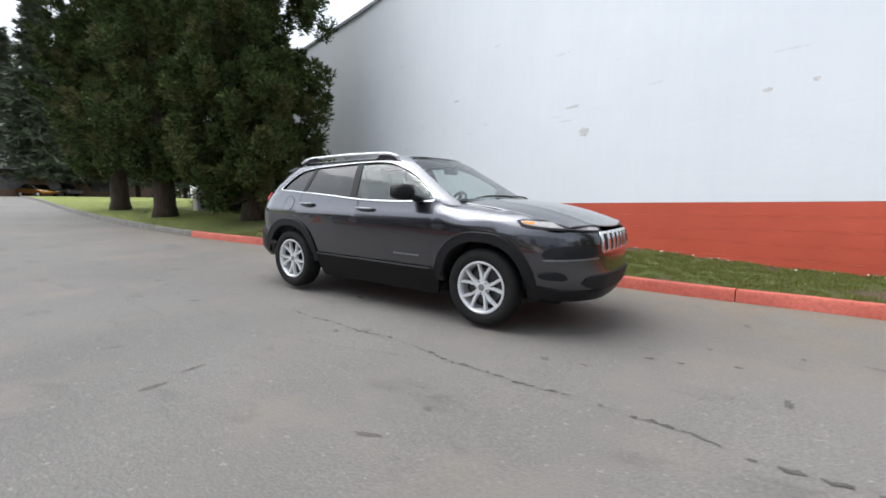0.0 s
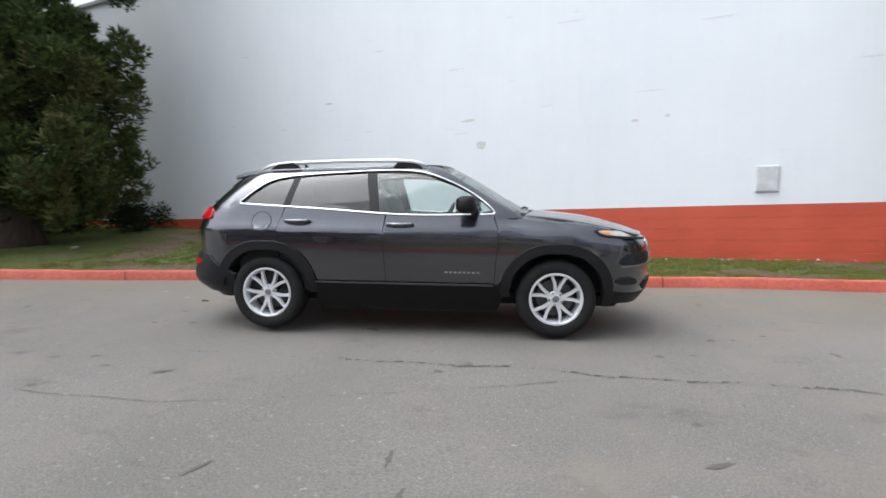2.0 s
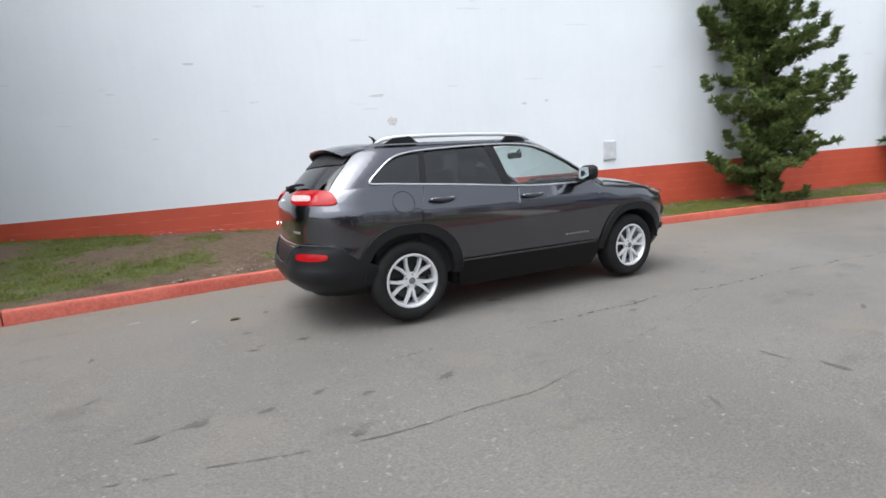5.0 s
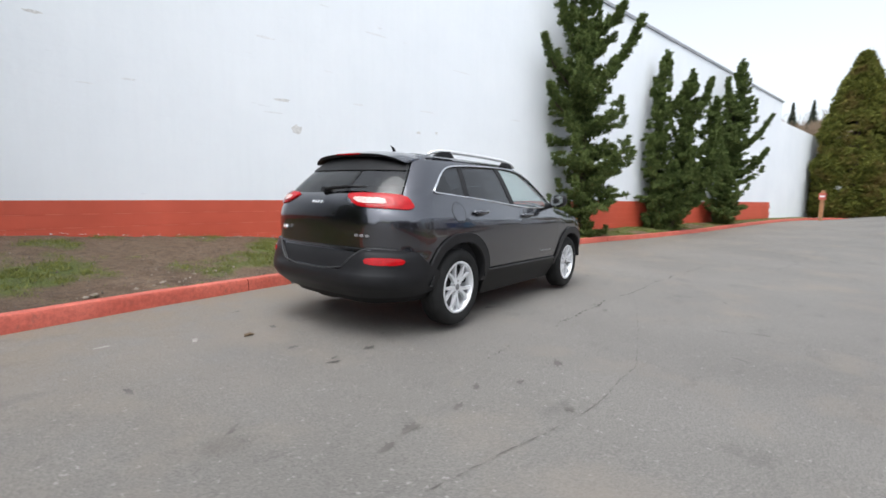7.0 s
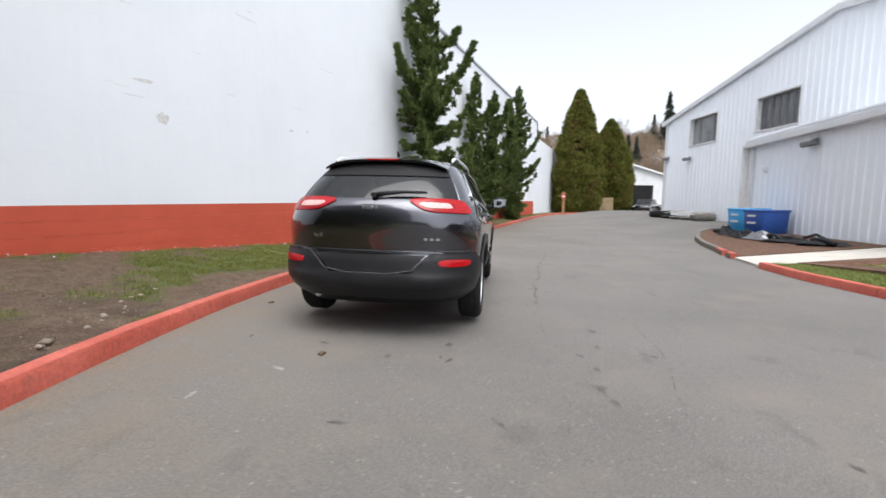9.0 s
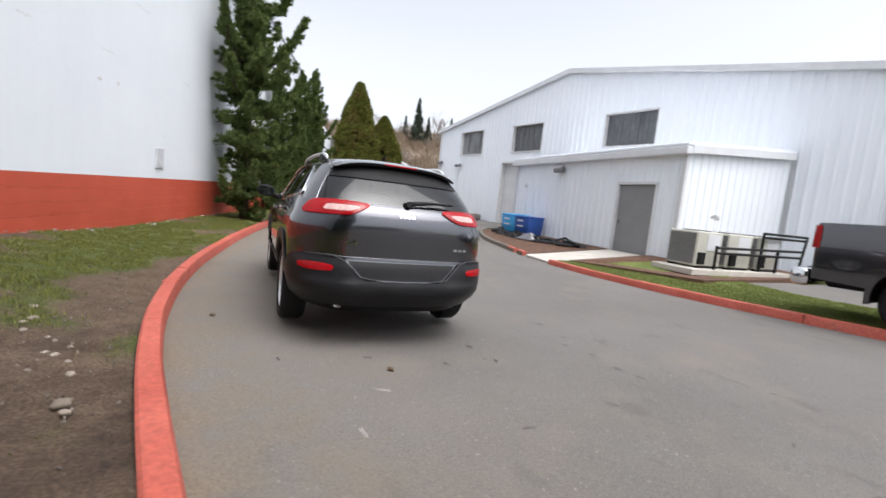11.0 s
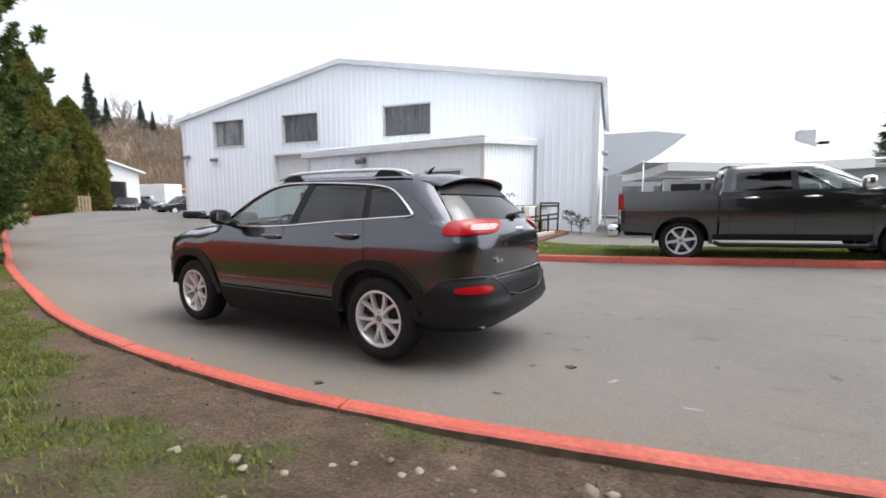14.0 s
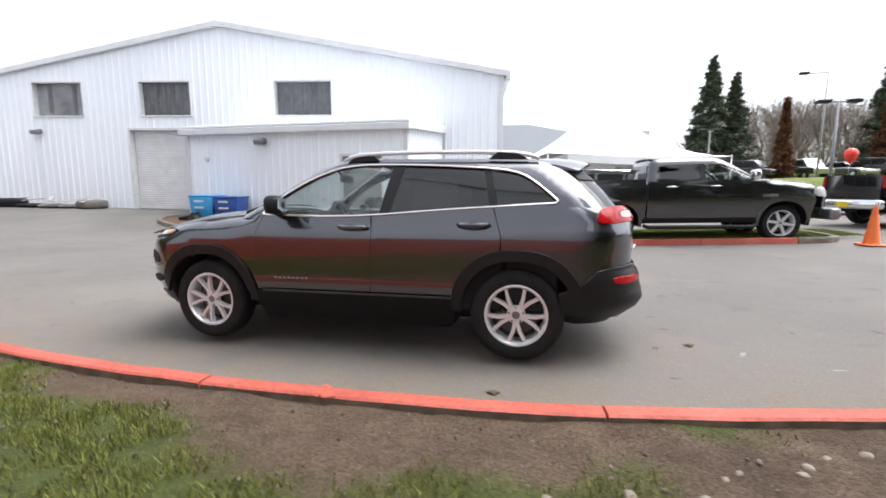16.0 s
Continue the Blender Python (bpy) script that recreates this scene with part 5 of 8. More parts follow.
for i in range(7):
    u = (i - 3) * 0.126
    lean = 0.012 * (i - 3)
    slot = [(u - 0.050, 0.715), (u + 0.050, 0.715), (u + 0.052, 0.862), (u - 0.052, 0.862)]
    gr = panel("grille_slot", nose, rounded(slot, 1, 0.12), M_DARK, front_bumper, lift=0.006, thick=0.01, gap=0, step=0.04)
    panel("grille_frame", nose, rounded(grow(slot, 0.012), 1, 0.12), M_CHROME, gr, "chrome slot surround", hole=rounded(grow(slot, -0.006), 1, 0.12), lift=0.016, thick=0.02, gap=0, step=0.04)

# bonnet and roof
bon_z = along([0.9, 1.0, 1.36, 1.63, 1.82, 2.04, 2.18, 2.30, 2.4], [1.155, 1.155, 1.128, 1.100, 1.065, 1.005, 0.950, 0.905, 0.89])


def bonnet(x, y):
    e = top_z(x) - 0.002
    c = bon_z(x)
    w = 0.765 - 0.04 * ease(1.6, 2.2, x)
    crease = 0.006 * math.exp(-((abs(y) - 0.44) / 0.05) ** 2)
    return Vector((x, y, c - (c - e) * (abs(y) / w) ** 2.6 + crease))


def hood_edge(y):
    return 2.09 + 0.165 * (1 - (y / 0.72) ** 2)


ys = [-0.72 + 1.44 * i / 16 for i in range(17)]
hood = [(1.06 + 0.17 * (1 - (y / 0.75) ** 2), y) for y in ys] + [(1.5, 0.752), (1.85, 0.742)] + [(hood_edge(y), y) for y in ys[::-1]] + [(1.85, -0.742), (1.5, -0.752)]
panel("bonnet", bonnet, hood, M_PAINT, suv, step=0.06)


def roof_top(x, y):
    w = cab_half(x, 1.562) + 0.004
    return Vector((x, y, 1.562 + slope_roof(x, 1.56) + 0.042 * max(0.0, 1 - (abs(y) / w) ** 2.2) * ease(0.42, -0.1, x)))


cabr = side_chart("cab", 1)
half_roof = [cabr(u, 1.560) for u in (-1.38, -1.0, -0.6, -0.2, -0.02)] + [end_chart("cab", True)(u, 1.560) for u in (0.62, 0.5, 0.4, 0.3, 0.2, 0.1, 0.01)]
outline = [(p.x, p.y) for p in half_roof]
outline = outline + [(x, -y) for x, y in outline[::-1]]
panel("roof_panel", roof_top, outline, M_PAINT, suv, gap=0, thick=0.02, step=0.08)
# windscreen and cowl
wind = end_chart("cab", True)


def wsc(z, frac):
    half, fx, fr, fb_, bx, br, bb = SHELLS["cab"]
    return half(fx(z) - fr, z) - fr + fr * (math.pi / 2 - frac)


ws = both([(0.01, 1.115)] + [(wsc(z, 0.96), z) for z in (1.115, 1.18, 1.25, 1.33, 1.41, 1.49, 1.54)] + [(0.01, 1.545)])
wscreen = panel("windscreen", wind, ws, M_CLEAR, suv, lift=-0.004, thick=0.005)
wscreen.visible_shadow = False
cowl = [(0.97 + 0.16 * (1 - (y / 0.75) ** 2), y) for y in ys] + [(1.085 + 0.17 * (1 - (y / 0.75) ** 2), y) for y in ys[::-1]]
panel("cowl", lambda x, y: bonnet(max(x, 1.0), y) + Vector((min(0, x - 1.0), 0, -0.022)), cowl, M_BLACK, suv, "black plastic cowl below the windscreen", gap=0)
for a, b in (((1.16, 0.10), (1.05, -0.50)), ((1.12, 0.62), (1.17, 0.02))):
    pts = [bonnet(a[0] + (b[0] - a[0]) * t, a[1] + (b[1] - a[1]) * t) + Vector((0, 0, 0.006 + 0.012 * math.sin(math.pi * t))) for t in (0, 0.25, 0.5, 0.75, 1)]
    part("front_wiper", tube(pts, [0.014, 0.010, 0.009, 0.008, 0.006], 6), M_BLACK, suv, smooth=True)

# hidden inner shell, floor, cabin
for sd in (-1, 1):
    bm = B()
    ch = side_chart("low", sd)
    grid = {}
    us, vs = [1.55 - 0.05 * i for i in range(63)], [0.37 + 0.06 * i for i in range(12)]
    for i, u in enumerate(us):
        for j, v in enumerate(vs):
            p = ch(u, v)
            grid[i, j] = bm.verts.new((p.x * 0.985, p.y - sd * 0.028, p.z))
    for i in range(len(us) - 1):
        for j in range(len(vs) - 1):
            c = ((us[i] + us[i + 1]) / 2, (vs[j] + vs[j + 1]) / 2)
            if any(math.dist(c, (cx, 0.35)) < 0.44 for cx in (1.35, -1.35)):
                continue
            bm.faces.new((grid[i, j], grid[i + 1, j], grid[i + 1, j + 1], grid[i, j + 1]))
    part("inner_shell", bm, M_CABIN, suv)
bm = B()
add_box(bm, (-1.80, -0.58, 0.225), (1.98, 0.58, 0.36), 0.03)
add_box(bm, (-0.86, -0.735, 0.195), (0.86, 0.735, 0.34), 0.03)
add_box(bm, (-2.12, -0.55, 0.33), (-1.7, 0.55, 0.45), 0.03)
add_box(bm, (0.95, -0.62, 0.36), (2.0, 0.62, 0.88), 0.05)
part("underbody", bm, M_CABIN, suv)
bm = B()
for c, s in (((-1.35, 0, 0.35), 0.04), ((1.35, 0, 0.35), 0.04)):
    add_tube(bm, [(c[0], -0.72, 0.33), (c[0], -0.3, 0.30), (c[0], 0.3, 0.30), (c[0], 0.72, 0.33)], s, 8)
part("axle", bm, M_CABIN, suv, smooth=True)


def seat(x, y, name):
    s = part("seat", box((x - 0.27, y - 0.25, 0.55), (x + 0.27, y + 0.25, 0.78), 0.06, seg=2), M_SEAT, suv, smooth=50)
    m = Matrix.Translation((x - 0.24, y, 0.74)) @ Matrix.Rotation(radians(-16), 4, "Y")
    part("backrest", box((-0.07, -0.24, 0.0), (0.07, 0.24, 0.58), 0.06, m, 2), M_SEAT, s, smooth=50)
    part("headrest", box((-0.05, -0.13, 0.60), (0.05, 0.13, 0.76), 0.045, m, 2), M_SEAT, s, smooth=50)


for y in (-0.37, 0.37):
    seat(-0.02, y, "front")
bench = part("rear_bench", box((-1.15, -0.62, 0.52), (-0.62, 0.62, 0.76), 0.06, seg=2), M_SEAT, suv, smooth=50)
mm = Matrix.Translation((-1.12, 0, 0.72)) @ Matrix.Rotation(radians(-18), 4, "Y")
part("backrest", box((-0.07, -0.62, 0.0), (0.07, 0.62, 0.56), 0.06, mm, 2), M_SEAT, bench, smooth=50)
for y in (-0.4, 0.0, 0.4):
    part("headrest", box((-0.05, y - 0.13, 0.57), (0.05, y + 0.13, 0.72), 0.04, mm, 2), M_SEAT, bench, smooth=50)
bm = B()
add_box(bm, (0.42, -0.76, 0.70), (0.98, 0.76, 1.075), 0.09, seg=3)
dash = part("dashboard", bm, M_CABIN, suv, smooth=50)
part("cluster_hood", box((0.36, 0.20, 1.02), (0.62, 0.54, 1.125), 0.04, seg=2), M_CABIN, dash, smooth=50)
part("console", box((-0.40, -0.11, 0.36), (0.45, 0.11, 0.72), 0.04, seg=2), M_CABIN, dash, smooth=50)
wm = Matrix.Translation((0.26, 0.37, 1.035)) @ Matrix.Rotation(radians(-64), 4, "Y")
bm = B()
ringp = [wm @ Vector((0.185 * math.cos(a), 0.185 * math.sin(a), 0)) for a in [2 * math.pi * i / 28 for i in range(28)]]
add_tube(bm, ringp + ringp[:2], 0.016, 8, False)
wheel_s = part("steering_wheel", bm, M_BLACK, suv, smooth=True)
bm = B()
add_cone(bm, wm @ Vector((0, 0, -0.02)), wm @ Vector((0, 0, 0.03)), 0.075, 0.06, 16)
for a in (0, 180, 270):
    add_tube(bm, [wm @ Vector((0.05 * math.cos(radians(a)), 0.05 * math.sin(radians(a)), 0)), wm @ Vector((0.185 * math.cos(radians(a)), 0.185 * math.sin(radians(a)), 0))], 0.02, 8)
part("spokes", bm, M_BLACK, wheel_s, smooth=50)
part("column", tube([(0.28, 0.37, 1.03), (0.55, 0.37, 0.92)], 0.05, 10), M_CABIN, wheel_s, smooth=True)
rv = part("rear_view_mirror", box((0.40, -0.13, 1.395), (0.43, 0.13, 1.465), 0.012), M_BLACK, suv, "black rear-view mirror")
part("stalk", tube([(0.43, 0, 1.45), (0.50, 0, 1.50)], 0.012, 8), M_BLACK, rv)
bm = B()
us = [-1.7 + 0.2 * i for i in range(10)]
rows_ = []
for x in us:
    w = cab_half(x, 1.53) - 0.05
    rows_.append([bm.verts.new((x, w * k, 1.520 + slope_roof(x, 1.56) + 0.03 * (1 - k * k))) for k in (-1, -0.5, 0, 0.5, 1)])
for a, b in zip(rows_, rows_[1:]):
    for k in range(4):
        bm.faces.new((a[k], a[k + 1], b[k + 1], b[k]))
part("headliner", bm, M_LINER, suv)
for sd in (-1, 1):
    bm = B()
    for x0, x1 in ((-0.24, 0.80), (-1.25, -0.24), (-1.66, -1.25)):
        add_box(bm, (x0, sd * 0.80 - 0.03, 0.36), (x1, sd * 0.80 + 0.03, 1.085), 0.02)
    part("door_lining", bm, M_CABIN, suv)
panel("window_sheet", side_chart("cab", 1), [(-0.52, 1.16), (-0.88, 1.175), (-0.88, 1.40), (-0.52, 1.40)], M_STICKER, suv, "pale paper sheet inside the rear door glass", lift=-0.02, thick=0.002, gap=0)
panel("window_sheet", side_chart("cab", -1), [(-0.58, 1.22), (-0.76, 1.225), (-0.76, 1.38), (-0.58, 1.38)], M_STICKER, suv, "pale paper sheet inside the rear door glass", lift=-0.02, thick=0.002, gap=0)

# ---- wheels ----
def road_wheel(parent, m, tyre_r, rim_r, width, spokes, metal, style):
    """Outer face along +y."""
    w = width / 2
    prof = [(rim_r, -w * 0.8), (rim_r + 0.02, -w * 0.92), (tyre_r - 0.05, -w), (tyre_r - 0.018, -w * 0.86), (tyre_r, -w * 0.62), (tyre_r, w * 0.62), (tyre_r - 0.018, w * 0.86), (tyre_r - 0.05, w), (rim_r + 0.02, w * 0.92), (rim_r - 0.004, w * 0.80)]
    hub = part("wheel", lathe(prof, 48), M_RUBBER, parent, "black tyre on a bright spoked alloy wheel", smooth=40)
    hub.matrix_basis = m
    bm = B()
    for g in (-0.5, -0.17, 0.17, 0.5):
        t = lathe([(tyre_r + 0.0015, w * (g - 0.05)), (tyre_r + 0.0025, w * g), (tyre_r + 0.0015, w * (g + 0.05))], 48)
        me = bpy.data.meshes.new("t")
        t.to_mesh(me)
        bm.from_mesh(me)
        bpy.data.meshes.remove(me)
        t.free()
    part("tread_rib", bm, M_RUBBER, hub)
    part("rim", lathe([(rim_r + 0.006, w * 0.76), (rim_r + 0.002, w * 0.88), (rim_r - 0.012, w * 0.90), (rim_r - 0.022, w * 0.80), (rim_r - 0.03, w * 0.2), (rim_r - 0.03, -w * 0.7), (rim_r, -w * 0.8)], 48), metal, hub, smooth=40)
    part("drum", lathe([(0.0, -w * 0.25), (rim_r - 0.03, -w * 0.25)], 32), M_DARK, hub)
    part("brake_disc", lathe([(0.06, w * 0.02), (rim_r * 0.70, w * 0.02), (rim_r * 0.70, -w * 0.05)], 32), M_DISC, hub, smooth=40)
    face = w * 0.74
    for i in range(spokes):
        base = 2 * math.pi * i / spokes
        sp = B()
        for off in ((-0.30, 0.30) if style == "split" else (0.0,)):
            a0, a1 = base + off * 0.30, base + off
            r0, r1 = 0.05, rim_r - 0.014
            q0, q1 = (0.018, 0.0145) if style == "split" else (0.036, 0.030)
            vs = []
            for a, r, q, y in ((a0, r0, q0, face * 0.90), (a0 * 0.5 + a1 * 0.5, (r0 + r1) / 2, q0 * 0.9, face * 1.0), (a1, r1, q1, face * 1.06)):
                c, s = math.cos(a), math.sin(a)
                for side, dy in ((-1, -0.030), (-0.75, 0.0), (0.75, 0.0), (1, -0.030)):
                    vs.append(sp.verts.new((r * c - side * q * s, y + dy, r * s + side * q * c)))
            for k in range(2):
                for j in range(3):
                    sp.faces.new((vs[k * 4 + j], vs[k * 4 + j + 1], vs[k * 4 + 5 + j], vs[k * 4 + 4 + j]))
        bmesh.ops.recalc_face_normals(sp, faces=sp.faces)
        for f in sp.faces:
            if f.normal.y < 0 and abs(f.normal.y) > 0.5:
                f.normal_flip()
        part("spoke", sp, metal, hub, smooth=45)
    part("hub_plate", lathe([(0.0, face * 0.93), (0.054, face * 0.93), (0.068, face * 0.86), (0.074, face * 0.55)], 24), metal, hub, smooth=40)
    part("centre_cap", lathe([(0.0, face * 1.0), (0.026, face * 0.99), (0.032, face * 0.92)], 20), M_STEEL, hub, smooth=40)
    for i in range(5):
        a = 2 * math.pi * (i + 0.5) / 5
        part("lug_nut", cone((0.055 * math.cos(a), face * 0.90, 0.055 * math.sin(a)), (0.055 * math.cos(a), face * 0.97, 0.055 * math.sin(a)), 0.010, 0.008, 6), M_STEEL, hub)
    return hub


first = road_wheel(suv, pose(1.352, 0.795, 0.35), 0.352, 0.236, 0.225, 5, M_ALLOY, "split")
for x, sd, turn in ((-1.352, 1, 20), (1.352, -1, 47), (-1.352, -1, 12)):
    m = Matrix.Translation((x, sd * 0.795, 0.35)) @ (Matrix.Rotation(math.pi, 4, "Z") if sd < 0 else Matrix()) @ Matrix.Rotation(radians(turn), 4, "Y")
    copy_thing(first, m)

# ---- pickup on the island ----
M_PAINT2 = car_paint("dark grey truck paint", (0.090, 0.089, 0.097))
t_top = along([-3.0, -1.02, -0.98, 1.25, 1.6, 2.3, 2.8], [1.46, 1.46, 1.41, 1.38, 1.37, 1.29, 1.15])
t_flank = along([0.4, 0.55, 0.75, 1.05, 1.22, 1.36, 1.47], [0.93, 0.965, 0.99, 1.00, 0.99, 0.965, 0.945])
t_rear = along([0.4, 0.6, 1.4], [-2.96, -2.99, -2.99])
t_nose = along([0.4, 0.6, 0.9, 1.15, 1.32], [2.60, 2.72, 2.75, 2.70, 2.50])
t_cabw = along([1.32, 1.40, 1.60, 1.80, 1.88, 1.93], [0.965, 0.945, 0.860, 0.785, 0.735, 0.640])
t_screen = along([1.24, 1.32, 1.55, 1.80, 1.93], [1.55, 1.42, 1.08, 0.70, 0.45])
t_back = along([1.24, 1.32, 1.80, 1.93], [-1.10, -1.09, -1.00, -0.92])
SHELLS["tlow"] = (lambda x, z: t_flank(z) - 0.16 * ease(1.3, 1.8, x) * max(0.0, 1 - (t_top(x) - z) / 0.12) ** 2, t_nose, 0.42, 0.10, t_rear, 0.10, 0.02)
SHELLS["tcab"] = (lambda x, z: t_cabw(z), t_screen, 0.26, 0.16, t_back, 0.16, 0.02)


def t_arch(cx, r, a0, a1, n=22):
    return [(cx + r * (1 + 0.05 * abs(math.sin(2 * radians(a0 + (a1 - a0) * i / n)))) * math.cos(radians(a0 + (a1 - a0) * i / n)), 0.42 + r * (1 + 0.05 * abs(math.sin(2 * radians(a0 + (a1 - a0) * i / n)))) * math.sin(radians(a0 + (a1 - a0) * i / n))) for i in range(n + 1)]


PICK = pose(-4.82, -7.80, 0.165, 0, -1.4, 186.3)
pickup = thing("pickup_truck", PICK, "dark grey crew-cab pickup with chrome wheels parked on the island grass", "truck", "pickups")
T_DLO = [(-0.86, 1.415), (-0.83, 1.72), (-0.74, 1.765), (0.25, 1.775), (0.52, 1.755), (0.78, 1.65), (1.02, 1.52), (1.16, 1.43), (1.14, 1.40)]
for sd in (-1, 1):
    low, cabt = side_chart("tlow", sd), side_chart("tcab", sd)
    fd = [(0.10, 0.56), (1.20, 0.56), (1.22, 0.95), (1.20, 1.375), (0.13, 1.39), (0.10, 1.0)]
    fdo = panel("front_door", low, fd, M_PAINT2, pickup, step=0.09)
    rdo = panel("rear_door", low, [(0.10, 0.56), (0.10, 1.0), (0.13, 1.39), (-0.92, 1.40), (-0.95, 1.0), (-0.95, 0.56)], M_PAINT2, pickup, step=0.09)
    panel("front_fender", low, [(1.20, 0.56), (1.22, 0.95), (1.20, 1.37), (1.7, 1.36), (2.1, 1.315), (2.35, 1.27), (2.40, 0.9), (2.33, 0.62)] + t_arch(1.775, 0.55, 16, 166), M_PAINT2, pickup, step=0.09)
    panel("cab_corner", low, [(-0.95, 0.56), (-0.95, 1.0), (-0.92, 1.395), (-1.10, 1.40), (-1.12, 0.56)], M_PAINT2, pickup, step=0.09)
    panel("bed_side", low, [(-1.15, 0.56), (-1.15, 1.455), (-2.93, 1.455), (-2.95, 0.62)] + t_arch(-1.775, 0.55, 164, 14), M_PAINT2, pickup, step=0.09)
    panel("sill", low, [(1.24, 0.55), (-1.24, 0.55), (-1.24, 0.44), (1.24, 0.44)], M_BLACK, pickup, step=0.1)
    part("side_step", tube([(1.2, sd * 1.0, 0.40), (1.1, sd * 1.06, 0.36), (-1.1, sd * 1.06, 0.36), (-1.2, sd * 1.0, 0.40)], 0.045, 8), M_BLACK, pickup, smooth=True)
    for cx in (1.775, -1.775):
        panel("arch_trim", low, t_arch(cx, 0.55, -6, 186) + t_arch(cx, 0.49, 186, -6), M_PAINT2, pickup, lift=0.025, thick=0.06, gap=0, step=0.09)
        bm = B()
        ring = []
        for i in range(17):
            a = radians(-5 + 190 * i / 16)
            ring.append([bm.verts.new((cx + 0.52 * math.cos(a), sd * y, 0.42 + 0.52 * math.sin(a))) for y in (0.45, 0.97)])
        for p, q in zip(ring, ring[1:]):
            bm.faces.new((p[0], p[1], q[1], q[0]))
        mid_ = bm.verts.new((cx, sd * 0.45, 0.42))
        for p, q in zip(ring, ring[1:]):
            bm.faces.new((p[0], q[0], mid_))
        part("wheel_well", bm, M_CABIN, pickup)
    zs = [1.33, 1.43, 1.55, 1.7, 1.82, 1.90]
    fe = [(edge_run("tcab", z, True, 0.9), z) for z in zs]
    re = [(edge_run("tcab", z, False, 1.2), z) for z in zs]
    panel("cab_side", cabt, fe + [(0.0, 1.925), (-0.5, 1.925)] + re[::-1], M_PAINT2, pickup, hole=T_DLO, gap=0, step=0.09)
    gf = clip(T_DLO, (0.14, 1.9), (0.16, 1.2))
    gr_ = clip(T_DLO, (0.05, 1.2), (0.03, 1.9))
    pb = clip(clip(T_DLO, (0.16, 1.2), (0.14, 1.9)), (0.03, 1.9), (0.05, 1.2))
    g = panel("front_window", cabt, gf, M_CLEAR, fdo, lift=-0.01, thick=0.004, gap=0, step=0.1)
    g.visible_shadow = False
    g = panel("rear_window", cabt, gr_, M_TINT, rdo, lift=-0.01, thick=0.004, gap=0, step=0.1)
    panel("pillar_cover", cabt, pb, M_BLACK, fdo, lift=-0.004, thick=0.02, gap=0, step=0.1)
    for x0, par in ((0.22, fdo), (-0.72, rdo)):
        part("handle", tube([low(x0, 1.27) + Vector((0, sd * 0.01, 0)), low(x0 + 0.12, 1.27) + Vector((0, sd * 0.045, 0)), low(x0 + 0.25, 1.27) + Vector((0, sd * 0.01, 0))], 0.018, 8), M_CHROME, par, "chrome pull handle", smooth=True)
    mr = part("mirror", box((1.00, sd * 1.10 - 0.11, 1.38), (1.16, sd * 1.10 + 0.11, 1.61), 0.05, seg=2), M_CHROME, fdo, "chrome-backed door mirror", smooth=50)
    part("mirror_arm", tube([(1.10, sd * 0.94, 1.42), (1.09, sd * 1.02, 1.46)], 0.03, 8), M_BLACK, mr)
    panel("badge_bar", low, [(1.30, 1.02), (1.62, 1.02), (1.62, 1.08), (1.30, 1.08)], M_CHROME, pickup, "bright badge bar", lift=0.006, thick=0.005, gap=0)
    panel("tail_lamp", low, [(-2.88, 1.08), (-3.10, 1.08), (-3.10, 1.41), (-2.90, 1.41)], M_LAMP_RED, pickup, "tall red tail lamp", lift=0.012, thick=0.02, gap=0)
    panel("head_lamp", low, rounded([(2.32, 1.02), (2.75, 0.98), (2.80, 1.18), (2.36, 1.22)], 1), M_LAMP_WHITE, pickup, lift=0.012, thick=0.02, gap=0)
tailt, noset, windt, backt = end_chart("tlow", False), end_chart("tlow", True), end_chart("tcab", True), end_chart("tcab", False)
panel("tailgate", tailt, both([(0.01, 0.72), (0.80, 0.72), (0.80, 1.455), (0.01, 1.455)]), M_PAINT2, pickup, step=0.1)
panel("front_panel", noset, both([(0.01, 0.60), (0.95, 0.62), (1.0, 0.85), (0.95, 1.20), (0.01, 1.22)]), M_PAINT2, pickup, step=0.1)
panel("grille", noset, both([(0.01, 0.74), (0.52, 0.76), (0.60, 1.16), (0.01, 1.18)]), M_CHROME, pickup, "chrome grille", lift=0.02, thick=0.03, gap=0, step=0.1)
bmp = part("rear_bumper", box((-3.22, -0.97, 0.49), (-2.97, 0.97, 0.76), 0.06, seg=2), M_CHROME, pickup, "chrome rear bumper", smooth=50)
part("step_pad", box((-3.16, -0.5, 0.755), (-3.0, 0.5, 0.775), 0.005), M_BLACK, bmp)
# chrome part in dull steel: its dark reflections are put into the colour
part("front_bumper", box((2.72, -0.98, 0.48), (2.95, 0.98, 0.74), 0.06, seg=2), M_STEEL, pickup, "chrome front bumper", smooth=50)
part("plate", box((-3.236, -0.17, 0.54), (-3.222, 0.17, 0.69), 0.003), plain("yellow plate", (0.78, 0.55, 0.02), 0.5), bmp, "yellow plate, blank")
g = panel("windscreen", windt, both([(0.01, 1.30)] + [(t_cabw(z) - 0.26 + 0.26 * 0.6, z) for z in (1.30, 1.45, 1.6, 1.75, 1.89)] + [(0.01, 1.90)]), M_CLEAR, pickup, lift=-0.005, thick=0.005, step=0.1)
g.visible_shadow = False
g = panel("back_window", backt, both([(0.01, 1.40), (0.68, 1.40), (0.60, 1.78), (0.01, 1.78)]), M_TINT, pickup, lift=0.012, thick=0.005, step=0.1)
panel("cab_back", backt, both([(0.01, 1.33), (0.95, 1.33), (0.86, 1.6), (0.72, 1.91), (0.01, 1.91)]), M_PAINT2, pickup, step=0.1)


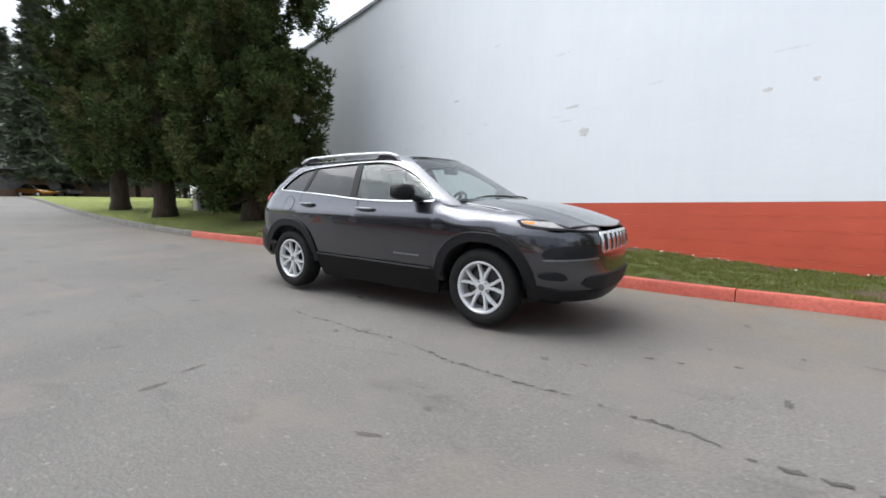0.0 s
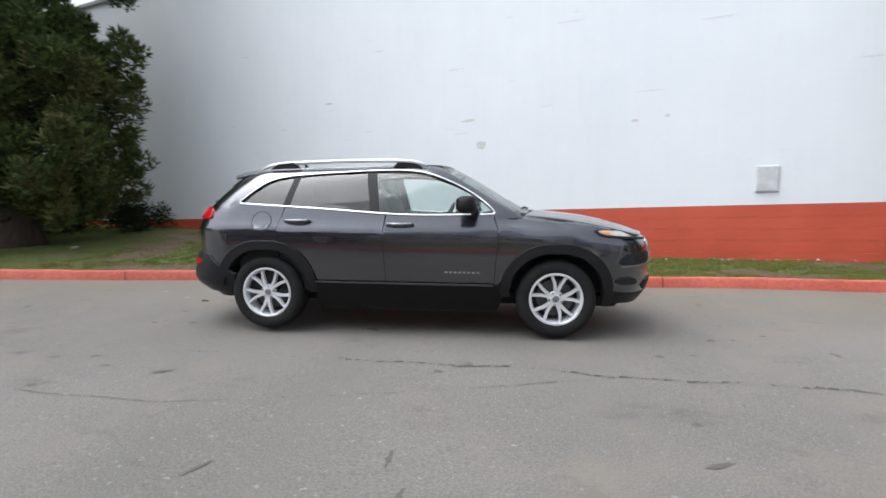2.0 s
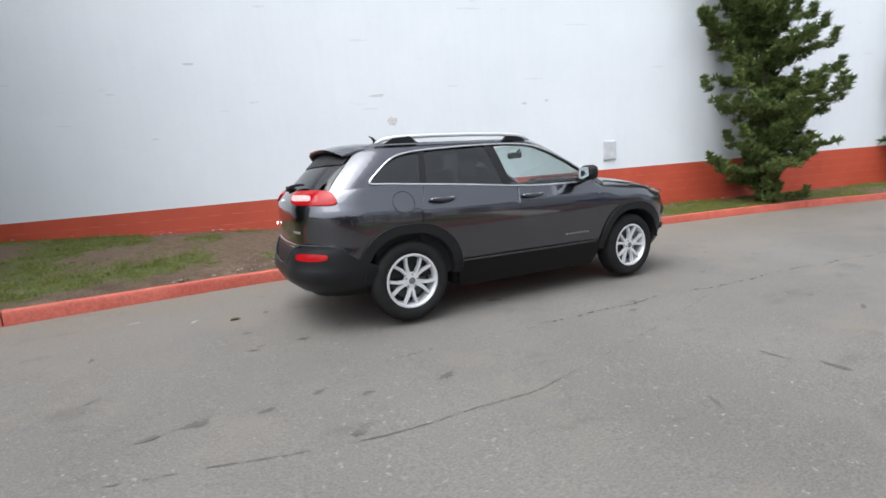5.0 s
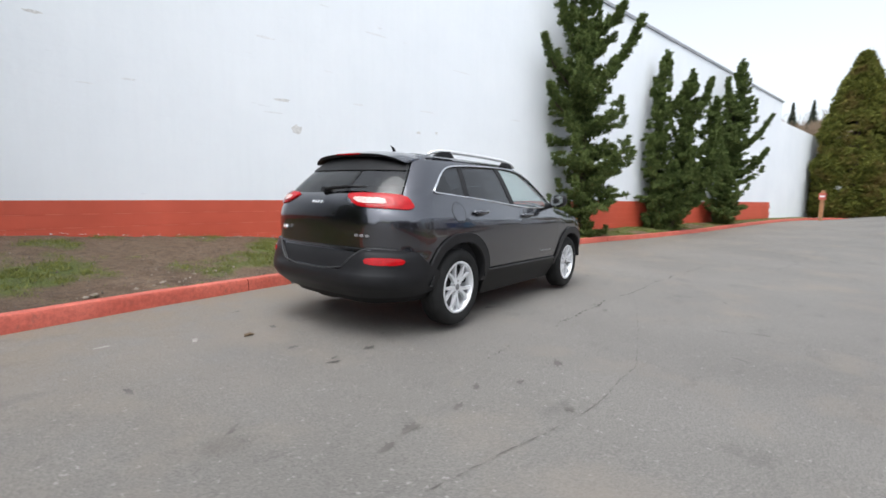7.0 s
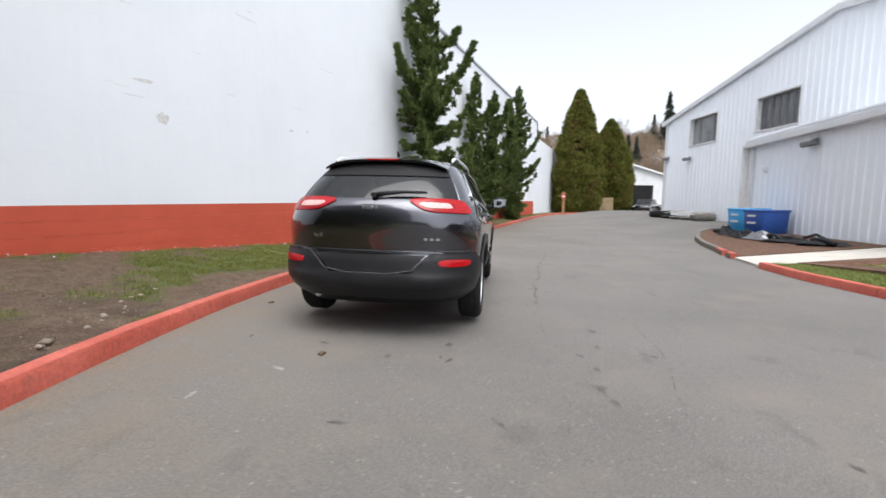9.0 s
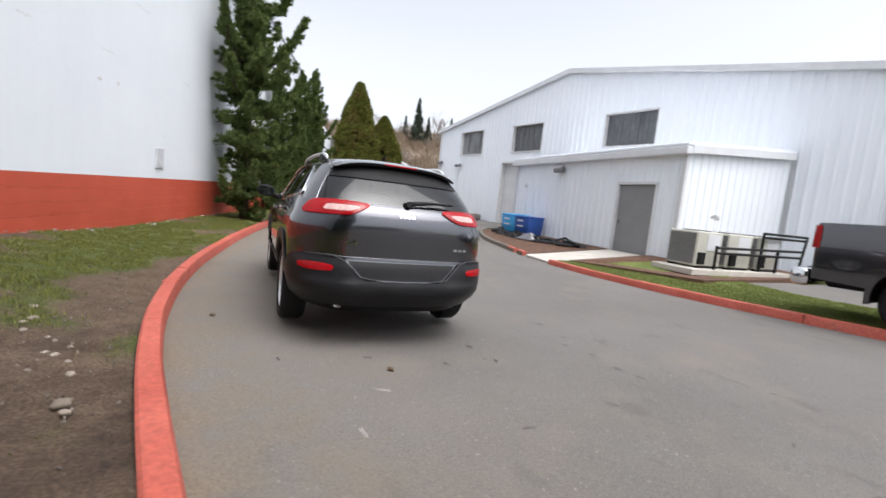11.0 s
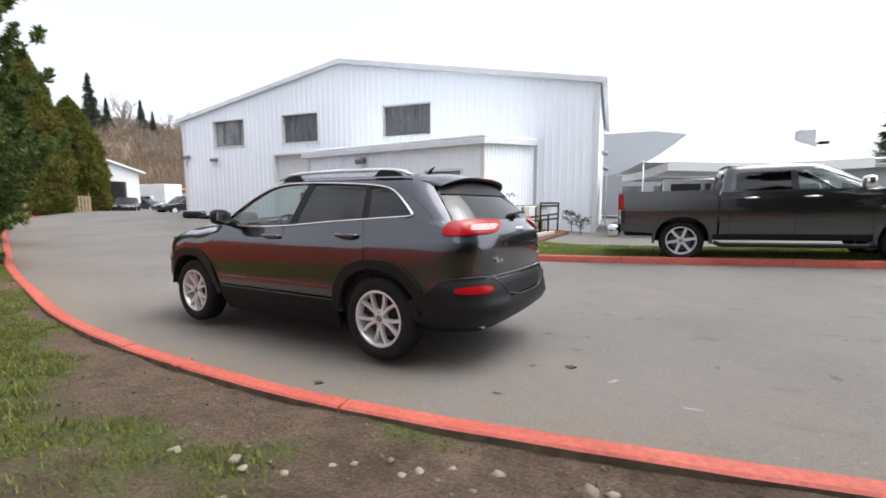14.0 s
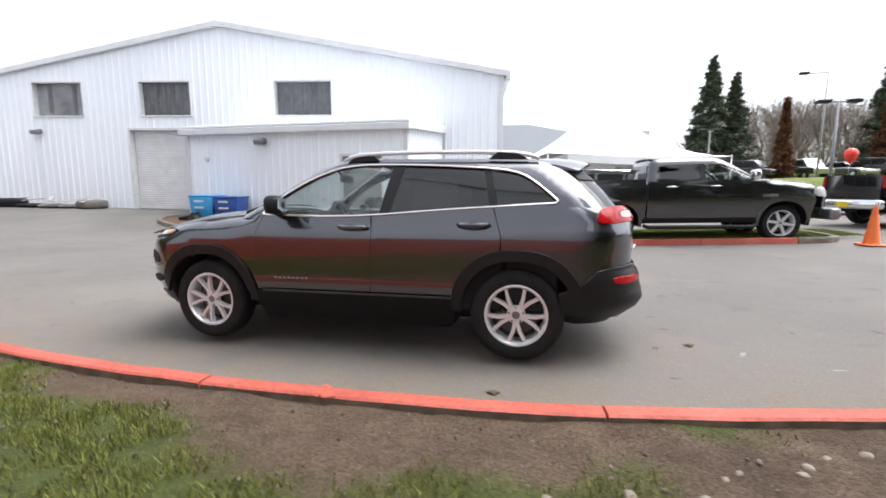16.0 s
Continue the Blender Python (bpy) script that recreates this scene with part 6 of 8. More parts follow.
def t_roof(x, y):
    return Vector((x, y, 1.922 + 0.035 * max(0, 1 - (abs(y) / 0.66) ** 2.2) * ease(0.7, 0.1, x)))


tr = [(-0.98, 0.60), (-0.5, 0.655), (0.2, 0.655), (0.45, 0.42), (0.56, 0.2), (0.60, 0.01)]
panel("roof_panel", t_roof, tr + [(x, -y) for x, y in tr[::-1]], M_PAINT2, pickup, gap=0, step=0.1)


def t_hood(x, y):
    c = along([1.2, 1.7, 2.2, 2.6, 2.85], [1.43, 1.43, 1.38, 1.28, 1.17])(x)
    return Vector((x, y, c - (c - t_top(x)) * (abs(y) / 0.86) ** 2.4))


panel("bonnet", t_hood, [(1.30, -0.80), (1.50, -0.4), (1.58, 0.0), (1.50, 0.4), (1.30, 0.80), (2.0, 0.83), (2.5, 0.78), (2.72, 0.4), (2.80, 0.0), (2.72, -0.4), (2.5, -0.78), (2.0, -0.83)], M_PAINT2, pickup, step=0.1)
bm = B()
add_box(bm, (-2.9, -0.88, 0.80), (-1.15, 0.88, 0.88))
add_box(bm, (-2.9, -0.60, 0.50), (2.55, 0.60, 0.78), 0.05)
add_box(bm, (-1.1, -0.93, 0.50), (1.3, 0.93, 0.60), 0.03)
add_box(bm, (1.3, -0.72, 0.6), (2.5, 0.72, 1.15), 0.05)
part("chassis", bm, M_CABIN, pickup)
bm = B()
add_box(bm, (-2.92, -0.94, 0.88), (-2.86, 0.94, 1.43))
add_box(bm, (-2.9, 0.80, 0.85), (-1.15, 0.92, 1.445))
add_box(bm, (-2.9, -0.92, 0.85), (-1.15, -0.80, 1.445))
part("bed_lining", bm, M_BLACK, pickup)
bm = B()
add_box(bm, (-1.05, -0.90, 0.6), (1.25, -0.86, 1.28))
add_box(bm, (-1.05, 0.86, 0.6), (1.25, 0.90, 1.28))
add_box(bm, (0.75, -0.86, 0.8), (1.3, 0.86, 1.33), 0.06)
part("cab_lining", bm, M_CABIN, pickup)
for x in (0.2, -0.75):
    for y in (-0.42, 0.42):
        s_ = part("seat", box((x - 0.3, y - 0.28, 0.75), (x + 0.25, y + 0.28, 1.0), 0.06, seg=2), M_SEAT, pickup, smooth=50)
        part("backrest", box((x - 0.36, y - 0.27, 0.95), (x - 0.20, y + 0.27, 1.62), 0.06, seg=2), M_SEAT, s_, smooth=50)
fw = road_wheel(pickup, pose(1.775, 0.80, 0.42), 0.42, 0.288, 0.27, 6, M_ALLOY, "plain")
for x, sd, turn in ((-1.775, 1, 25), (1.775, -1, 50), (-1.775, -1, 10)):
    copy_thing(fw, Matrix.Translation((x, sd * 0.80, 0.42)) @ (Matrix.Rotation(math.pi, 4, "Z") if sd < 0 else Matrix()) @ Matrix.Rotation(radians(turn), 4, "Y"))
other = copy_thing(pickup, pose(-12.98, -11.72, 0.36, 0, 0, 196))
M_PAINT3 = car_paint("black truck paint", (0.016, 0.016, 0.018))
for ob in other.children_recursive:
    for slot in ob.material_slots:
        if slot.material == M_PAINT2:
            slot.link = "OBJECT"
            slot.material = M_PAINT3
tagged(other, "black pickup with chrome bumper and a yellow plate", "truck", "pickups")

# ---- trees ----
RNG = np.random.default_rng(7)
M_SEQ = foliage("dark scale leaves", (0.026, 0.044, 0.016), (0.125, 0.165, 0.050), (0.120, 0.105, 0.042))
M_JUN = foliage("juniper leaves", (0.050, 0.078, 0.024), (0.200, 0.245, 0.078))
M_HEDGE = foliage("olive hedge leaves", (0.066, 0.078, 0.016), (0.205, 0.200, 0.042), (0.150, 0.105, 0.036))
M_FARCON = foliage("far conifer needles", (0.055, 0.072, 0.048), (0.140, 0.165, 0.105))
M_HILLCON = foliage("hazy conifer needles", (0.045, 0.058, 0.042), (0.115, 0.135, 0.100))
M_TWIG = plain("bare twigs", (0.21, 0.175, 0.15), 0.9, vary=0.25, scale=0.5)
# brown lightened and flattened so the distance haze is in the colour
M_BRUSH = foliage("winter brush", (0.215, 0.165, 0.120), (0.265, 0.208, 0.152), (0.225, 0.155, 0.10))
M_RUSTTREE = foliage("russet needles", (0.10, 0.045, 0.025), (0.20, 0.095, 0.05))


def leaves(name, centres, radii, per, size, material, parent, up=0.35, flat=1.0, spread_=0.55, wide=0.22):
    """Clumps of small pointed leaves round each centre."""
    centres, radii = np.asarray(centres, float), np.asarray(radii, float)
    c = np.repeat(centres, per, axis=0)
    r = np.repeat(radii, per)
    d = RNG.normal(size=(len(c), 3))
    d /= np.linalg.norm(d, axis=1)[:, None]
    d[:, 2] *= flat
    p = c + d * (r * RNG.uniform(0.35, 1.0, len(c)))[:, None]
    out = d + RNG.normal(size=d.shape) * spread_
    out[:, 2] += up
    out /= np.linalg.norm(out, axis=1)[:, None]
    side = np.cross(out, RNG.normal(size=d.shape))
    side /= np.linalg.norm(side, axis=1)[:, None]
    ln = (size * RNG.uniform(0.6, 1.3, len(c)))[:, None]
    a, b, t = p - side * ln * wide, p + side * ln * wide, p + out * ln
    v = np.stack([a, b, t], axis=1).reshape(-1, 3)
    me = bpy.data.meshes.new(name)
    n = len(c)
    me.vertices.add(3 * n)
    me.vertices.foreach_set("co", v.ravel())
    me.loops.add(3 * n)
    me.loops.foreach_set("vertex_index", np.arange(3 * n, dtype=np.int32))
    me.polygons.add(n)
    me.polygons.foreach_set("loop_start", np.arange(0, 3 * n, 3, dtype=np.int32))
    me.update(calc_edges=True)
    me.materials.append(material)
    ob = new(name, me)
    if parent:
        ob.parent = parent
    return ob


def trunk(parent, pts, radii, n=12, name="trunk"):
    return part(name, tube(pts, radii, n), M_BARK, parent, smooth=True)


def big_conifer(x, y, h, r, seed, label, bare=0.55, per=330, size=0.125):
    global RNG
    RNG = np.random.default_rng(seed)
    z0 = verge_z(x, y)
    t = thing("conifer_tree", pose(x, y, z0 - 0.05), label, "tree", "conifers by the wall")
    lean = RNG.normal(size=2) * 0.15
    trunk(t, [(0, 0, -0.2), (0, 0, 0.4), (lean[0] * 0.3, lean[1] * 0.3, h * 0.4), (lean[0], lean[1], h * 0.95)], [0.46, 0.33, 0.2, 0.03], 14)
    for k in range(5):
        a = RNG.uniform(0, 6.28)
        part("low_limb", tube([(0, 0, bare + 0.2 + 0.15 * k), (0.6 * math.cos(a), 0.6 * math.sin(a), bare + 0.05 + 0.1 * k), (1.2 * math.cos(a), 1.2 * math.sin(a), bare - 0.05 + 0.18 * k)], [0.05, 0.035, 0.015], 6), M_BARK, t, smooth=True)
    cs, rs = [], []
    n = int(470 * r / 2.3 * h / 13.5)
    for _ in range(n):
        f = RNG.uniform(0, 1) ** 1.05
        z = bare + (h - bare) * f
        prof = r * min(1.0, (0.70 + 1.5 * f)) * (1 - f ** 3.6) ** 0.8
        lobe = 1 + 0.09 * math.sin(3.1 * z + seed) + 0.10 * math.sin(1.3 * z + 2 * seed)
        a = RNG.uniform(0, 6.2832)
        q = prof * lobe * math.sqrt(RNG.uniform(0.06, 1.0)) * (1 + 0.17 * math.sin(5 * a + seed + 0.25 * z))
        for k in range(2):
            cs.append((q * (1 + 0.06 * k) * math.cos(a), q * (1 + 0.06 * k) * math.sin(a), z + 0.26 * k))
            rs.append(RNG.uniform(0.15, 0.34))
    for _ in range(n // 2):
        z, a = RNG.uniform(bare + 0.2, h * 0.97), RNG.uniform(0, 6.2832)
        q = 0.42 * r * RNG.uniform(0.5, 1.0) * (1 - (z / h) ** 3)
        cs.append((q * math.cos(a), q * math.sin(a), z))
        rs.append(0.42)
    leaves("crown", cs, rs, int(per * 0.62), size, M_SEQ, t, up=0.6, flat=0.8, spread_=0.5, wide=0.20)
    return t


big_conifer(-8.9, 3.3, 12.5, 2.15, 3, "tall dense dark green conifer with a thick bare trunk", 0.5, 360)
big_conifer(-12.8, 2.5, 12.5, 2.0, 5, "tall dark conifer among others beside the grey kerb", 1.3, 240)
big_conifer(-18.0, 3.0, 14.5, 2.25, 8, "tall dark conifer over lawn near the grey kerb", 1.35, 240)
big_conifer(-15.0, 5.6, 11.5, 1.9, 11, "tall dark conifer close to the white wall", 1.2, 160)


def juniper(x, y, h, seed, label, arms, stems, per=78):
    """Twisted juniper: boughs in loose tiers that carry flat pads and turn up at their tips."""
    global RNG
    RNG = np.random.default_rng(seed)
    z0 = verge_z(x, y)
    t = thing("juniper_tree", pose(x, y, z0 - 0.04), label, "tree", "junipers along the wall")
    cs, rs = [], []

    def clump(c, r):
        if kerb_y(x + c[0]) + 0.25 - 0.5 * c[2] < y + c[1] < wall_y(x + c[0]) - 0.12:
            cs.append(tuple(c))
            rs.append(r)

    def bough(p, az, reach, lift, r0):
        """One bough: out, then up at the tip; pads get smaller outwards."""
        n = max(3, int(reach / 0.13))
        for j in range(n):
            u = (j + 0.6) / n
            c = p + Vector((math.cos(az) * reach * u, math.sin(az) * reach * u, lift * reach * u * u - 0.10 * reach * math.sin(math.pi * u)))
            r = r0 * (1.0 - 0.45 * u)
            clump(c + Vector(RNG.normal(size=3)) * 0.06, r * RNG.uniform(0.6, 1.15))
            if reach > 0.5 and u < 0.8:
                sw = RNG.choice((-1, 1)) * RNG.uniform(0.6, 1.3) * r0
                clump(c + Vector((-math.sin(az) * sw, math.cos(az) * sw, 0.05)), r * 0.8)
        tip = p + Vector((math.cos(az) * reach, math.sin(az) * reach, lift * reach))
        for j in range(3):
            clump(tip + Vector((math.cos(az) * 0.03 * j, math.sin(az) * 0.03 * j, 0.09 * j)), 0.085 - 0.02 * j)

    for s, (ox, oy, k, prof) in enumerate(stems):
        hh = h * k
        pts = []
        for i in range(9):
            u = i / 8
            b = min(1.0, u * 2.2)
            pts.append(Vector((ox * b + 0.09 * math.sin(4.3 * u * k + seed + s), oy * b + 0.09 * math.cos(5.1 * u + seed), -0.1 + (hh + 0.1) * u)))
        trunk(t, pts, [0.13, 0.09, 0.075, 0.06, 0.05, 0.04, 0.03, 0.02, 0.006], 8, "stem")
        n = int(hh * 17)
        for i in range(n):
            f = (i + RNG.uniform(0, 1)) / n
            g = min(7.999, f * 8)
            p = pts[int(g)].lerp(pts[int(g) + 1], g - int(g))
            full = prof(f)
            az = RNG.uniform(0, 6.2832)
            reach = full * (0.25 + 0.75 * RNG.uniform(0, 1) ** 0.8) * (1 + 0.35 * max(0.0, -math.cos(az)))
            bough(p, az, reach, RNG.uniform(-0.10, 0.55), RNG.uniform(0.6, 1.0) * min(0.20, 0.09 + 0.11 * full))
            if i % 2:
                clump(p + Vector(RNG.normal(size=3)) * 0.08, min(0.20, 0.06 + 0.16 * full))
        for j in range(4):
            clump(pts[8] + Vector((0, 0, 0.10 * j)), 0.10 - 0.02 * j)
    for a in arms:
        pts = [Vector(q) for q in a]
        part("arm", tube(pts, [0.06, 0.045, 0.03, 0.01][:len(pts)], 6), M_BARK, t, smooth=True)
        total = len(pts) - 1
        for k in range(total):
            for j in range(9):
                w = (k + j / 9) / total
                q = pts[k].lerp(pts[k + 1], j / 9)
                clump(q + Vector((0, 0, 0.05)), 0.19 * (1.05 - 0.75 * w))
                for _ in range(2):
                    d = Vector(RNG.normal(size=3)) * 0.17 * (1.1 - w)
                    d.z = abs(d.z)
                    clump(q + d, 0.12 * (1.1 - 0.7 * w))
    leaves("foliage", cs, rs, per, 0.098, M_JUN, t, up=0.7, flat=0.55, spread_=0.45, wide=0.16)
    return t


BODY = along([0.0, 0.05, 0.15, 0.30, 0.42, 0.48, 0.53, 0.60, 0.68, 0.80, 0.92, 1.0], [0.70, 1.15, 1.35, 1.40, 1.30, 1.15, 0.85, 0.80, 0.62, 0.50, 0.32, 0.08])
SLIM = along([0.0, 0.10, 0.30, 0.50, 0.62, 0.75, 0.9, 1.0], [0.60, 1.05, 1.10, 0.85, 0.50, 0.38, 0.26, 0.06])
THIN = along([0.0, 0.20, 0.45, 0.60, 0.8, 1.0], [0.40, 0.60, 0.70, 0.50, 0.32, 0.06])
juniper(8.40, 1.42, 8.9, 21, "tall twisted juniper with spread arms against the white wall", [
    [(0.0, 0.0, 4.2), (-0.6, 0.28, 4.4), (-1.2, 0.5, 4.8), (-1.65, 0.62, 5.5)],
    [(0.0, 0.0, 4.2), (0.05, -0.65, 4.6), (0.08, -1.1, 5.2), (0.10, -1.5, 6.1)],
    [(0.0, 0.0, 5.3), (-0.4, 0.2, 5.6), (-0.85, 0.36, 6.0), (-1.0, 0.42, 6.7)],
    [(0.0, 0.0, 5.6), (0.05, -0.35, 5.8), (0.1, -0.75, 6.1), (0.1, -1.0, 6.5)],
    [(0.0, 0.0, 3.4), (-0.6, 0.2, 3.5), (-1.2, 0.35, 3.7), (-1.6, 0.4, 4.2)]], ((0.0, 0.0, 1.0, BODY),))
juniper(14.2, 0.05, 6.3, 22, "twisted juniper with three rising stems beside the wall", [
    [(0.1, -0.55, 3.9), (0.15, -0.9, 4.4), (0.2, -1.1, 4.9), (0.2, -1.25, 5.6)],
    [(0.0, 0.2, 4.3), (0.05, -0.2, 4.7), (0.1, -0.4, 5.1), (0.1, -0.55, 5.4)],
    [(-0.3, 0.2, 1.7), (-0.8, 0.35, 2.1), (-1.1, 0.42, 2.7), (-1.2, 0.45, 3.4)]], ((-0.5, 0.25, 1.0, SLIM), (0.2, -0.55, 0.90, SLIM), (0.6, -1.35, 0.74, THIN)))
juniper(20.4, -1.62, 7.3, 24, "twisted juniper with ragged top beside the wall", [
    [(0.0, 0.0, 3.2), (0.15, -0.6, 3.7), (0.2, -1.05, 4.2), (0.2, -1.5, 5.1)],
    [(0.0, 0.0, 2.2), (0.1, -0.65, 2.5), (0.1, -1.05, 2.9), (0.1, -1.4, 3.5)],
    [(0.0, 0.0, 4.9), (-0.5, 0.2, 5.4), (-0.8, 0.28, 5.9), (-0.95, 0.3, 6.7)]], ((0.0, -0.1, 1.0, along([0, 0.1, 0.3, 0.45, 0.6, 0.8, 1.0], [0.6, 1.3, 1.45, 1.25, 0.85, 0.5, 0.1])), (0.3, 0.25, 0.8, THIN)))


def cone_hedge(x, y, h, r, seed, label):
    global RNG
    RNG = np.random.default_rng(seed)
    t = thing("clipped_conifer", pose(x, y, land(x, y)), label, "tree", "clipped conifers at the road end")
    trunk(t, [(0, 0, -0.2), (0, 0, h * 0.5), (0, 0, h * 0.93)], [0.3, 0.18, 0.03])
    cs, rs = [], []
    shape = along([0.0, 0.1, 0.25, 0.33, 0.36, 0.5, 0.7, 0.86, 0.95, 1.0], [0.84, 0.97, 1.0, 0.98, 0.93, 0.86, 0.63, 0.37, 0.18, 0.04])
    for _ in range(1700):
        f = RNG.uniform(0, 1) ** 1.35
        z = 0.15 + (h - 0.15) * f
        a = RNG.uniform(0, 6.2832)
        q = r * shape(f) * math.sqrt(RNG.uniform(0.7, 1.0)) * (1 + 0.06 * math.sin(5 * a + z) + 0.05 * math.sin(2.3 * z + seed))
        cs.append((q * math.cos(a), q * math.sin(a), z))
        rs.append(0.27 if f < 0.85 else 0.20)
    leaves("crown", cs, rs, 60, 0.22, M_HEDGE, t, up=0.9)


cone_hedge(38.2, -8.0, 11.4, 2.25, 31, "tall clipped olive-green conifer at the road end")
cone_hedge(42.2, -11.8, 9.1, 2.35, 32, "smaller clipped olive-green conifer at the road end")
cone_hedge(44.5, -10.0, 9.6, 1.6, 33, "clipped conifer half hidden behind another")


def far_conifer(x, y, h, r, seed, z0=0.0, material=None, name="far_conifer", label="dark conifer in the distance"):
    global RNG
    RNG = np.random.default_rng(seed)
    t = thing(name, pose(x, y, z0), label, "tree", "distant conifers")
    trunk(t, [(0, 0, -0.5), (0, 0, h * 0.5), (0, 0, h * 0.97)], [0.3, 0.2, 0.03], 8)
    cs, rs = [], []
    layers = 17
    for i in range(layers):
        f = i / layers
        z = h * (0.12 + 0.87 * f)
        rr = r * (1 - f) ** 1.05 * RNG.uniform(0.8, 1.15)
        for k in range(int(5 + 9 * (1 - f))):
            a = RNG.uniform(0, 6.28)
            for u in (0.35, 0.7, 1.0):
                cs.append((rr * u * math.cos(a), rr * u * math.sin(a), z - 0.22 * rr * u + RNG.normal() * 0.15))
                rs.append(0.045 * h * (1.1 - 0.4 * u) * (1 - 0.75 * f))
    for k in range(4):
        cs.append((0, 0, h * (0.95 + 0.02 * k)))
        rs.append(0.012 * h * (1.2 - 0.25 * k))
    leaves("crown", cs, rs, 34, 0.036 * h, material or M_FARCON, t, up=-0.1, flat=0.4, wide=0.14)


def bare_tree(x, y, h, seed, z0=0.0):
    rnd = random.Random(seed)
    t = thing("bare_tree", pose(x, y, z0), "leafless winter tree with fine grey twigs", "tree", "distant bare trees")
    bm = B()

    def grow_limb(p, d, ln, r, depth):
        q = p + d * ln
        add_tube(bm, [p, (p + q) / 2 + Vector((rnd.uniform(-1, 1), rnd.uniform(-1, 1), 0)) * ln * 0.06, q], [r, r * 0.8, r * 0.6], 4 if depth else 6, False)
        if depth >= 4:
            return
        for _ in range(3 if depth else 5):
            a = rnd.uniform(0, 6.28)
            tilt = rnd.uniform(0.25, 0.75)
            s = d.orthogonal().normalized()
            nd = (d + (Matrix.Rotation(a, 3, d) @ s) * tilt + Vector((0, 0, 0.15))).normalized()
            grow_limb(p.lerp(q, rnd.uniform(0.55, 1.0)), nd, ln * rnd.uniform(0.55, 0.75), r * 0.52, depth + 1)
    grow_limb(Vector((0, 0, -0.3)), Vector((0, 0, 1)), h * 0.36, h * 0.016, 0)
    part("twig_crown", bm, M_TWIG, t)


# right-hand distance
far_conifer(-17.3, -46, 13.8, 3.5, 41, 0.6)
far_conifer(-19.8, -47, 12.4, 3.2, 42, 0.6)
far_conifer(-21.3, -40, 8.6, 0.9, 43, 0.6, M_RUSTTREE, "russet_conifer", "russet-brown narrow conifer in the distance")
far_conifer(-31.5, -44, 11.5, 1.9, 44, 0.6, M_RUSTTREE, "russet_conifer", "tall russet-brown conifer in the distance")
far_conifer(-36, -52, 15.5, 3.2, 45, 0.6)
for i, (x, y, h) in enumerate(((-24, -50, 13), (-27, -53, 14.5), (-30, -55, 15), (-33, -53, 14), (-28, -60, 16), (-38, -58, 14), (-23, -58, 14), (-43, -55, 13), (-25.5, -47, 12), (-29, -49, 13), (-31.5, -58, 15.5), (-35, -56, 14.5), (-26, -62, 16), (-33, -63, 16), (-40, -52, 13), (-22, -53, 11.5), (-46, -60, 14))):
    bare_tree(x, y, h, 60 + i, 0.6)

cs = []
rnd = random.Random(8)
for _ in range(900):
    x = rnd.uniform(-60, -22)
    cs.append((x, rnd.uniform(-72, -56), 0.6 + 11.0 * rnd.random() ** 0.8))
RNG = np.random.default_rng(19)
tagged(leaves("bare_woods", cs, [1.6] * len(cs), 36, 1.3, M_TWIG, None, up=1.3, spread_=0.35, wide=0.022), "grey-brown leafless woods behind the car lot", "woods", kind="stuff")

# hill and woods past the road end
# hill tone matches the brush, with the haze mixed in
M_HILL = plain("brown hillside", (0.21, 0.165, 0.12), 0.95, vary=0.25, scale=0.12)


def hill_z(x, y):
    d = math.hypot(x, y)
    ang = math.degrees(math.atan2(y, x))
    w = ease(-75, -32, ang) * (1 - ease(15, 60, ang))
    return 0.4 + (6 + 30 * w) * ease(95, 230, d) * (0.82 + 0.30 * noise.noise(Vector((x / 34, y / 34, 2)))) * ease(-175, -110, ang + 0)


verts, faces = [], []
NA, NR = 60, 14
for i in range(NA + 1):
    a = radians(-125 + 185 * i / NA)
    for j in range(NR):
        d = 92 + 22 * j
        verts.append((d * math.cos(a), d * math.sin(a), hill_z(d * math.cos(a), d * math.sin(a))))
for i in range(NA):
    for j in range(NR - 1):
        faces.append((i * NR + j, i * NR + j + 1, (i + 1) * NR + j + 1, (i + 1) * NR + j))
tagged(mesh_of("hillside", verts, faces, M_HILL, smooth=True), "low brown winter hillside behind the yards", "hill", kind="structure")
cs = []
rnd = random.Random(5)
while len(cs) < 5200:
    a, d = radians(rnd.uniform(-60, 14)), rnd.uniform(100, 250)
    x, y = d * math.cos(a), d * math.sin(a)
    cs.append((x, y, hill_z(x, y) + rnd.uniform(0.3, 2.6)))
RNG = np.random.default_rng(77)
tagged(leaves("winter_brush", cs, [2.0] * len(cs), 40, 1.7, M_BRUSH, None, up=2.4, spread_=0.15, wide=0.06), "tangled brown winter brush covering the hillside", "brush", kind="stuff")
for i, (ang, d, h) in enumerate(((-19.6, 190, 24), (-21, 205, 16), (-18.0, 205, 15), (-24.0, 210, 15), (-25.0, 195, 13), (-15.5, 150, 15), (-16.4, 160, 13), (-10, 205, 14), (-5.5, 210, 15), (-2.5, 200, 14), (-29, 205, 13), (-4.2, 190, 12), (-31, 200, 14))):
    x, y = d * math.cos(radians(ang)), d * math.sin(radians(ang))
    far_conifer(x, y, h * 0.85, h * 0.15, 80 + i, hill_z(x, y), M_HILLCON)
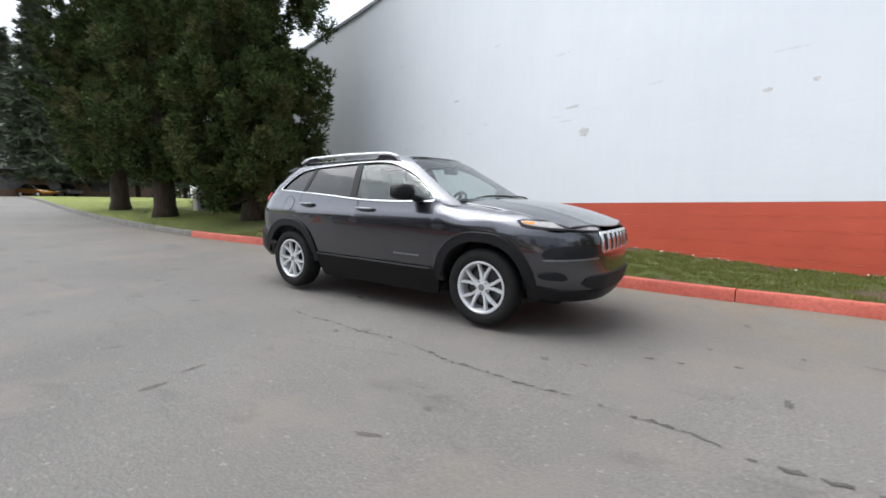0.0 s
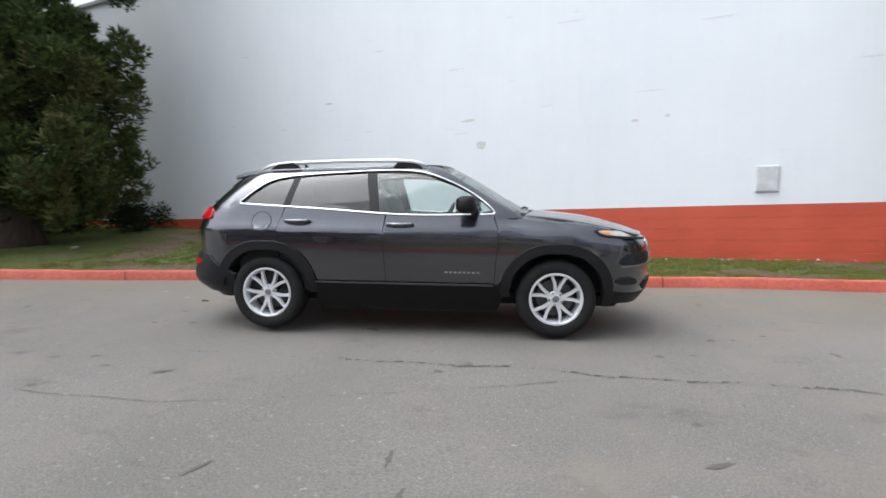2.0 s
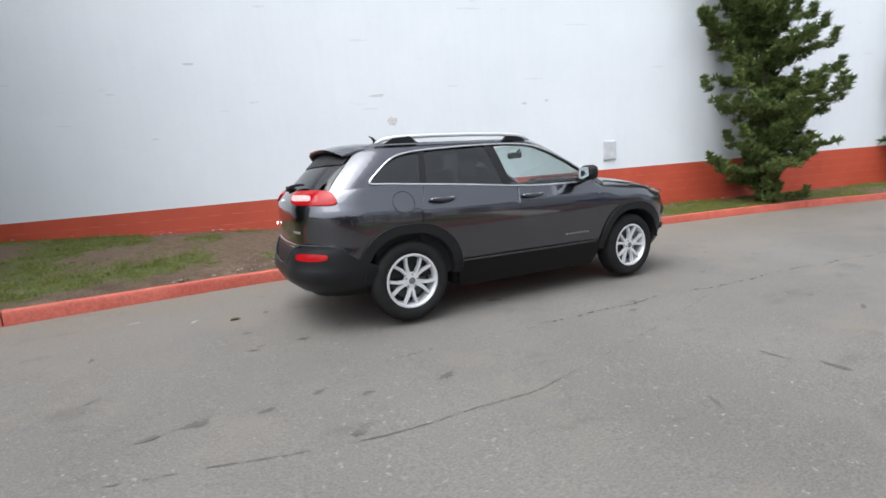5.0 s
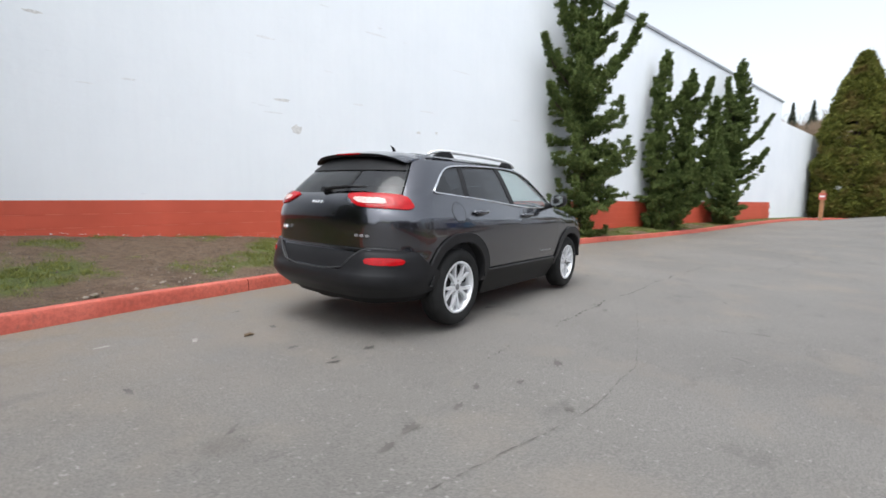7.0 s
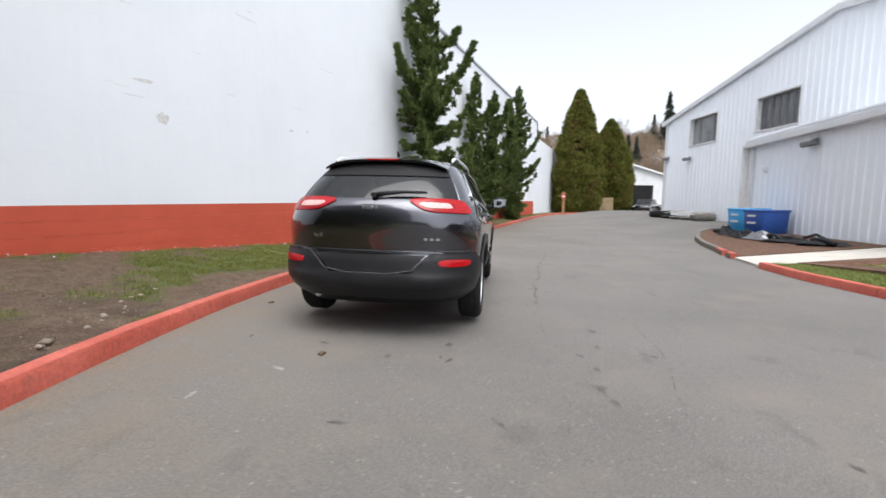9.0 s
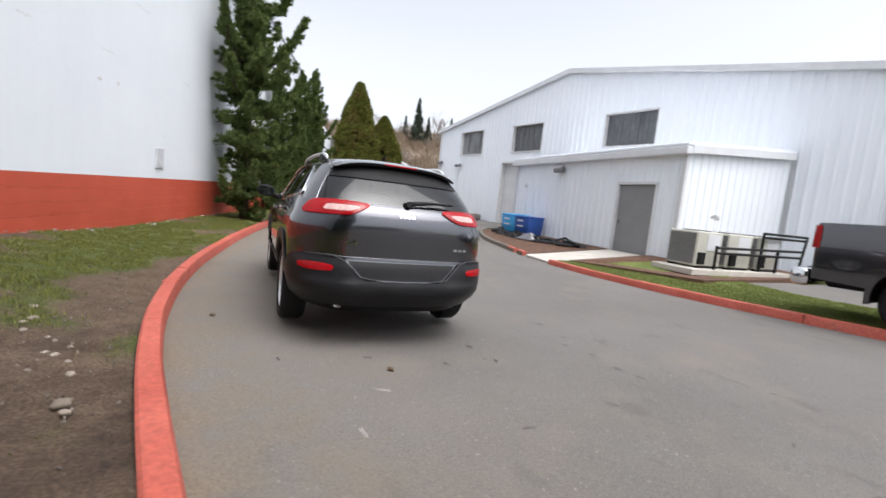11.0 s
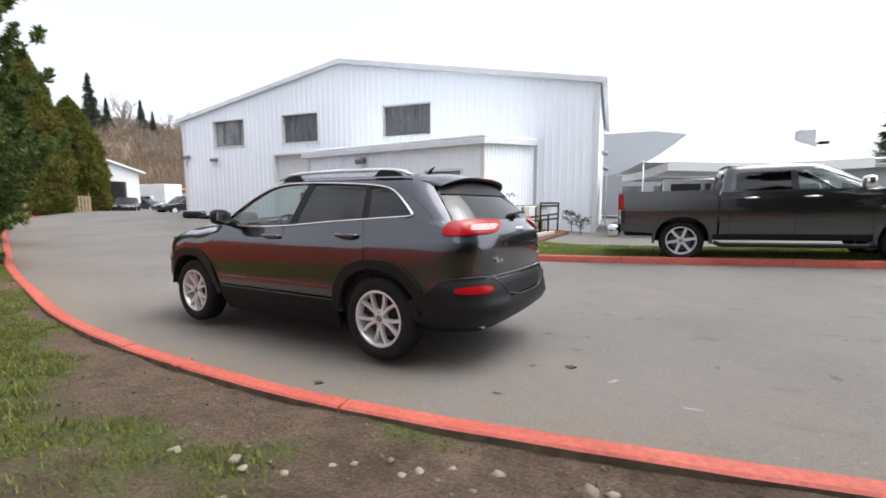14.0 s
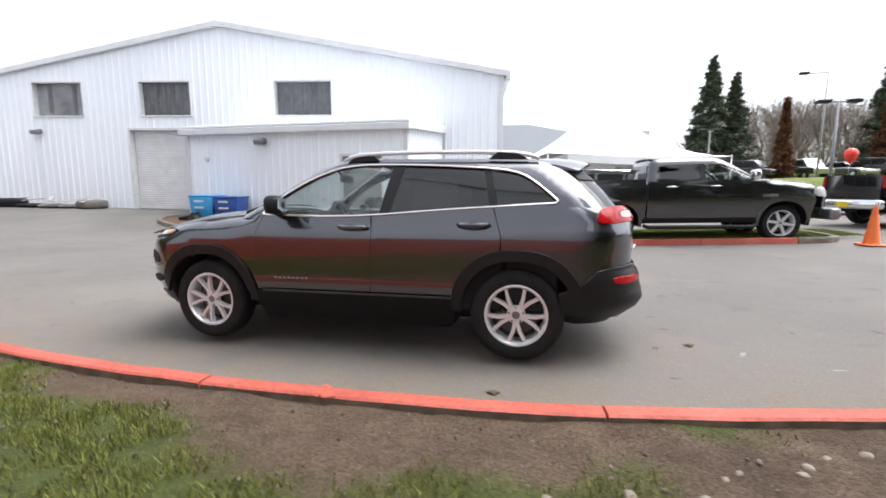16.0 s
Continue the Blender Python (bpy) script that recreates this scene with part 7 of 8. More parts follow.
for i, (ang, d, h) in enumerate(((-22.6, 195, 21), (-22.2, 200, 19), (-20.3, 205, 15), (-23.5, 190, 13), (-26.5, 200, 14), (-18.6, 195, 14), (-28, 205, 15), (-27.2, 190, 13), (-17.2, 205, 13), (-14.2, 210, 14), (-1.2, 205, 14), (-3.2, 210, 15), (-0.2, 200, 13), (-4.8, 200, 13))):
    x, y = d * math.cos(radians(ang)), d * math.sin(radians(ang))
    bare_tree(x, y, h, 120 + i, hill_z(x, y))

rnd = random.Random(31)
for i in range(26):
    ang, d = radians(rnd.uniform(-31, -13)), rnd.uniform(140, 225)
    x, y = d * math.cos(ang), d * math.sin(ang)
    bare_tree(x, y, rnd.uniform(8, 14), 400 + i, hill_z(x, y))

# left distance: shops, thin conifers, woods
for i, (x, y, h) in enumerate(((-66, 12, 27), (-70, 16, 24), (-75, 20, 26), (-62, 20, 23), (-80, 12, 22), (-58, 24, 20), (-85, 6, 18))):
    far_conifer(x, y, h, h * 0.14, 140 + i, 1.2)
cs = []
for _ in range(420):
    cs.append((rnd.uniform(-125, -90), rnd.uniform(-30, 45), 1.2 + rnd.uniform(0.2, 9)))
tagged(leaves("far_woods", cs, [2.4] * len(cs), 40, 1.5, M_SEQ, None, up=0.6), "dark mixed woods beyond the shops", "woods", kind="stuff")

M_BROWNWALL = plain("brown shop wall", (0.20, 0.13, 0.09), 0.8)
M_DARKROOF = plain("dark shingle roof", (0.07, 0.068, 0.07), 0.85, vary=0.2, scale=1)
shop = thing("shop_building", pose(-72, 13, 1.1, 0, 0, 12), "low brown shop building with a dark roof", "building")
part("wall", box((-3, -14, 0), (6, 10, 3.2)), M_BROWNWALL, shop)
bm = B()
for y0, y1 in ((-15, 11),):
    v = [bm.verts.new(p) for p in ((-4.4, y0, 3.1), (7, y0, 3.1), (1.5, y0, 5.0), (-4.4, y1, 3.1), (7, y1, 3.1), (1.5, y1, 5.0))]
    for q in ((0, 1, 2), (5, 4, 3), (0, 3, 4, 1), (1, 4, 5, 2), (2, 5, 3, 0)):
        bm.faces.new([v[i] for i in q])
bmesh.ops.recalc_face_normals(bm, faces=bm.faces)
part("roof", bm, M_DARKROOF, shop)
for y in (-10, -5.5, -1, 3.5):
    part("window", box((5.98, y - 1.3, 0.9), (6.03, y + 1.3, 2.5)), M_HALLGLASS, shop)

# ---- simple parked cars for the distance ----
def plain_car(x, y, z, turn, colour, label, kind_="parked_car", scale=1.0, boxy=False):
    c = thing(kind_, pose(x, y, z, 0, 0, turn) @ Matrix.Scale(scale, 4), label, "car", "cars parked in the distance")
    mt = car_paint("far paint", colour)
    side = [(-2.15, 0.35), (2.10, 0.32), (2.2, 0.62), (1.95, 0.80), (0.95, 0.92), (-1.75, 0.98), (-2.2, 0.88)] if not boxy else [(-2.4, 0.4), (2.4, 0.4), (2.45, 0.9), (1.6, 1.05), (-2.4, 1.15)]
    part("body", prism(side, 1.76, Matrix.Translation((0, -0.88, 0)), 0.07), mt, c, smooth=40)
    top = [(-1.75, 0.97), (0.95, 0.91), (0.30, 1.42), (-1.05, 1.44)] if not boxy else [(-2.35, 1.1), (1.5, 1.04), (0.9, 1.75), (-2.3, 1.85)]
    bm = prism(top, 1.5, Matrix.Translation((0, -0.75, 0)), 0.05)
    part("cabin", bm, mt if boxy else M_TINT, c, smooth=40)
    if boxy:
        for y0 in (-0.765, 0.735):
            for x0, x1 in ((-2.05, -1.15), (-1.03, -0.1), (0.02, 0.85)):
                part("window", box((x0, y0, 1.22), (x1, y0 + 0.03, 1.62), 0.01), M_DARK, c)
        part("rear_glass", box((-2.36, -0.6, 1.25), (-2.31, 0.6, 1.65), 0.01), M_DARK, c)
    rf = [(p[0] * 0.9, p[1]) for p in top[2:]]
    part("roof", box((min(rf[0][0], rf[1][0]), -0.66, top[2][1] - 0.02), (max(rf[0][0], rf[1][0]), 0.66, top[2][1] + 0.035), 0.03), mt, c)
    for px in (-1.35, 1.38):
        for py in (-0.80, 0.80):
            w = part("wheel", lathe([(0.0, 0.09), (0.19, 0.09), (0.21, 0.10), (0.32, 0.09), (0.33, -0.09), (0.0, -0.09)], 20), M_RUBBER, c, smooth=40)
            w.matrix_basis = pose(px, py, 0.33, 0, 0, 0 if py > 0 else 180)
            part("rim", lathe([(0.0, 0.105), (0.19, 0.10)], 16), M_ALLOY, w)
    for py in (-0.62, 0.62):
        part("head_lamp", box((2.02, py - 0.17, 0.62), (2.16, py + 0.17, 0.74), 0.02), M_LAMP_WHITE, c)
        part("tail_lamp", box((-2.22, py - 0.17, 0.72), (-2.12, py + 0.17, 0.86), 0.02), M_LAMP_RED, c)
    return c


plain_car(42.3, -15.6, 0.42, 150, (0.02, 0.02, 0.022), "dark sedan facing down the road, lamps unlit")
plain_car(50, -20.6, 0.42, 205, (0.03, 0.035, 0.045), "dark car parked near the white shed")
plain_car(52, -22.0, 0.45, 200, (0.45, 0.45, 0.46), "pale car parked past the hall", boxy=True)
plain_car(32.5, -15.6, 0.45, 95, (0.015, 0.015, 0.015), "black car beside the hall corner")
plain_car(-63, 10.4, 1.15, 20, (0.70, 0.33, 0.02), "yellow car by the shops")
plain_car(-67, 13.5, 1.2, 20, (0.60, 0.60, 0.60), "white car by the shops", boxy=True)
plain_car(-14.6, -17.5, 0.45, 190, (0.25, 0.01, 0.015), "red car behind the pickups")
xs, ys = spread([-75, -66, -17, -12], [3, 3, 1.5]), spread([-70, -62, -33, -28.5], [4, 4, 0.75])
rows = [(x, y, road_z(x) + 0.05 + (1.75 * ease(-28.6, -31.5, y) * ease(-70, -62, y) * ease(-75, -67, x) * ease(-12, -16, x)) + 0.04 * noise.noise(Vector((x, y, 3)))) for x in xs for y in ys]
faces = [(i * len(ys) + j, (i + 1) * len(ys) + j, (i + 1) * len(ys) + j + 1, i * len(ys) + j + 1) for i in range(len(xs) - 1) for j in range(len(ys) - 1)]
tagged(mesh_of("grass_bank", rows, faces, M_LAWN, smooth=True), "low grass bank that carries the far parking row", "bank", kind="structure")
for i, (x, y, c) in enumerate(((-20, -34, (0.55, 0.55, 0.56)), (-23, -34.5, (0.5, 0.5, 0.5)), (-26, -35, (0.30, 0.31, 0.33)), (-29, -35.5, (0.6, 0.6, 0.6)), (-16, -33, (0.05, 0.05, 0.06)), (-33, -36, (0.5, 0.5, 0.52)))):
    plain_car(1.2 * x, y - 8, road_z(1.2 * x) + 1.80, 100 + 7 * i, c, ("white", "silver", "grey", "white", "black", "silver")[i] + " car in the far parking row", boxy=i % 2 == 0)
plain_car(-4.4, -14.6, 0.35, 185, (0.6, 0.6, 0.6), "white car under the tent", boxy=True)

# white box lorry and sheds past the hall
M_WHITEP = plain("white panels", (0.72, 0.73, 0.74), 0.5, vary=0.06, scale=1)
lorry = thing("box_lorry", pose(60.5, -26.8, 0.45, 0, 0, 8), "white box lorry parked in the far yard", "truck")
part("cargo_box", box((-3.5, -1.2, 0.9), (2.0, 1.2, 3.4), 0.05), M_WHITEP, lorry)
part("cab", box((2.05, -1.1, 0.6), (3.8, 1.1, 2.4), 0.2, seg=2), M_WHITEP, lorry)
part("windscreen", box((3.6, -0.95, 1.5), (3.83, 0.95, 2.2), 0.05), M_TINT, lorry)
for px in (-2.2, 2.8):
    for py in (-1.0, 1.0):
        part("wheel", cone((px, py - 0.14, 0.45), (px, py + 0.14, 0.45), 0.45, n=18), M_RUBBER, lorry)

shed = thing("white_shed", pose(48.2, -14.0, 0.4, 0, 0, 6) @ Matrix.Scale(1.3, 4), "white gabled shed with an open dark doorway", "building")
bm = B()
for y0, y1, z0, z1 in ((-4.3, -3.3, 0, 3.3), (-0.9, 4.3, 0, 3.3), (-3.3, -0.9, 2.45, 3.3)):
    add_box(bm, (-0.1, y0, z0), (0.1, y1, z1))
add_box(bm, (0.1, -4.3, 0), (9, -4.15, 3.3))
add_box(bm, (0.1, 4.15, 0), (9, 4.3, 3.3))
add_box(bm, (8.9, -4.15, 0), (9, 4.15, 3.3))
part("wall", bm, M_WHITEP, shed)
part("roof", prism([(-4.7, 3.12), (0, 4.55), (4.7, 3.12), (4.7, 3.27), (0, 4.72), (-4.7, 3.27)], 9.7, Matrix.Translation((9.3, 0, 0)) @ Matrix.Rotation(radians(90), 4, "Z")), M_WHITEP, shed)
bm = B()
v = [bm.verts.new(p) for p in ((-0.1, -4.3, 3.3), (-0.1, 4.3, 3.3), (-0.1, 0, 4.58))]
bm.faces.new(v)
part("gable", bm, M_WHITEP, shed)
store = thing("red_roofed_store", pose(75, -34, 0.5, 0, 0, 8), "long low store with a red roof far off", "building")
part("wall", box((-2, -14, 0), (4, 14, 2.6)), M_WHITEP, store)
part("roof", box((-3, -15, 2.6), (5, 15, 3.4), 0.3), plain("red metal roof", (0.36, 0.08, 0.05), 0.5), store)

# grey hall behind the tent
back = thing("grey_hall", pose(-3.5, -31, 0.4, 0, 0, 6), "pale grey hall with a row of low windows", "building")
part("wall", box((-9, -3, 0), (7, 0, 2.9)), plain("grey render", (0.36, 0.37, 0.39), 0.8, vary=0.04, scale=0.6), back)
part("upper_wall", prism([(-0.5, 2.9), (7, 2.9), (7, 5.9), (3.4, 5.9), (-0.5, 5.2)], 3, Matrix.Translation((0, -3, 0))), plain("pale upper panels", (0.52, 0.55, 0.58), 0.6, vary=0.03, scale=0.6), back)
part("roof_edge", box((-9.4, -3.2, 2.9), (-0.5, 0.5, 3.2), 0.05), M_ROOF, back)
part("chimney", box((-5.9, -2.5, 3.2), (-5.0, -1.6, 5.6), 0.03), plain("flue cladding", (0.55, 0.56, 0.58), 0.6), back)
for i in range(7):
    part("window", box((-8.3 + i * 2.05, 0.0, 1.0), (-6.9 + i * 2.05, 0.04, 2.1)), M_HALLGLASS, back)

# ---- tent ----
M_CANVAS = plain("white canvas", (0.84, 0.85, 0.86), 0.7, vary=0.03, scale=1)
tent = thing("marquee_tent", pose(-3.85, -18.3, 0.3, 0, 0, 20), "white high-peaked frame tent over the lot", "tent")
bm = B()
N, Rr = 10, 3.9
prev = None
for j in range(9):
    t = j / 8
    s = Rr * (1 - t)
    z = 2.45 + 2.75 * t ** 1.9
    ring = []
    for k in range(4 * N):
        a, u = divmod(k, N)
        u /= N
        c = [(1, -1 + 2 * u), (1 - 2 * u, 1), (-1, 1 - 2 * u), (-1 + 2 * u, -1)][a]
        sag = 0.10 * math.sin(math.pi * u) * (1 - t)
        ring.append(bm.verts.new((c[0] * max(s, 0.04), c[1] * max(s, 0.04), z - sag)))
    if prev:
        for k in range(4 * N):
            bm.faces.new((prev[k], prev[(k + 1) % (4 * N)], ring[(k + 1) % (4 * N)], ring[k]))
    prev = ring
bm.faces.new(prev)
part("canopy", bm, M_CANVAS, tent, smooth=True)
bm = B()
for a, b in (((1, -1), (1, 1)), ((1, 1), (-1, 1)), ((-1, 1), (-1, -1)), ((-1, -1), (1, -1))):
    p, q = Vector((a[0] * 3.06, a[1] * 3.91, 2.46)), Vector((b[0] * 3.06, b[1] * 3.91, 2.46))
    n = 10
    col = [(bm.verts.new(p.lerp(q, i / n) - Vector((0, 0, 0.1 * math.sin(math.pi * i / n)))), bm.verts.new(p.lerp(q, i / n) - Vector((0, 0, 0.32 + 0.08 * math.sin(math.pi * i / n))))) for i in range(n + 1)]
    for c, d in zip(col, col[1:]):
        bm.faces.new((c[0], d[0], d[1], c[1]))
part("valance", bm, M_CANVAS, tent)
for x in (-3.85, 3.85):
    for y in (-3.85, 3.85):
        part("pole", cone((x, y, -0.1), (x, y, 2.5), 0.025, n=10), M_ALLOY, tent, smooth=True)
part("mast_tip", cone((0, 0, 5.1), (0, 0, 5.35), 0.04, 0.02, 8), M_ALLOY, tent)

# ---- lamp posts of the lot ----
def lamp_post(x, y, h, arms, label):
    t = thing("lot_lamp", pose(x, y, 0.5), label, "street lamp", "lamps of the car lot")
    part("mast", cone((0, 0, -0.2), (0, 0, h), 0.09, 0.06, 10), M_STEEL, t, smooth=True)
    part("base", cone((0, 0, -0.2), (0, 0, 0.6), 0.25, 0.25, 14), M_KERB, t)
    for d in arms:
        part("arm", box((min(0, d), -0.03, h - 0.05), (max(0, d), 0.03, h + 0.02)), M_STEEL, t)
        part("lamp_head", box((d - 0.3, -0.2, h - 0.08), (d + 0.3, 0.2, h + 0.10), 0.03), M_BLACK, t)


lamp_post(-13.0, -32, 5.2, (-0.5, 0.5), "twin-headed lot lamp on a steel mast")
lamp_post(-10.2, -40, 5.3, (-0.5, 0.5), "twin-headed lot lamp on a steel mast")
lamp_post(-16.5, -24.0, 5.6, (-0.7, 0.7), "broad-headed lot lamp among the trees")
lamp_post(-22.0, -36.0, 9.8, (1.6,), "tall single-arm street lamp beside the road")

# ---- traffic cone, balloon ----
M_ORANGE = plain("orange plastic", (0.80, 0.16, 0.03), 0.45, vary=0.06)
cx, cy = -8.18, -6.72
tc = thing("traffic_cone", pose(cx, cy, land(cx, cy) + 0.01), "orange traffic cone standing on the asphalt", "cone")
part("foot", box((-0.2, -0.2, 0), (0.2, 0.2, 0.04), 0.015), M_ORANGE, tc)
part("cone", lathe([(0.150, 0.04), (0.14, 0.06), (0.035, 0.80), (0.03, 0.82), (0.0, 0.82)], 24, "Z"), M_ORANGE, tc, smooth=40)
bl = thing("balloon", pose(-13.3, -16.8, 2.75), "red balloon tied above the parked cars", "balloon")
part("skin", lathe([(0.0, 0.32), (0.09, 0.30), (0.19, 0.22), (0.235, 0.10), (0.22, -0.02), (0.14, -0.17), (0.04, -0.27), (0.02, -0.30), (0.03, -0.32), (0.0, -0.32)], 20, "Z"), plain("red rubber", (0.75, 0.05, 0.03), 0.25), bl, smooth=True)
part("string", tube([(0, 0, -0.3), (0.03, 0, -1.2), (0.0, 0, -2.2)], 0.006, 5), M_TRIM, bl)

# ---- services by the annex ----
M_ACBODY = plain("beige enamel", (0.50, 0.49, 0.43), 0.5, vary=0.08, scale=4)
M_COIL = plain("grey condenser fins", (0.20, 0.20, 0.20), 0.6, 0.3, vary=0.2, scale=30)
M_MULCH = plain("brown mulch", (0.105, 0.055, 0.034), 0.95, vary=0.4, scale=9, bump=0.8)


def flat_bed(name, outline, lift, material, **tags):
    bm = B()
    v = [bm.verts.new((x, y, land(x, y) + lift)) for x, y in outline]
    f = bm.faces.new(v)
    r = bmesh.ops.extrude_face_region(bm, geom=[f])
    bmesh.ops.translate(bm, vec=(0, 0, -0.25), verts=[q for q in r["geom"] if isinstance(q, bmesh.types.BMVert)])
    bmesh.ops.recalc_face_normals(bm, faces=bm.faces)
    return tagged(part(name, bm, material), **tags)


flat_bed("mulch_bed", [(5.40, -6.62), (6.5, -6.78), (7.1, -6.93), (8.5, -7.20), (10.0, -7.60), (10.85, -7.97), (11.45, -8.28), (11.72, -8.75), (11.45, -9.17), (10.85, -9.78), (5.35, -9.80)], 0.085, M_MULCH, label="bare brown mulch bed in front of the annex", category="planting bed", kind="structure")
flat_bed("door_path", [(3.98, -6.35), (5.38, -6.55), (5.36, -9.82), (3.75, -9.80)], 0.06, M_CONCRETE, label="pale concrete path to the grey door", category="path", kind="structure")
flat_bed("earth_strip", [(0.8, -8.2), (3.9, -7.0), (3.72, -9.8), (3.0, -9.85), (2.9, -13.6), (1.0, -13.4)], 0.115, M_MULCH, label="brown earth round the cooling units", category="planting bed", kind="structure")
padm = pose(1.95, -10.4, land(2.0, -10.3) + 0.06, 0, 0, -3)
tagged(part("equipment_pad", box((-0.62, -1.95, -0.1), (0.62, 1.75, 0.06), 0.02, padm), M_CONCRETE), "thin concrete pad under the cooling units", "pad", kind="structure")
for i in range(3):
    u = thing("cooling_unit", padm @ pose(0.02, 1.0 - 1.12 * i, 0.06), "beige outdoor cooling unit with grey finned side", "air conditioner", "cooling units in a row")
    part("casing", box((-0.42, -0.45, 0.05), (0.42, 0.45, 0.92), 0.025), M_ACBODY, u)
    part("coil", box((-0.38, 0.44, 0.10), (0.38, 0.462, 0.87), 0.004), M_COIL, u, "grey condenser fins")
    for k in range(9):
        part("guard_bar", box((-0.37, 0.462, 0.13 + 0.085 * k), (0.37, 0.467, 0.136 + 0.085 * k)), M_COIL, u)
    part("side_panel", box((-0.432, -0.36, 0.45), (-0.418, 0.10, 0.86), 0.006), M_TRIM, u, "pale service panel")
    part("valve_box", box((-0.50, 0.18, 0.10), (-0.42, 0.38, 0.40), 0.01), M_BLACK, u, "dark valves and hoses")
    part("fan_guard", lathe([(0.33, 0.92), (0.33, 0.95), (0.30, 0.95), (0.06, 0.955), (0.0, 0.955)], 24, "Z"), M_COIL, u, smooth=40)
    for px in (-0.36, 0.36):
        part("foot", box((px - 0.05, -0.4, 0.0), (px + 0.05, 0.4, 0.05)), M_BLACK, u)
for k, off in enumerate((0.0, 0.32)):
    v = thing("vent_cap", padm @ pose(0.25 - off, 0.1 + off, 0.0), "two small pale pipes with caps", "vent pipe", "vent pipes")
    part("pipe", cone((0, 0, 0), (0, 0, 1.32), 0.035, n=10), M_TRIM, v, smooth=True)
    part("cap", tube([(0, 0, 1.30), (0, 0, 1.38), (0.07, 0, 1.42), (0.12, 0, 1.36)], 0.04, 10), M_TRIM, v, smooth=True)
rack = thing("pipe_rack", padm @ pose(-0.60, 0.1, 0.06), "dark steel pipe frame beside the cooling units", "rack")
for p, q in (((0, 0.9, 0.55), (0, -2.4, 0.62)), ((0, 0.9, 0.42), (0, -2.4, 0.45)), ((0.1, -0.9, 1.02), (0.1, -2.7, 1.02)), ((0.1, -0.9, 0.92), (0.1, -2.7, 0.92)), ((0.1, -2.7, 1.02), (0.0, -2.35, 0.0)), ((0.1, -0.9, 1.02), (0.1, -0.9, 0.0)), ((0, 0.9, 0.6), (0, 0.9, 0.0)), ((0.0, -1.4, 0.6), (0.0, -1.4, 0.0))):
    part("bar", tube([p, q], 0.035, 6), M_BLACK, rack)
M_DRYBUSH = foliage("dry bush leaves", (0.05, 0.06, 0.045), (0.16, 0.17, 0.13))
for bx, by in ((0.6, -13.6), (1.1, -14.2)):
    sh = thing("dry_shrub", pose(bx, by, land(bx, by) + 0.05), "thin grey-green shrub against the hall", "shrub", "shrubs by the hall")
    part("stems", tube([(0, 0, -0.05), (0.05, 0, 0.3), (0.0, 0.1, 0.6)], [0.02, 0.015, 0.005], 5), M_BARK, sh)
    leaves("foliage", [(RNG.normal() * 0.18, RNG.normal() * 0.18, 0.45 + RNG.uniform(-0.2, 0.3)) for _ in range(8)], [0.11] * 8, 18, 0.12, M_DRYBUSH, sh, up=0.8)

M_BLUE1, M_BLUE2 = plain("light blue plastic", (0.05, 0.33, 0.66), 0.4, vary=0.06), plain("deep blue plastic", (0.02, 0.075, 0.30), 0.4, vary=0.08)
for nm, x, y, mt, lab, hh in (("recycling_bin", 10.32, -9.28, M_BLUE1, "light blue square recycling bin beside the annex", 0.74), ("waste_bin", 9.36, -9.32, M_BLUE2, "deep blue square bin with pale labels", 0.71)):
    bn = thing(nm, pose(x, y, land(x, y) + 0.085, 0, 0, 10), lab, "bin", "blue bins")
    bm = B()
    a = [bm.verts.new((sx_ * 0.39, sy_ * 0.39, 0.0)) for sx_, sy_ in ((-1, -1), (1, -1), (1, 1), (-1, 1))]
    b = [bm.verts.new((sx_ * 0.43, sy_ * 0.43, hh)) for sx_, sy_ in ((-1, -1), (1, -1), (1, 1), (-1, 1))]
    bm.faces.new(a[::-1])
    bm.faces.new(b)
    for i in range(4):
        bm.faces.new((a[i], a[(i + 1) % 4], b[(i + 1) % 4], b[i]))
    bmesh.ops.bevel(bm, geom=list(bm.edges), offset=0.03, segments=2, affect="EDGES", profile=0.5)
    part("tub", bm, mt, bn, smooth=40)
    part("lid", box((-0.45, -0.45, hh - 0.02), (0.45, 0.45, hh + 0.05), 0.025), mt, bn)
    for k in range(2):
        part("label_bar", box((-0.1, 0.40, 0.32 + 0.22 * k), (0.24, 0.437, 0.38 + 0.22 * k)), M_TRIM, bn, "pale label")
rnd = random.Random(9)
for i in range(9):
    x, y = 6.3 + 0.5 * i, -8.95 + 0.06 * i + rnd.uniform(-0.25, 0.25)
    sc = thing("scrap_pipe", pose(x, y, land(x, y) + 0.125, 0, 0, rnd.uniform(-30, 30)), "dark scrap pipes and plastic piled on the mulch", "scrap", "scrap on the bed")
    part("length", tube([(-0.55, 0, 0.0), (-0.1, 0.05, 0.06 + 0.1 * rnd.random()), (0.5, -0.05, 0.02)], rnd.uniform(0.035, 0.07), 7), M_BLACK, sc, smooth=True)
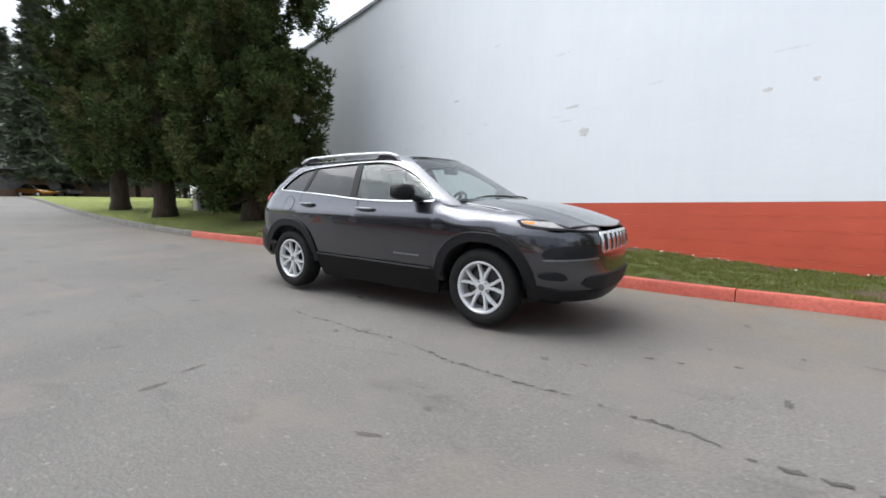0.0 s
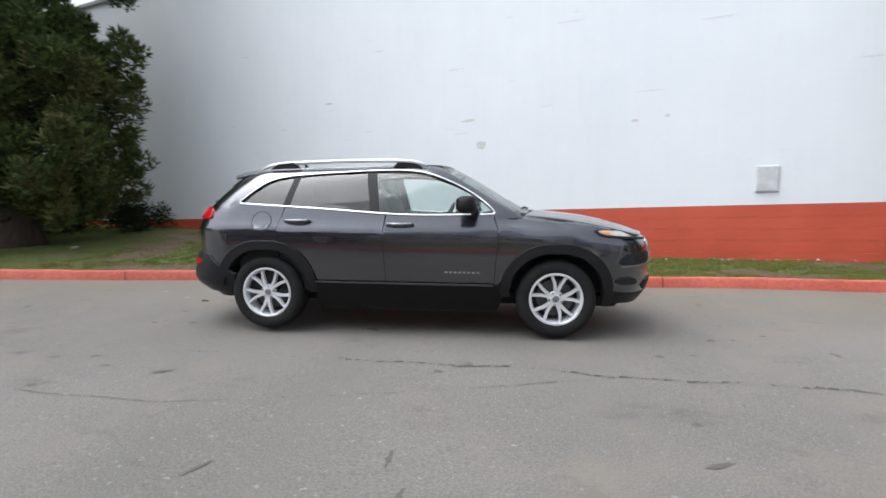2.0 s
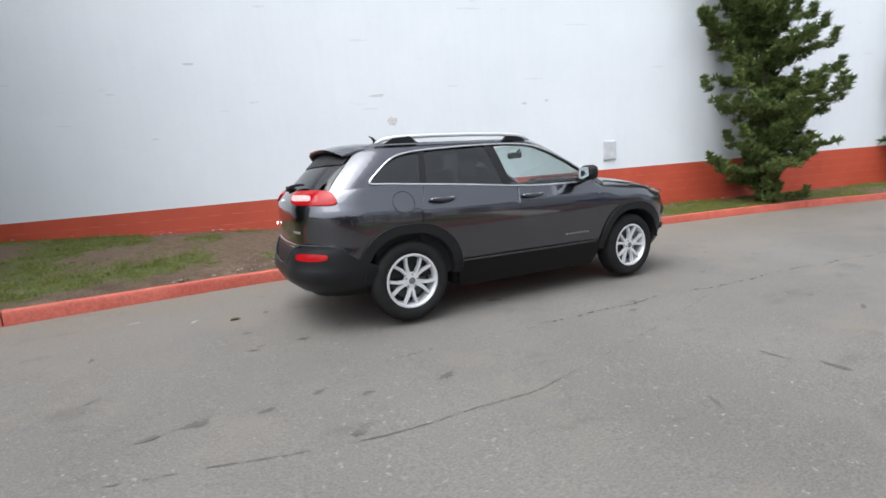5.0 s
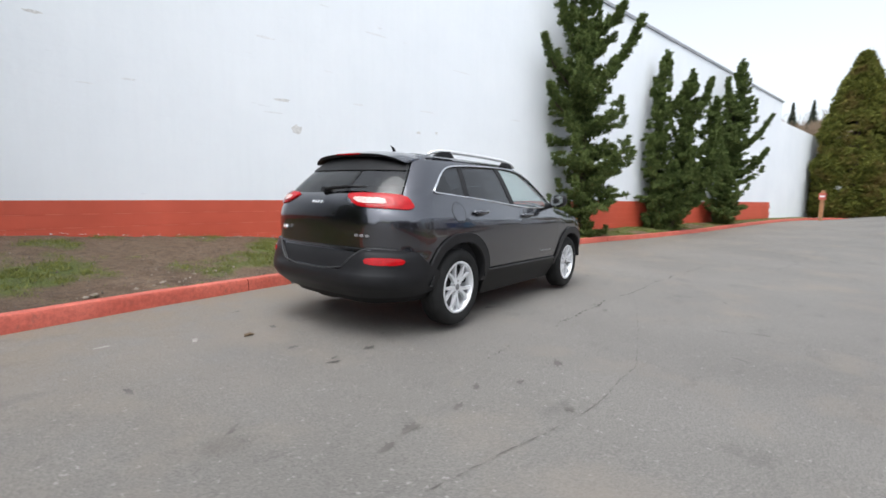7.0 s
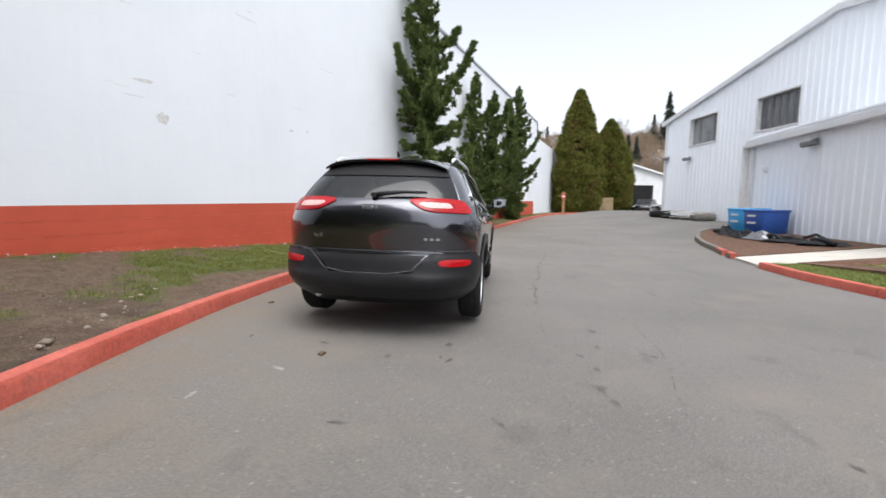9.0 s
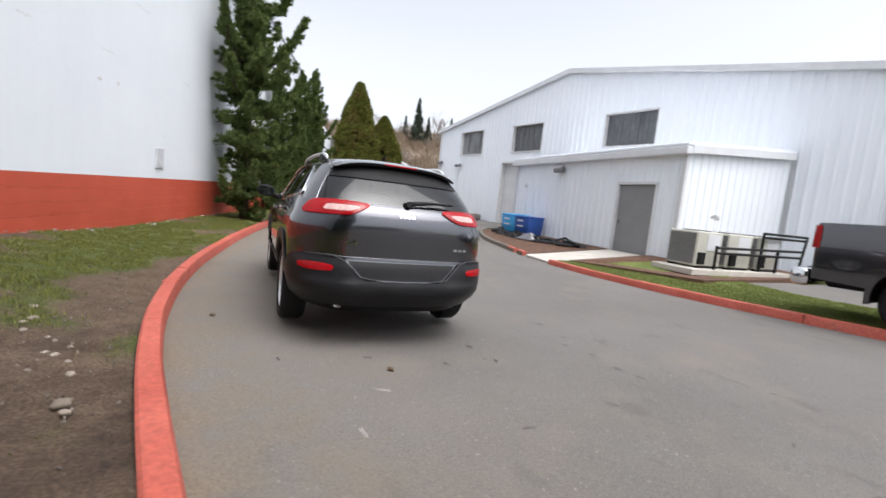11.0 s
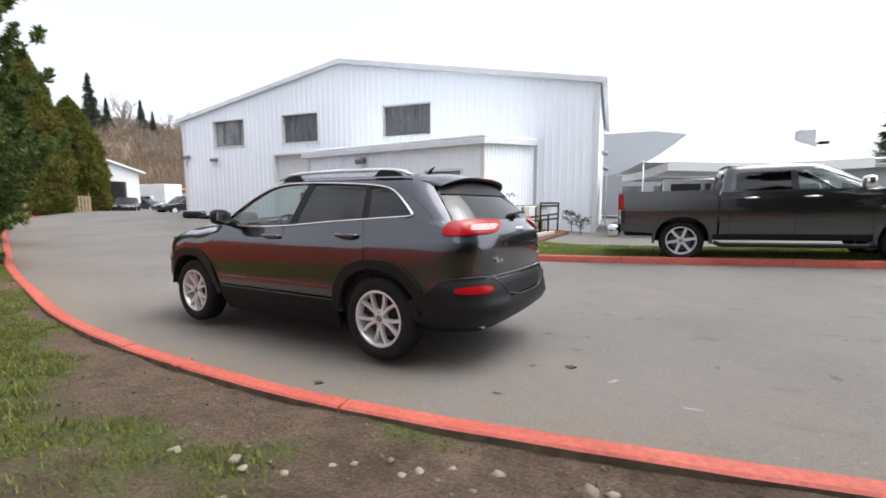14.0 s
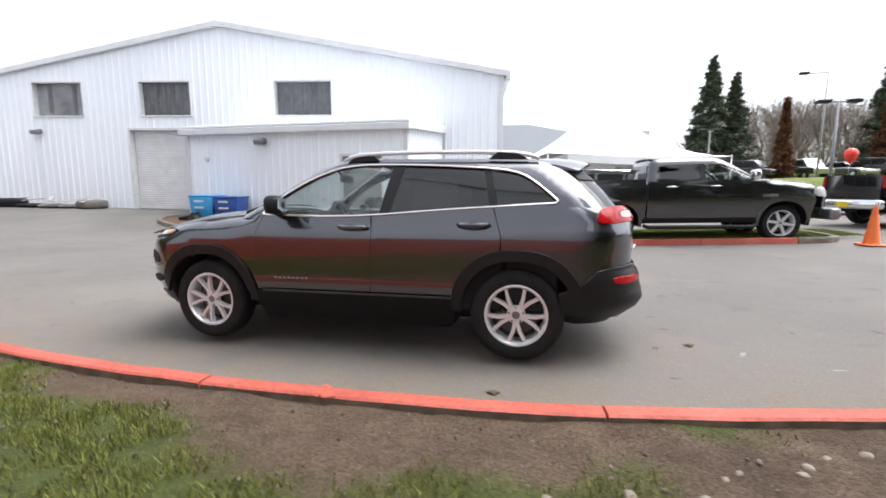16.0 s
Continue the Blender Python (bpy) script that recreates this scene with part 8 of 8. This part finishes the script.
for i, (x, y, lx, ly, h) in enumerate(((10.2, -8.55, 0.42, 0.22, 0.34), (9.1, -8.5, 0.50, 0.26, 0.26), (8.2, -8.6, 0.45, 0.30, 0.30), (7.1, -8.8, 0.75, 0.32, 0.12), (6.2, -9.0, 0.55, 0.30, 0.10))):
    sc = thing("scrap_sheet", pose(x, y, land(x, y) + 0.08, 0, 0, 14 * i - 20), "crumpled dark plastic sheet dumped on the mulch", "scrap", "scrap on the bed")
    bm = B()
    g = 7
    vs = [[bm.verts.new((lx * (2 * a / g - 1), ly * (2 * b / g - 1), max(0.0, h * (1 - abs(2 * a / g - 1) ** 3) * (1 - abs(2 * b / g - 1) ** 3) * rnd.uniform(0.35, 1.0)))) for b in range(g + 1)] for a in range(g + 1)]
    for a in range(g):
        for b in range(g):
            bm.faces.new((vs[a][b], vs[a + 1][b], vs[a + 1][b + 1], vs[a][b + 1]))
    part("sheet", bm, M_BLACK if i != 2 else M_STEEL, sc)
for i, (x, y) in enumerate(((20.2, -10.2), (21.0, -10.0), (18.6, -10.8), (17.8, -11.0), (19.4, -10.5))):
    sc = thing("scrap_heap", pose(x, y, land(x, y), 0, 0, 30 * i), "dark tarpaulin and lumber heaped by the hall", "scrap", "scrap by the hall wall")
    part("tarpaulin", box((-0.55, -0.3, 0), (0.55, 0.3, 0.18 + 0.2 * (i % 2)), 0.12, seg=2), M_BLACK if i < 2 else M_KERB, sc, smooth=True)
    part("board", box((-0.7, -0.06, 0.3), (0.7, 0.06, 0.34), 0.01, pose(0, 0, -0.08 * i % 0.1, 0, 6, 20)), M_CONCRETE, sc)


def wall_lamp(m, label):
    t = thing("wall_lamp", m, label, "lamp", "flood lamps on the halls")
    part("back_plate", box((-0.1, 0.0, -0.08), (0.1, 0.05, 0.08), 0.01), M_STEEL, t)
    part("hood", box((-0.2, 0.05, -0.09), (0.2, 0.34, 0.07), 0.03, Matrix.Rotation(radians(-14), 4, "X")), M_STEEL, t)
    part("lens", box((-0.17, 0.08, -0.105), (0.17, 0.31, -0.09), 0.0, Matrix.Rotation(radians(-14), 4, "X")), M_DARK, t)


wall_lamp(ANX @ pose(5.42, 0.03, 3.06), "grey flood lamp on the annex wall")
wall_lamp(HALL @ pose(20.75, 0.03, 3.88), "grey flood lamp under the hall window")
wall_lamp(HALL @ pose(22.95, 0.03, 4.1), "grey flood lamp at the hall corner")
for y in (-5.0, -9.0):
    wall_lamp(HALL @ pose(-0.04, y, 3.4 if y < -6 else 3.9, 0, 0, 90), "small flood lamp on the hall side")
dome = thing("wall_dome", ANX @ pose(7.88, 0.0, 2.42), "small white dome on the annex wall", "dome")
part("shell", lathe([(0.10, 0.0), (0.095, 0.05), (0.06, 0.10), (0.0, 0.12)], 16), M_TRIM, dome, smooth=True)

# wooden post with a sign, and a crate panel between the clipped conifers
M_WOOD = plain("weathered wood", (0.33, 0.16, 0.075), 0.8, vary=0.25, scale=5)
sp = thing("sign_post", pose(32.9, -6.1, land(32.9, -6.1), 0, 0, -15), "brown wooden post with a small sign", "sign")
part("post", box((-0.1, -0.1, -0.2), (0.1, 0.1, 1.95), 0.015), M_WOOD, sp)
part("plate", box((-0.13, -0.18, 1.35), (-0.105, 0.18, 1.78), 0.004), M_RED, sp, "small red sign plate")
part("plate_bar", box((-0.142, -0.13, 1.52), (-0.131, 0.13, 1.62)), M_WHITEP, sp, "pale bar of unreadable writing")
cr = thing("pallet", pose(38.6, -10.9, land(38.6, -10.9), 0, -8, -20), "pale wooden pallet leaning on the conifer", "pallet")
for k in range(6):
    part("board", box((-0.02, -0.6 + 0.21 * k, 0), (0.02, -0.45 + 0.21 * k, 1.25), 0.005), plain("pale pine", (0.55, 0.42, 0.26), 0.8), cr)
for z in (0.1, 0.6, 1.1):
    part("batten", box((0.02, -0.62, z), (0.08, 0.62, z + 0.1), 0.005), M_WOOD, cr)

# ---- wall fittings, chips and flakes ----
nrm = Vector((wdir.y, -wdir.x, 0))


def on_wall(x, z, out=0.0):
    p = Vector((x, wall_y(x), z)) + nrm * out
    return Matrix.Translation(p) @ Matrix.Rotation(math.atan(WALL_B), 4, "Z")


cover = thing("cover_plate", on_wall(5.37, 1.59), "square grey-white cover plate on the wall", "cover plate")
part("plate", box((-0.16, -0.035, -0.215), (0.16, 0.0, 0.215), 0.01), plain("grey cover enamel", (0.60, 0.61, 0.64), 0.5), cover)
part("rim", box((-0.135, -0.040, -0.19), (0.135, -0.034, 0.19), 0.002), plain("cover panel", (0.55, 0.56, 0.59), 0.5), cover)
M_CHIP = plain("bare grey render", (0.61, 0.605, 0.60), 0.85, vary=0.2, scale=30, bump=0.4)
M_FLAKE = plain("loose paint edge", (0.70, 0.71, 0.73), 0.7, vary=0.1, scale=20)
rnd = random.Random(14)
chips = [(0.62, 2.44, 0.10, 0.10), (0.35, 2.95, 0.16, 0.03), (-2.9, 3.6, 0.10, 0.025), (-1.6, 4.6, 0.12, 0.02), (-3.6, 2.3, 0.07, 0.02), (1.9, 3.1, 0.12, 0.02), (3.6, 3.2, 0.2, 0.015), (3.4, 2.7, 0.07, 0.03), (3.9, 2.75, 0.05, 0.03), (0.1, 4.0, 0.22, 0.02), (2.3, 4.6, 0.25, 0.02), (-4.2, 3.1, 0.1, 0.02), (-1.9, 2.9, 0.10, 0.02), (0.2, 2.7, 0.18, 0.012), (6.6, 3.4, 0.22, 0.012), (4.6, 4.3, 0.28, 0.015)]
for _ in range(16):
    chips.append((rnd.uniform(-7, 10), rnd.uniform(1.5, 6.4), rnd.uniform(0.04, 0.15), rnd.uniform(0.006, 0.014)))
wall_ob = bpy.data.objects["wall_north"]
for x, z, a, b in chips:
    n = 11
    bm = B()
    lo_ = [bm.verts.new((a * (0.7 + 0.5 * rnd.random()) * math.cos(6.283 * i / n), -0.0025, b * (0.6 + 0.7 * rnd.random()) * math.sin(6.283 * i / n))) for i in range(n)]
    hi_ = [bm.verts.new(v.co + Vector((0, 0.006, 0))) for v in lo_]
    bm.faces.new(lo_[::-1])
    for i in range(n):
        bm.faces.new((lo_[i], lo_[(i + 1) % n], hi_[(i + 1) % n], hi_[i]))
    bmesh.ops.recalc_face_normals(bm, faces=bm.faces)
    ob = part("paint_chip", bm, M_CHIP if b > 0.02 else M_FLAKE, wall_ob)
    ob.matrix_basis = on_wall(x, z)

# ---- road marks: cracks, stains, leaves ----
M_CRACK = plain("crack filler", (0.072, 0.066, 0.059), 0.95, vary=0.4, scale=20)
M_STAIN = plain("oil stain", (0.058, 0.054, 0.049), 0.6, vary=0.3, scale=14)
M_STAIN2 = plain("faint stain", (0.090, 0.083, 0.075), 0.85, vary=0.2, scale=14)
M_SCUFF = plain("pale scuff", (0.27, 0.255, 0.235), 0.9, vary=0.2, scale=14)


def crack(pts, width, label, rough=0.03, seed=1, material=None, gaps=0.0):
    rnd = random.Random(seed)
    bm = B()
    fine_ = []
    for a, b in zip(pts, pts[1:]):
        n = max(2, int(math.dist(a, b) / 0.035))
        fine_ += [(a[0] + (b[0] - a[0]) * i / n, a[1] + (b[1] - a[1]) * i / n) for i in range(n)]
    prev = None
    for i, (x, y) in enumerate(fine_):
        j = min(i + 1, len(fine_) - 1)
        d = Vector((fine_[j][0] - x, fine_[j][1] - y, 0))
        if d.length < 1e-6:
            break
        s = Vector((-d.y, d.x, 0)).normalized()
        w = width * rnd.uniform(0.1, 1.0) ** 1.5
        o = noise.noise(Vector((x * 2.2, y * 2.2, seed))) * rough * 2 + rnd.uniform(-rough, rough) * 0.4
        cut = rnd.random() < gaps
        l, r = bm.verts.new(Vector((x, y, land(x, y) + 0.004)) + s * (o + w)), bm.verts.new(Vector((x, y, land(x, y) + 0.004)) + s * (o - w))
        if prev and not cut:
            bm.faces.new((prev[0], prev[1], r, l))
        prev = (l, r)
    return tagged(part("road_crack", bm, material or M_CRACK), label, "crack", "cracks in the asphalt", "stuff")


crack([(-0.5, -1.52), (0.52, -1.57), (1.17, -1.63), (2.0, -1.73), (3.0, -1.80), (4.2, -1.98), (5.6, -2.2)], 0.020, "ragged dark crack running along the lane", 0.035, 1, None, 0.30)
crack([(-1.9, -1.50), (-0.5, -1.52)], 0.007, "ragged dark crack running along the lane", 0.03, 4, None, 0.5)
crack([(1.6, -1.75), (0.95, -1.93), (-0.2, -2.2), (-1.27, -2.42), (-2.24, -2.38), (-3.4, -2.1)], 0.006, "thin curved seam in the asphalt", 0.01, 2, M_STAIN2, 0.35)
crack([(-9, -3.2), (-12, -2.6), (-18, -2.8), (-26, -3.6)], 0.03, "long seam across the far lot", 0.05, 3, M_STAIN2)
crack([(6, -3.4), (12, -4.6), (20, -6.8), (28, -9.5)], 0.02, "long seam along the far lane", 0.06, 6, M_STAIN2)


def spot(x, y, a, b, turn, material, seed):
    rnd = random.Random(seed)
    bm = B()
    n = 17
    a, b = a * 0.72, b * 0.72
    lo_ = []
    for i in range(n):
        t = 6.283 * i / n
        k = rnd.uniform(0.4, 1.2)
        u, v = a * k * math.cos(t), b * k * math.sin(t)
        px, py = x + u * math.cos(turn) - v * math.sin(turn), y + u * math.sin(turn) + v * math.cos(turn)
        lo_.append(bm.verts.new((px, py, land(px, py) + 0.0035)))
    bm.faces.new(lo_)
    return tagged(part("oil_spot", bm, material), "dark irregular oil spot soaked into the asphalt", "stain", "spots on the asphalt")


rnd = random.Random(66)
SPOTS = [(-2.28, -0.69, 0.10, 0.05, 0.2, M_STAIN), (-2.66, -0.74, 0.09, 0.025, -0.3, M_STAIN), (-2.60, -0.67, 0.05, 0.02, 0.3, M_STAIN), (2.75, -0.75, 0.07, 0.04, 0.2, M_STAIN), (2.95, -0.72, 0.05, 0.03, 0.1, M_STAIN), (3.3, -0.55, 0.06, 0.03, 0, M_STAIN), (-2.45, 0.95, 0.07, 0.02, 0.2, M_STAIN), (-3.1, 0.35, 0.10, 0.03, 1.1, M_SCUFF), (-3.6, 0.6, 0.08, 0.03, 0.2, M_SCUFF), (-2.66, -0.28, 0.08, 0.04, 0, M_STAIN2), (-2.10, -1.90, 0.07, 0.035, 0, M_STAIN2), (-2.36, -1.72, 0.09, 0.03, 0.5, M_STAIN2), (-3.01, -1.74, 0.10, 0.05, 0.2, M_STAIN2), (-2.66, -1.79, 0.08, 0.04, 0, M_STAIN2), (-3.21, -1.78, 0.11, 0.05, 0.3, M_STAIN2), (-3.59, -1.12, 0.12, 0.025, 0.7, M_STAIN2), (-0.37, -0.67, 0.16, 0.05, -0.5, M_STAIN2), (3.1, -0.2, 0.05, 0.03, 0.4, M_STAIN2), (2.4, -1.2, 0.06, 0.03, 0, M_STAIN2)]
for _ in range(26):
    SPOTS.append((rnd.uniform(-5.5, 5.0), rnd.uniform(-3.6, 0.9), rnd.uniform(0.04, 0.13), rnd.uniform(0.015, 0.05), rnd.uniform(0, 3.1), M_STAIN2))
for i, (x, y, a, b, t, m) in enumerate(SPOTS):
    spot(x, y, a, b, t, m, 300 + i)
M_DEADLEAF = plain("dead leaf", (0.10, 0.065, 0.035), 0.8)
for i, (x, y) in enumerate(((-1.25, 1.45), (-2.75, 0.2))):
    bm = B()
    zz = land(x, y) + 0.006
    v = [bm.verts.new((x + 0.05 * math.cos(a) * k, y + 0.03 * math.sin(a) * k, zz + 0.012 * (j % 2))) for j, (a, k) in enumerate(((0, 1.0), (0.9, 0.7), (1.8, 1.1), (2.8, 0.7), (3.6, 1.0), (4.6, 0.6), (5.5, 0.9)))]
    bm.faces.new(v)
    r = bmesh.ops.extrude_face_region(bm, geom=bm.faces[:])
    bmesh.ops.translate(bm, vec=(0, 0, 0.003), verts=[q for q in r["geom"] if isinstance(q, bmesh.types.BMVert)])
    tagged(part("fallen_leaf", bm, M_DEADLEAF), "curled brown leaf lying on the asphalt", "leaf", "fallen leaves")

# ---- stones, litter and grass on the verge ----
M_STONE = Mat("pale stones", 0.85)
M_STONE.color(M_STONE.mix(M_STONE.ramp(M_STONE.each(), (0.0, 0.0), (1.0, 1.0)), (0.16, 0.125, 0.095), (0.34, 0.29, 0.24)))
M_STONE.bump(M_STONE.noise(40, 4), 0.5, 0.01)
M_STONE = M_STONE.m


def stone_bm(size, seed, flat=0.65):
    bm = B()
    bmesh.ops.create_icosphere(bm, subdivisions=2, radius=size)
    for v in bm.verts:
        k = 1 + 0.6 * noise.noise(v.co / size * 1.3 + Vector((seed * 3.1, 0, 0)))
        v.co = Vector((v.co.x * k, v.co.y * k * 0.8, v.co.z * k * flat))
    return bm


rnd = random.Random(4)
for i, (x, y, s) in enumerate(((-3.28, 1.92, 0.058), (-3.36, 1.88, 0.036), (-2.63, 2.15, 0.036), (-2.74, 2.06, 0.034), (-2.92, 1.99, 0.040), (-2.58, 2.21, 0.030), (-2.90, 2.17, 0.036), (-2.74, 2.18, 0.030), (-1.88, 2.51, 0.045), (-1.97, 2.53, 0.03), (-2.11, 2.71, 0.026), (-2.46, 2.13, 0.022), (-2.34, 2.24, 0.026), (-2.27, 2.30, 0.022), (-1.58, 2.61, 0.040), (-2.15, 2.46, 0.03), (0.67, 2.33, 0.025), (-2.02, 2.43, 0.022), (2.13, 2.43, 0.03), (1.61, 2.67, 0.045), (-7.4, 3.0, 0.10))):
    ob = part("stone", stone_bm(s, i), M_STONE, smooth=True)
    ob.matrix_world = pose(x, y, verge_z(x, y) + s * 0.12, 0, 0, rnd.uniform(0, 360))
    ob.scale = (0.72, 0.72, 0.6)
    tagged(ob, "rounded pale stone lying on the bare earth", "stone", "stones on the verge")

for i, (x, dy, s) in enumerate(((-0.25, 0.09, 0.05), (-0.36, 0.11, 0.045), (-0.16, 0.06, 0.035), (-0.30, 0.04, 0.04), (-0.47, 0.10, 0.03))):
    ob = part("broken_edge", stone_bm(s * 1.3, 40 + i, 0.16), M_RED, kerb_wall, "crumbled red-painted kerb edge", smooth=True)
    ob.matrix_basis = pose(x, kerb_y(x) + dy, road_z(x) + kerb_lift(x) + 0.134, 0, 0, 40 * i)

small, small_f = [], []
bm0 = B()
bmesh.ops.create_icosphere(bm0, subdivisions=1, radius=1.0)
sv, sf = [v.co.copy() for v in bm0.verts], [[v.index for v in f.verts] for f in bm0.faces]
bm0.free()
for _ in range(1600):
    x = rnd.uniform(-6, 2.5)
    k, w = kerb_y(x), wall_y(x)
    y = k + 0.2 + (w - k - 0.3) * rnd.random() ** 1.3
    s = 0.004 + 0.011 * rnd.random() ** 4
    o = len(small)
    q = Euler((rnd.random() * 6, rnd.random() * 6, rnd.random() * 6)).to_matrix()
    for v in sv:
        c = q @ Vector((v.x * s, v.y * s * 0.8, v.z * s * 0.7))
        small.append((x + c.x, y + c.y, verge_z(x, y) + 0.012 + c.z))
    small_f += [[i + o for i in f] for f in sf]
M_GRAVEL = Mat("gravel bits", 0.9)
M_GRAVEL.color(M_GRAVEL.mix(M_GRAVEL.island(), (0.075, 0.054, 0.038), (0.24, 0.205, 0.17)))
tagged(mesh_of("gravel", small, small_f, M_GRAVEL.m), "small stones and grit scattered over the earth", "gravel", kind="stuff")
flk, flk_f = [], []
for _ in range(240):
    x = rnd.uniform(-8, 9) if rnd.random() < 0.8 else rnd.uniform(9, 28)
    y = wall_y(x) - abs(rnd.gauss(0.05, 0.13)) - 0.02
    z = verge_z(x, y) + 0.03
    s = rnd.uniform(0.006, 0.03)
    a = rnd.uniform(0, 6.28)
    o = len(flk)
    for u, v, h in ((1, 0.2, 0.0), (0.1, 0.7, 0.01), (-0.9, 0.1, 0.014), (-0.1, -0.6, 0.004)):
        flk.append((x + s * (u * math.cos(a) - v * math.sin(a)), y + s * (u * math.sin(a) + v * math.cos(a)), z + h))
    flk_f.append([o, o + 1, o + 2, o + 3])
tagged(mesh_of("paint_flakes", flk, flk_f, plain("white paint flakes", (0.50, 0.50, 0.49), 0.8)), "white paint flakes fallen along the wall foot", "flakes", kind="stuff")


def blades(name, spots, hmin, hmax, material, width=0.005):
    n = len(spots)
    p = np.asarray(spots, float)
    a = RNG.uniform(0, 6.283, n)
    h = RNG.uniform(hmin, hmax, n)
    lean = RNG.uniform(0.1, 0.8, n) * h
    b = RNG.uniform(0, 6.283, n)
    s = np.stack([np.cos(a), np.sin(a), np.zeros(n)], 1) * (width * RNG.uniform(0.6, 1.4, n))[:, None]
    t = p + np.stack([np.cos(b) * lean, np.sin(b) * lean, h], 1)
    v = np.stack([p - s, p + s, t], 1).reshape(-1, 3)
    me = bpy.data.meshes.new(name)
    me.vertices.add(3 * n)
    me.vertices.foreach_set("co", v.ravel())
    me.loops.add(3 * n)
    me.loops.foreach_set("vertex_index", np.arange(3 * n, dtype=np.int32))
    me.polygons.add(n)
    me.polygons.foreach_set("loop_start", np.arange(0, 3 * n, 3, dtype=np.int32))
    me.update(calc_edges=True)
    me.materials.append(material)
    return new(name, me)


M_BLADE = Mat("grass blades", 0.7)
M_BLADE.color(M_BLADE.mix(M_BLADE.island(), (0.080, 0.094, 0.013), (0.200, 0.210, 0.042)))
M_BLADE = M_BLADE.m
RNG = np.random.default_rng(12)
spots = []
while len(spots) < 110000:
    x = rnd.uniform(-6.5, 9) if rnd.random() < 0.75 else rnd.uniform(-26, 30)
    k, w = kerb_y(x) + 0.17, wall_y(x) if x > -20 else kerb_y(x) + 8
    y = k + (w - k) * rnd.random()
    if rnd.random() < ease(-0.35, 0.25, noise.noise(Vector((x * 5, y * 5, 2)))) and rnd.random() < grass_mask(x, y) ** 1.4:
        spots.append((x, y, verge_z(x, y) + 0.005))
tagged(blades("verge_grass", spots, 0.015, 0.045, M_BLADE, 0.004), "short patchy green grass on the verge", "grass", kind="stuff")
spots = []
while len(spots) < 60000:
    x = rnd.uniform(-8.8, 3.9)
    near = island_edge(x) - 0.18
    y = near + (-9.6 - near) * rnd.random()
    if x > 0.8 and y < -8.0:
        continue
    spots.append((x, y, max(land(x, y) + 0.03, road_z(x) + 0.11)))
# lighter copy of the verge blades, to offset shading on the island
M_BLADE2 = Mat("lawn blades", 0.7)
M_BLADE2.color(M_BLADE2.mix(M_BLADE2.island(), (0.105, 0.130, 0.026), (0.225, 0.255, 0.068)))
tagged(blades("island_grass", spots, 0.02, 0.05, M_BLADE2.m, 0.007), "short green grass round the pickup", "grass", kind="stuff")
bush_m = foliage("low bush leaves", (0.008, 0.016, 0.008), (0.028, 0.045, 0.018))
for i, (x, y, r) in enumerate(((-8.3, 5.7, 0.5), (-10.3, 5.2, 0.6), (-11.6, 4.7, 0.5), (-13.6, 4.6, 0.6), (-14.8, 6.6, 0.9), (-16.6, 6.9, 0.9), (-12.2, 6.9, 0.8), (-18.5, 7.2, 0.9), (-9.6, 6.2, 0.8))):
    t = thing("low_bush", pose(x, y, verge_z(x, y)), "low dark evergreen bush beneath the conifers", "bush", "bushes under the conifers")
    part("stem", cone((0, 0, -0.05), (0, 0, r), 0.04, 0.02, 6), M_BARK, t)
    leaves("foliage", [(RNG.normal() * r * 0.6, RNG.normal() * r * 0.6, r * RNG.uniform(0.2, 1.1)) for _ in range(40)], [r * 0.42] * 40, 70, 0.09, bush_m, t, up=0.4)
cab_box = thing("utility_box", pose(-14.6, 4.6, verge_z(-14.6, 4.6), 0, 0, -12), "pale beige utility box behind the conifers", "utility box")
part("cabinet", box((-0.3, -0.25, -0.1), (0.3, 0.25, 0.75), 0.03), M_ACBODY, cab_box)
part("lid", box((-0.33, -0.28, 0.75), (0.33, 0.28, 0.80), 0.02), M_ACBODY, cab_box)

# ---- blocks of the red base, nearest stretch one by one ----
bl_me = {}
bw, bh = 0.405, 0.2
base_ob = bpy.data.objects["wall_base"]


def block_mesh(w):
    key = round(w, 3)
    if key not in bl_me:
        bm = box((-w / 2 + 0.0001, -0.006, -bh / 2 + 0.003), (w / 2 - 0.0001, 0.02, bh / 2 - 0.003))
        me = bpy.data.meshes.new("block")
        bm.to_mesh(me)
        bm.free()
        me.materials.append(M_REDWALL)
        bl_me[key] = me
    return bl_me[key]


count = 0
s_wall = math.sqrt(1 + WALL_B ** 2)
joined = B()
for row in range(7):
    for col in range(-34, 76):
        x = (col + (0.5 if row % 2 else 0.0)) * bw / s_wall
        zt = RED_Z(x) - 0.006 - row * bh
        if zt - bh < base_z(x) - 0.25:
            continue
        near = -5.2 < x < 7.2
        m = on_wall(x, zt - bh / 2, -0.004)
        if near and count < 300:
            ob = new("block", block_mesh(bw))
            ob.parent = base_ob
            ob.matrix_basis = m
            count += 1
        else:
            add_box(joined, (-bw / 2 + 0.0001, -0.006, -bh / 2 + 0.003), (bw / 2 - 0.0001, 0.02, bh / 2 - 0.003), 0.0, m)
ob = part("block_run", joined, M_REDWALL, base_ob, "red-painted blocks further along")
tagged(ob, kind="stuff")
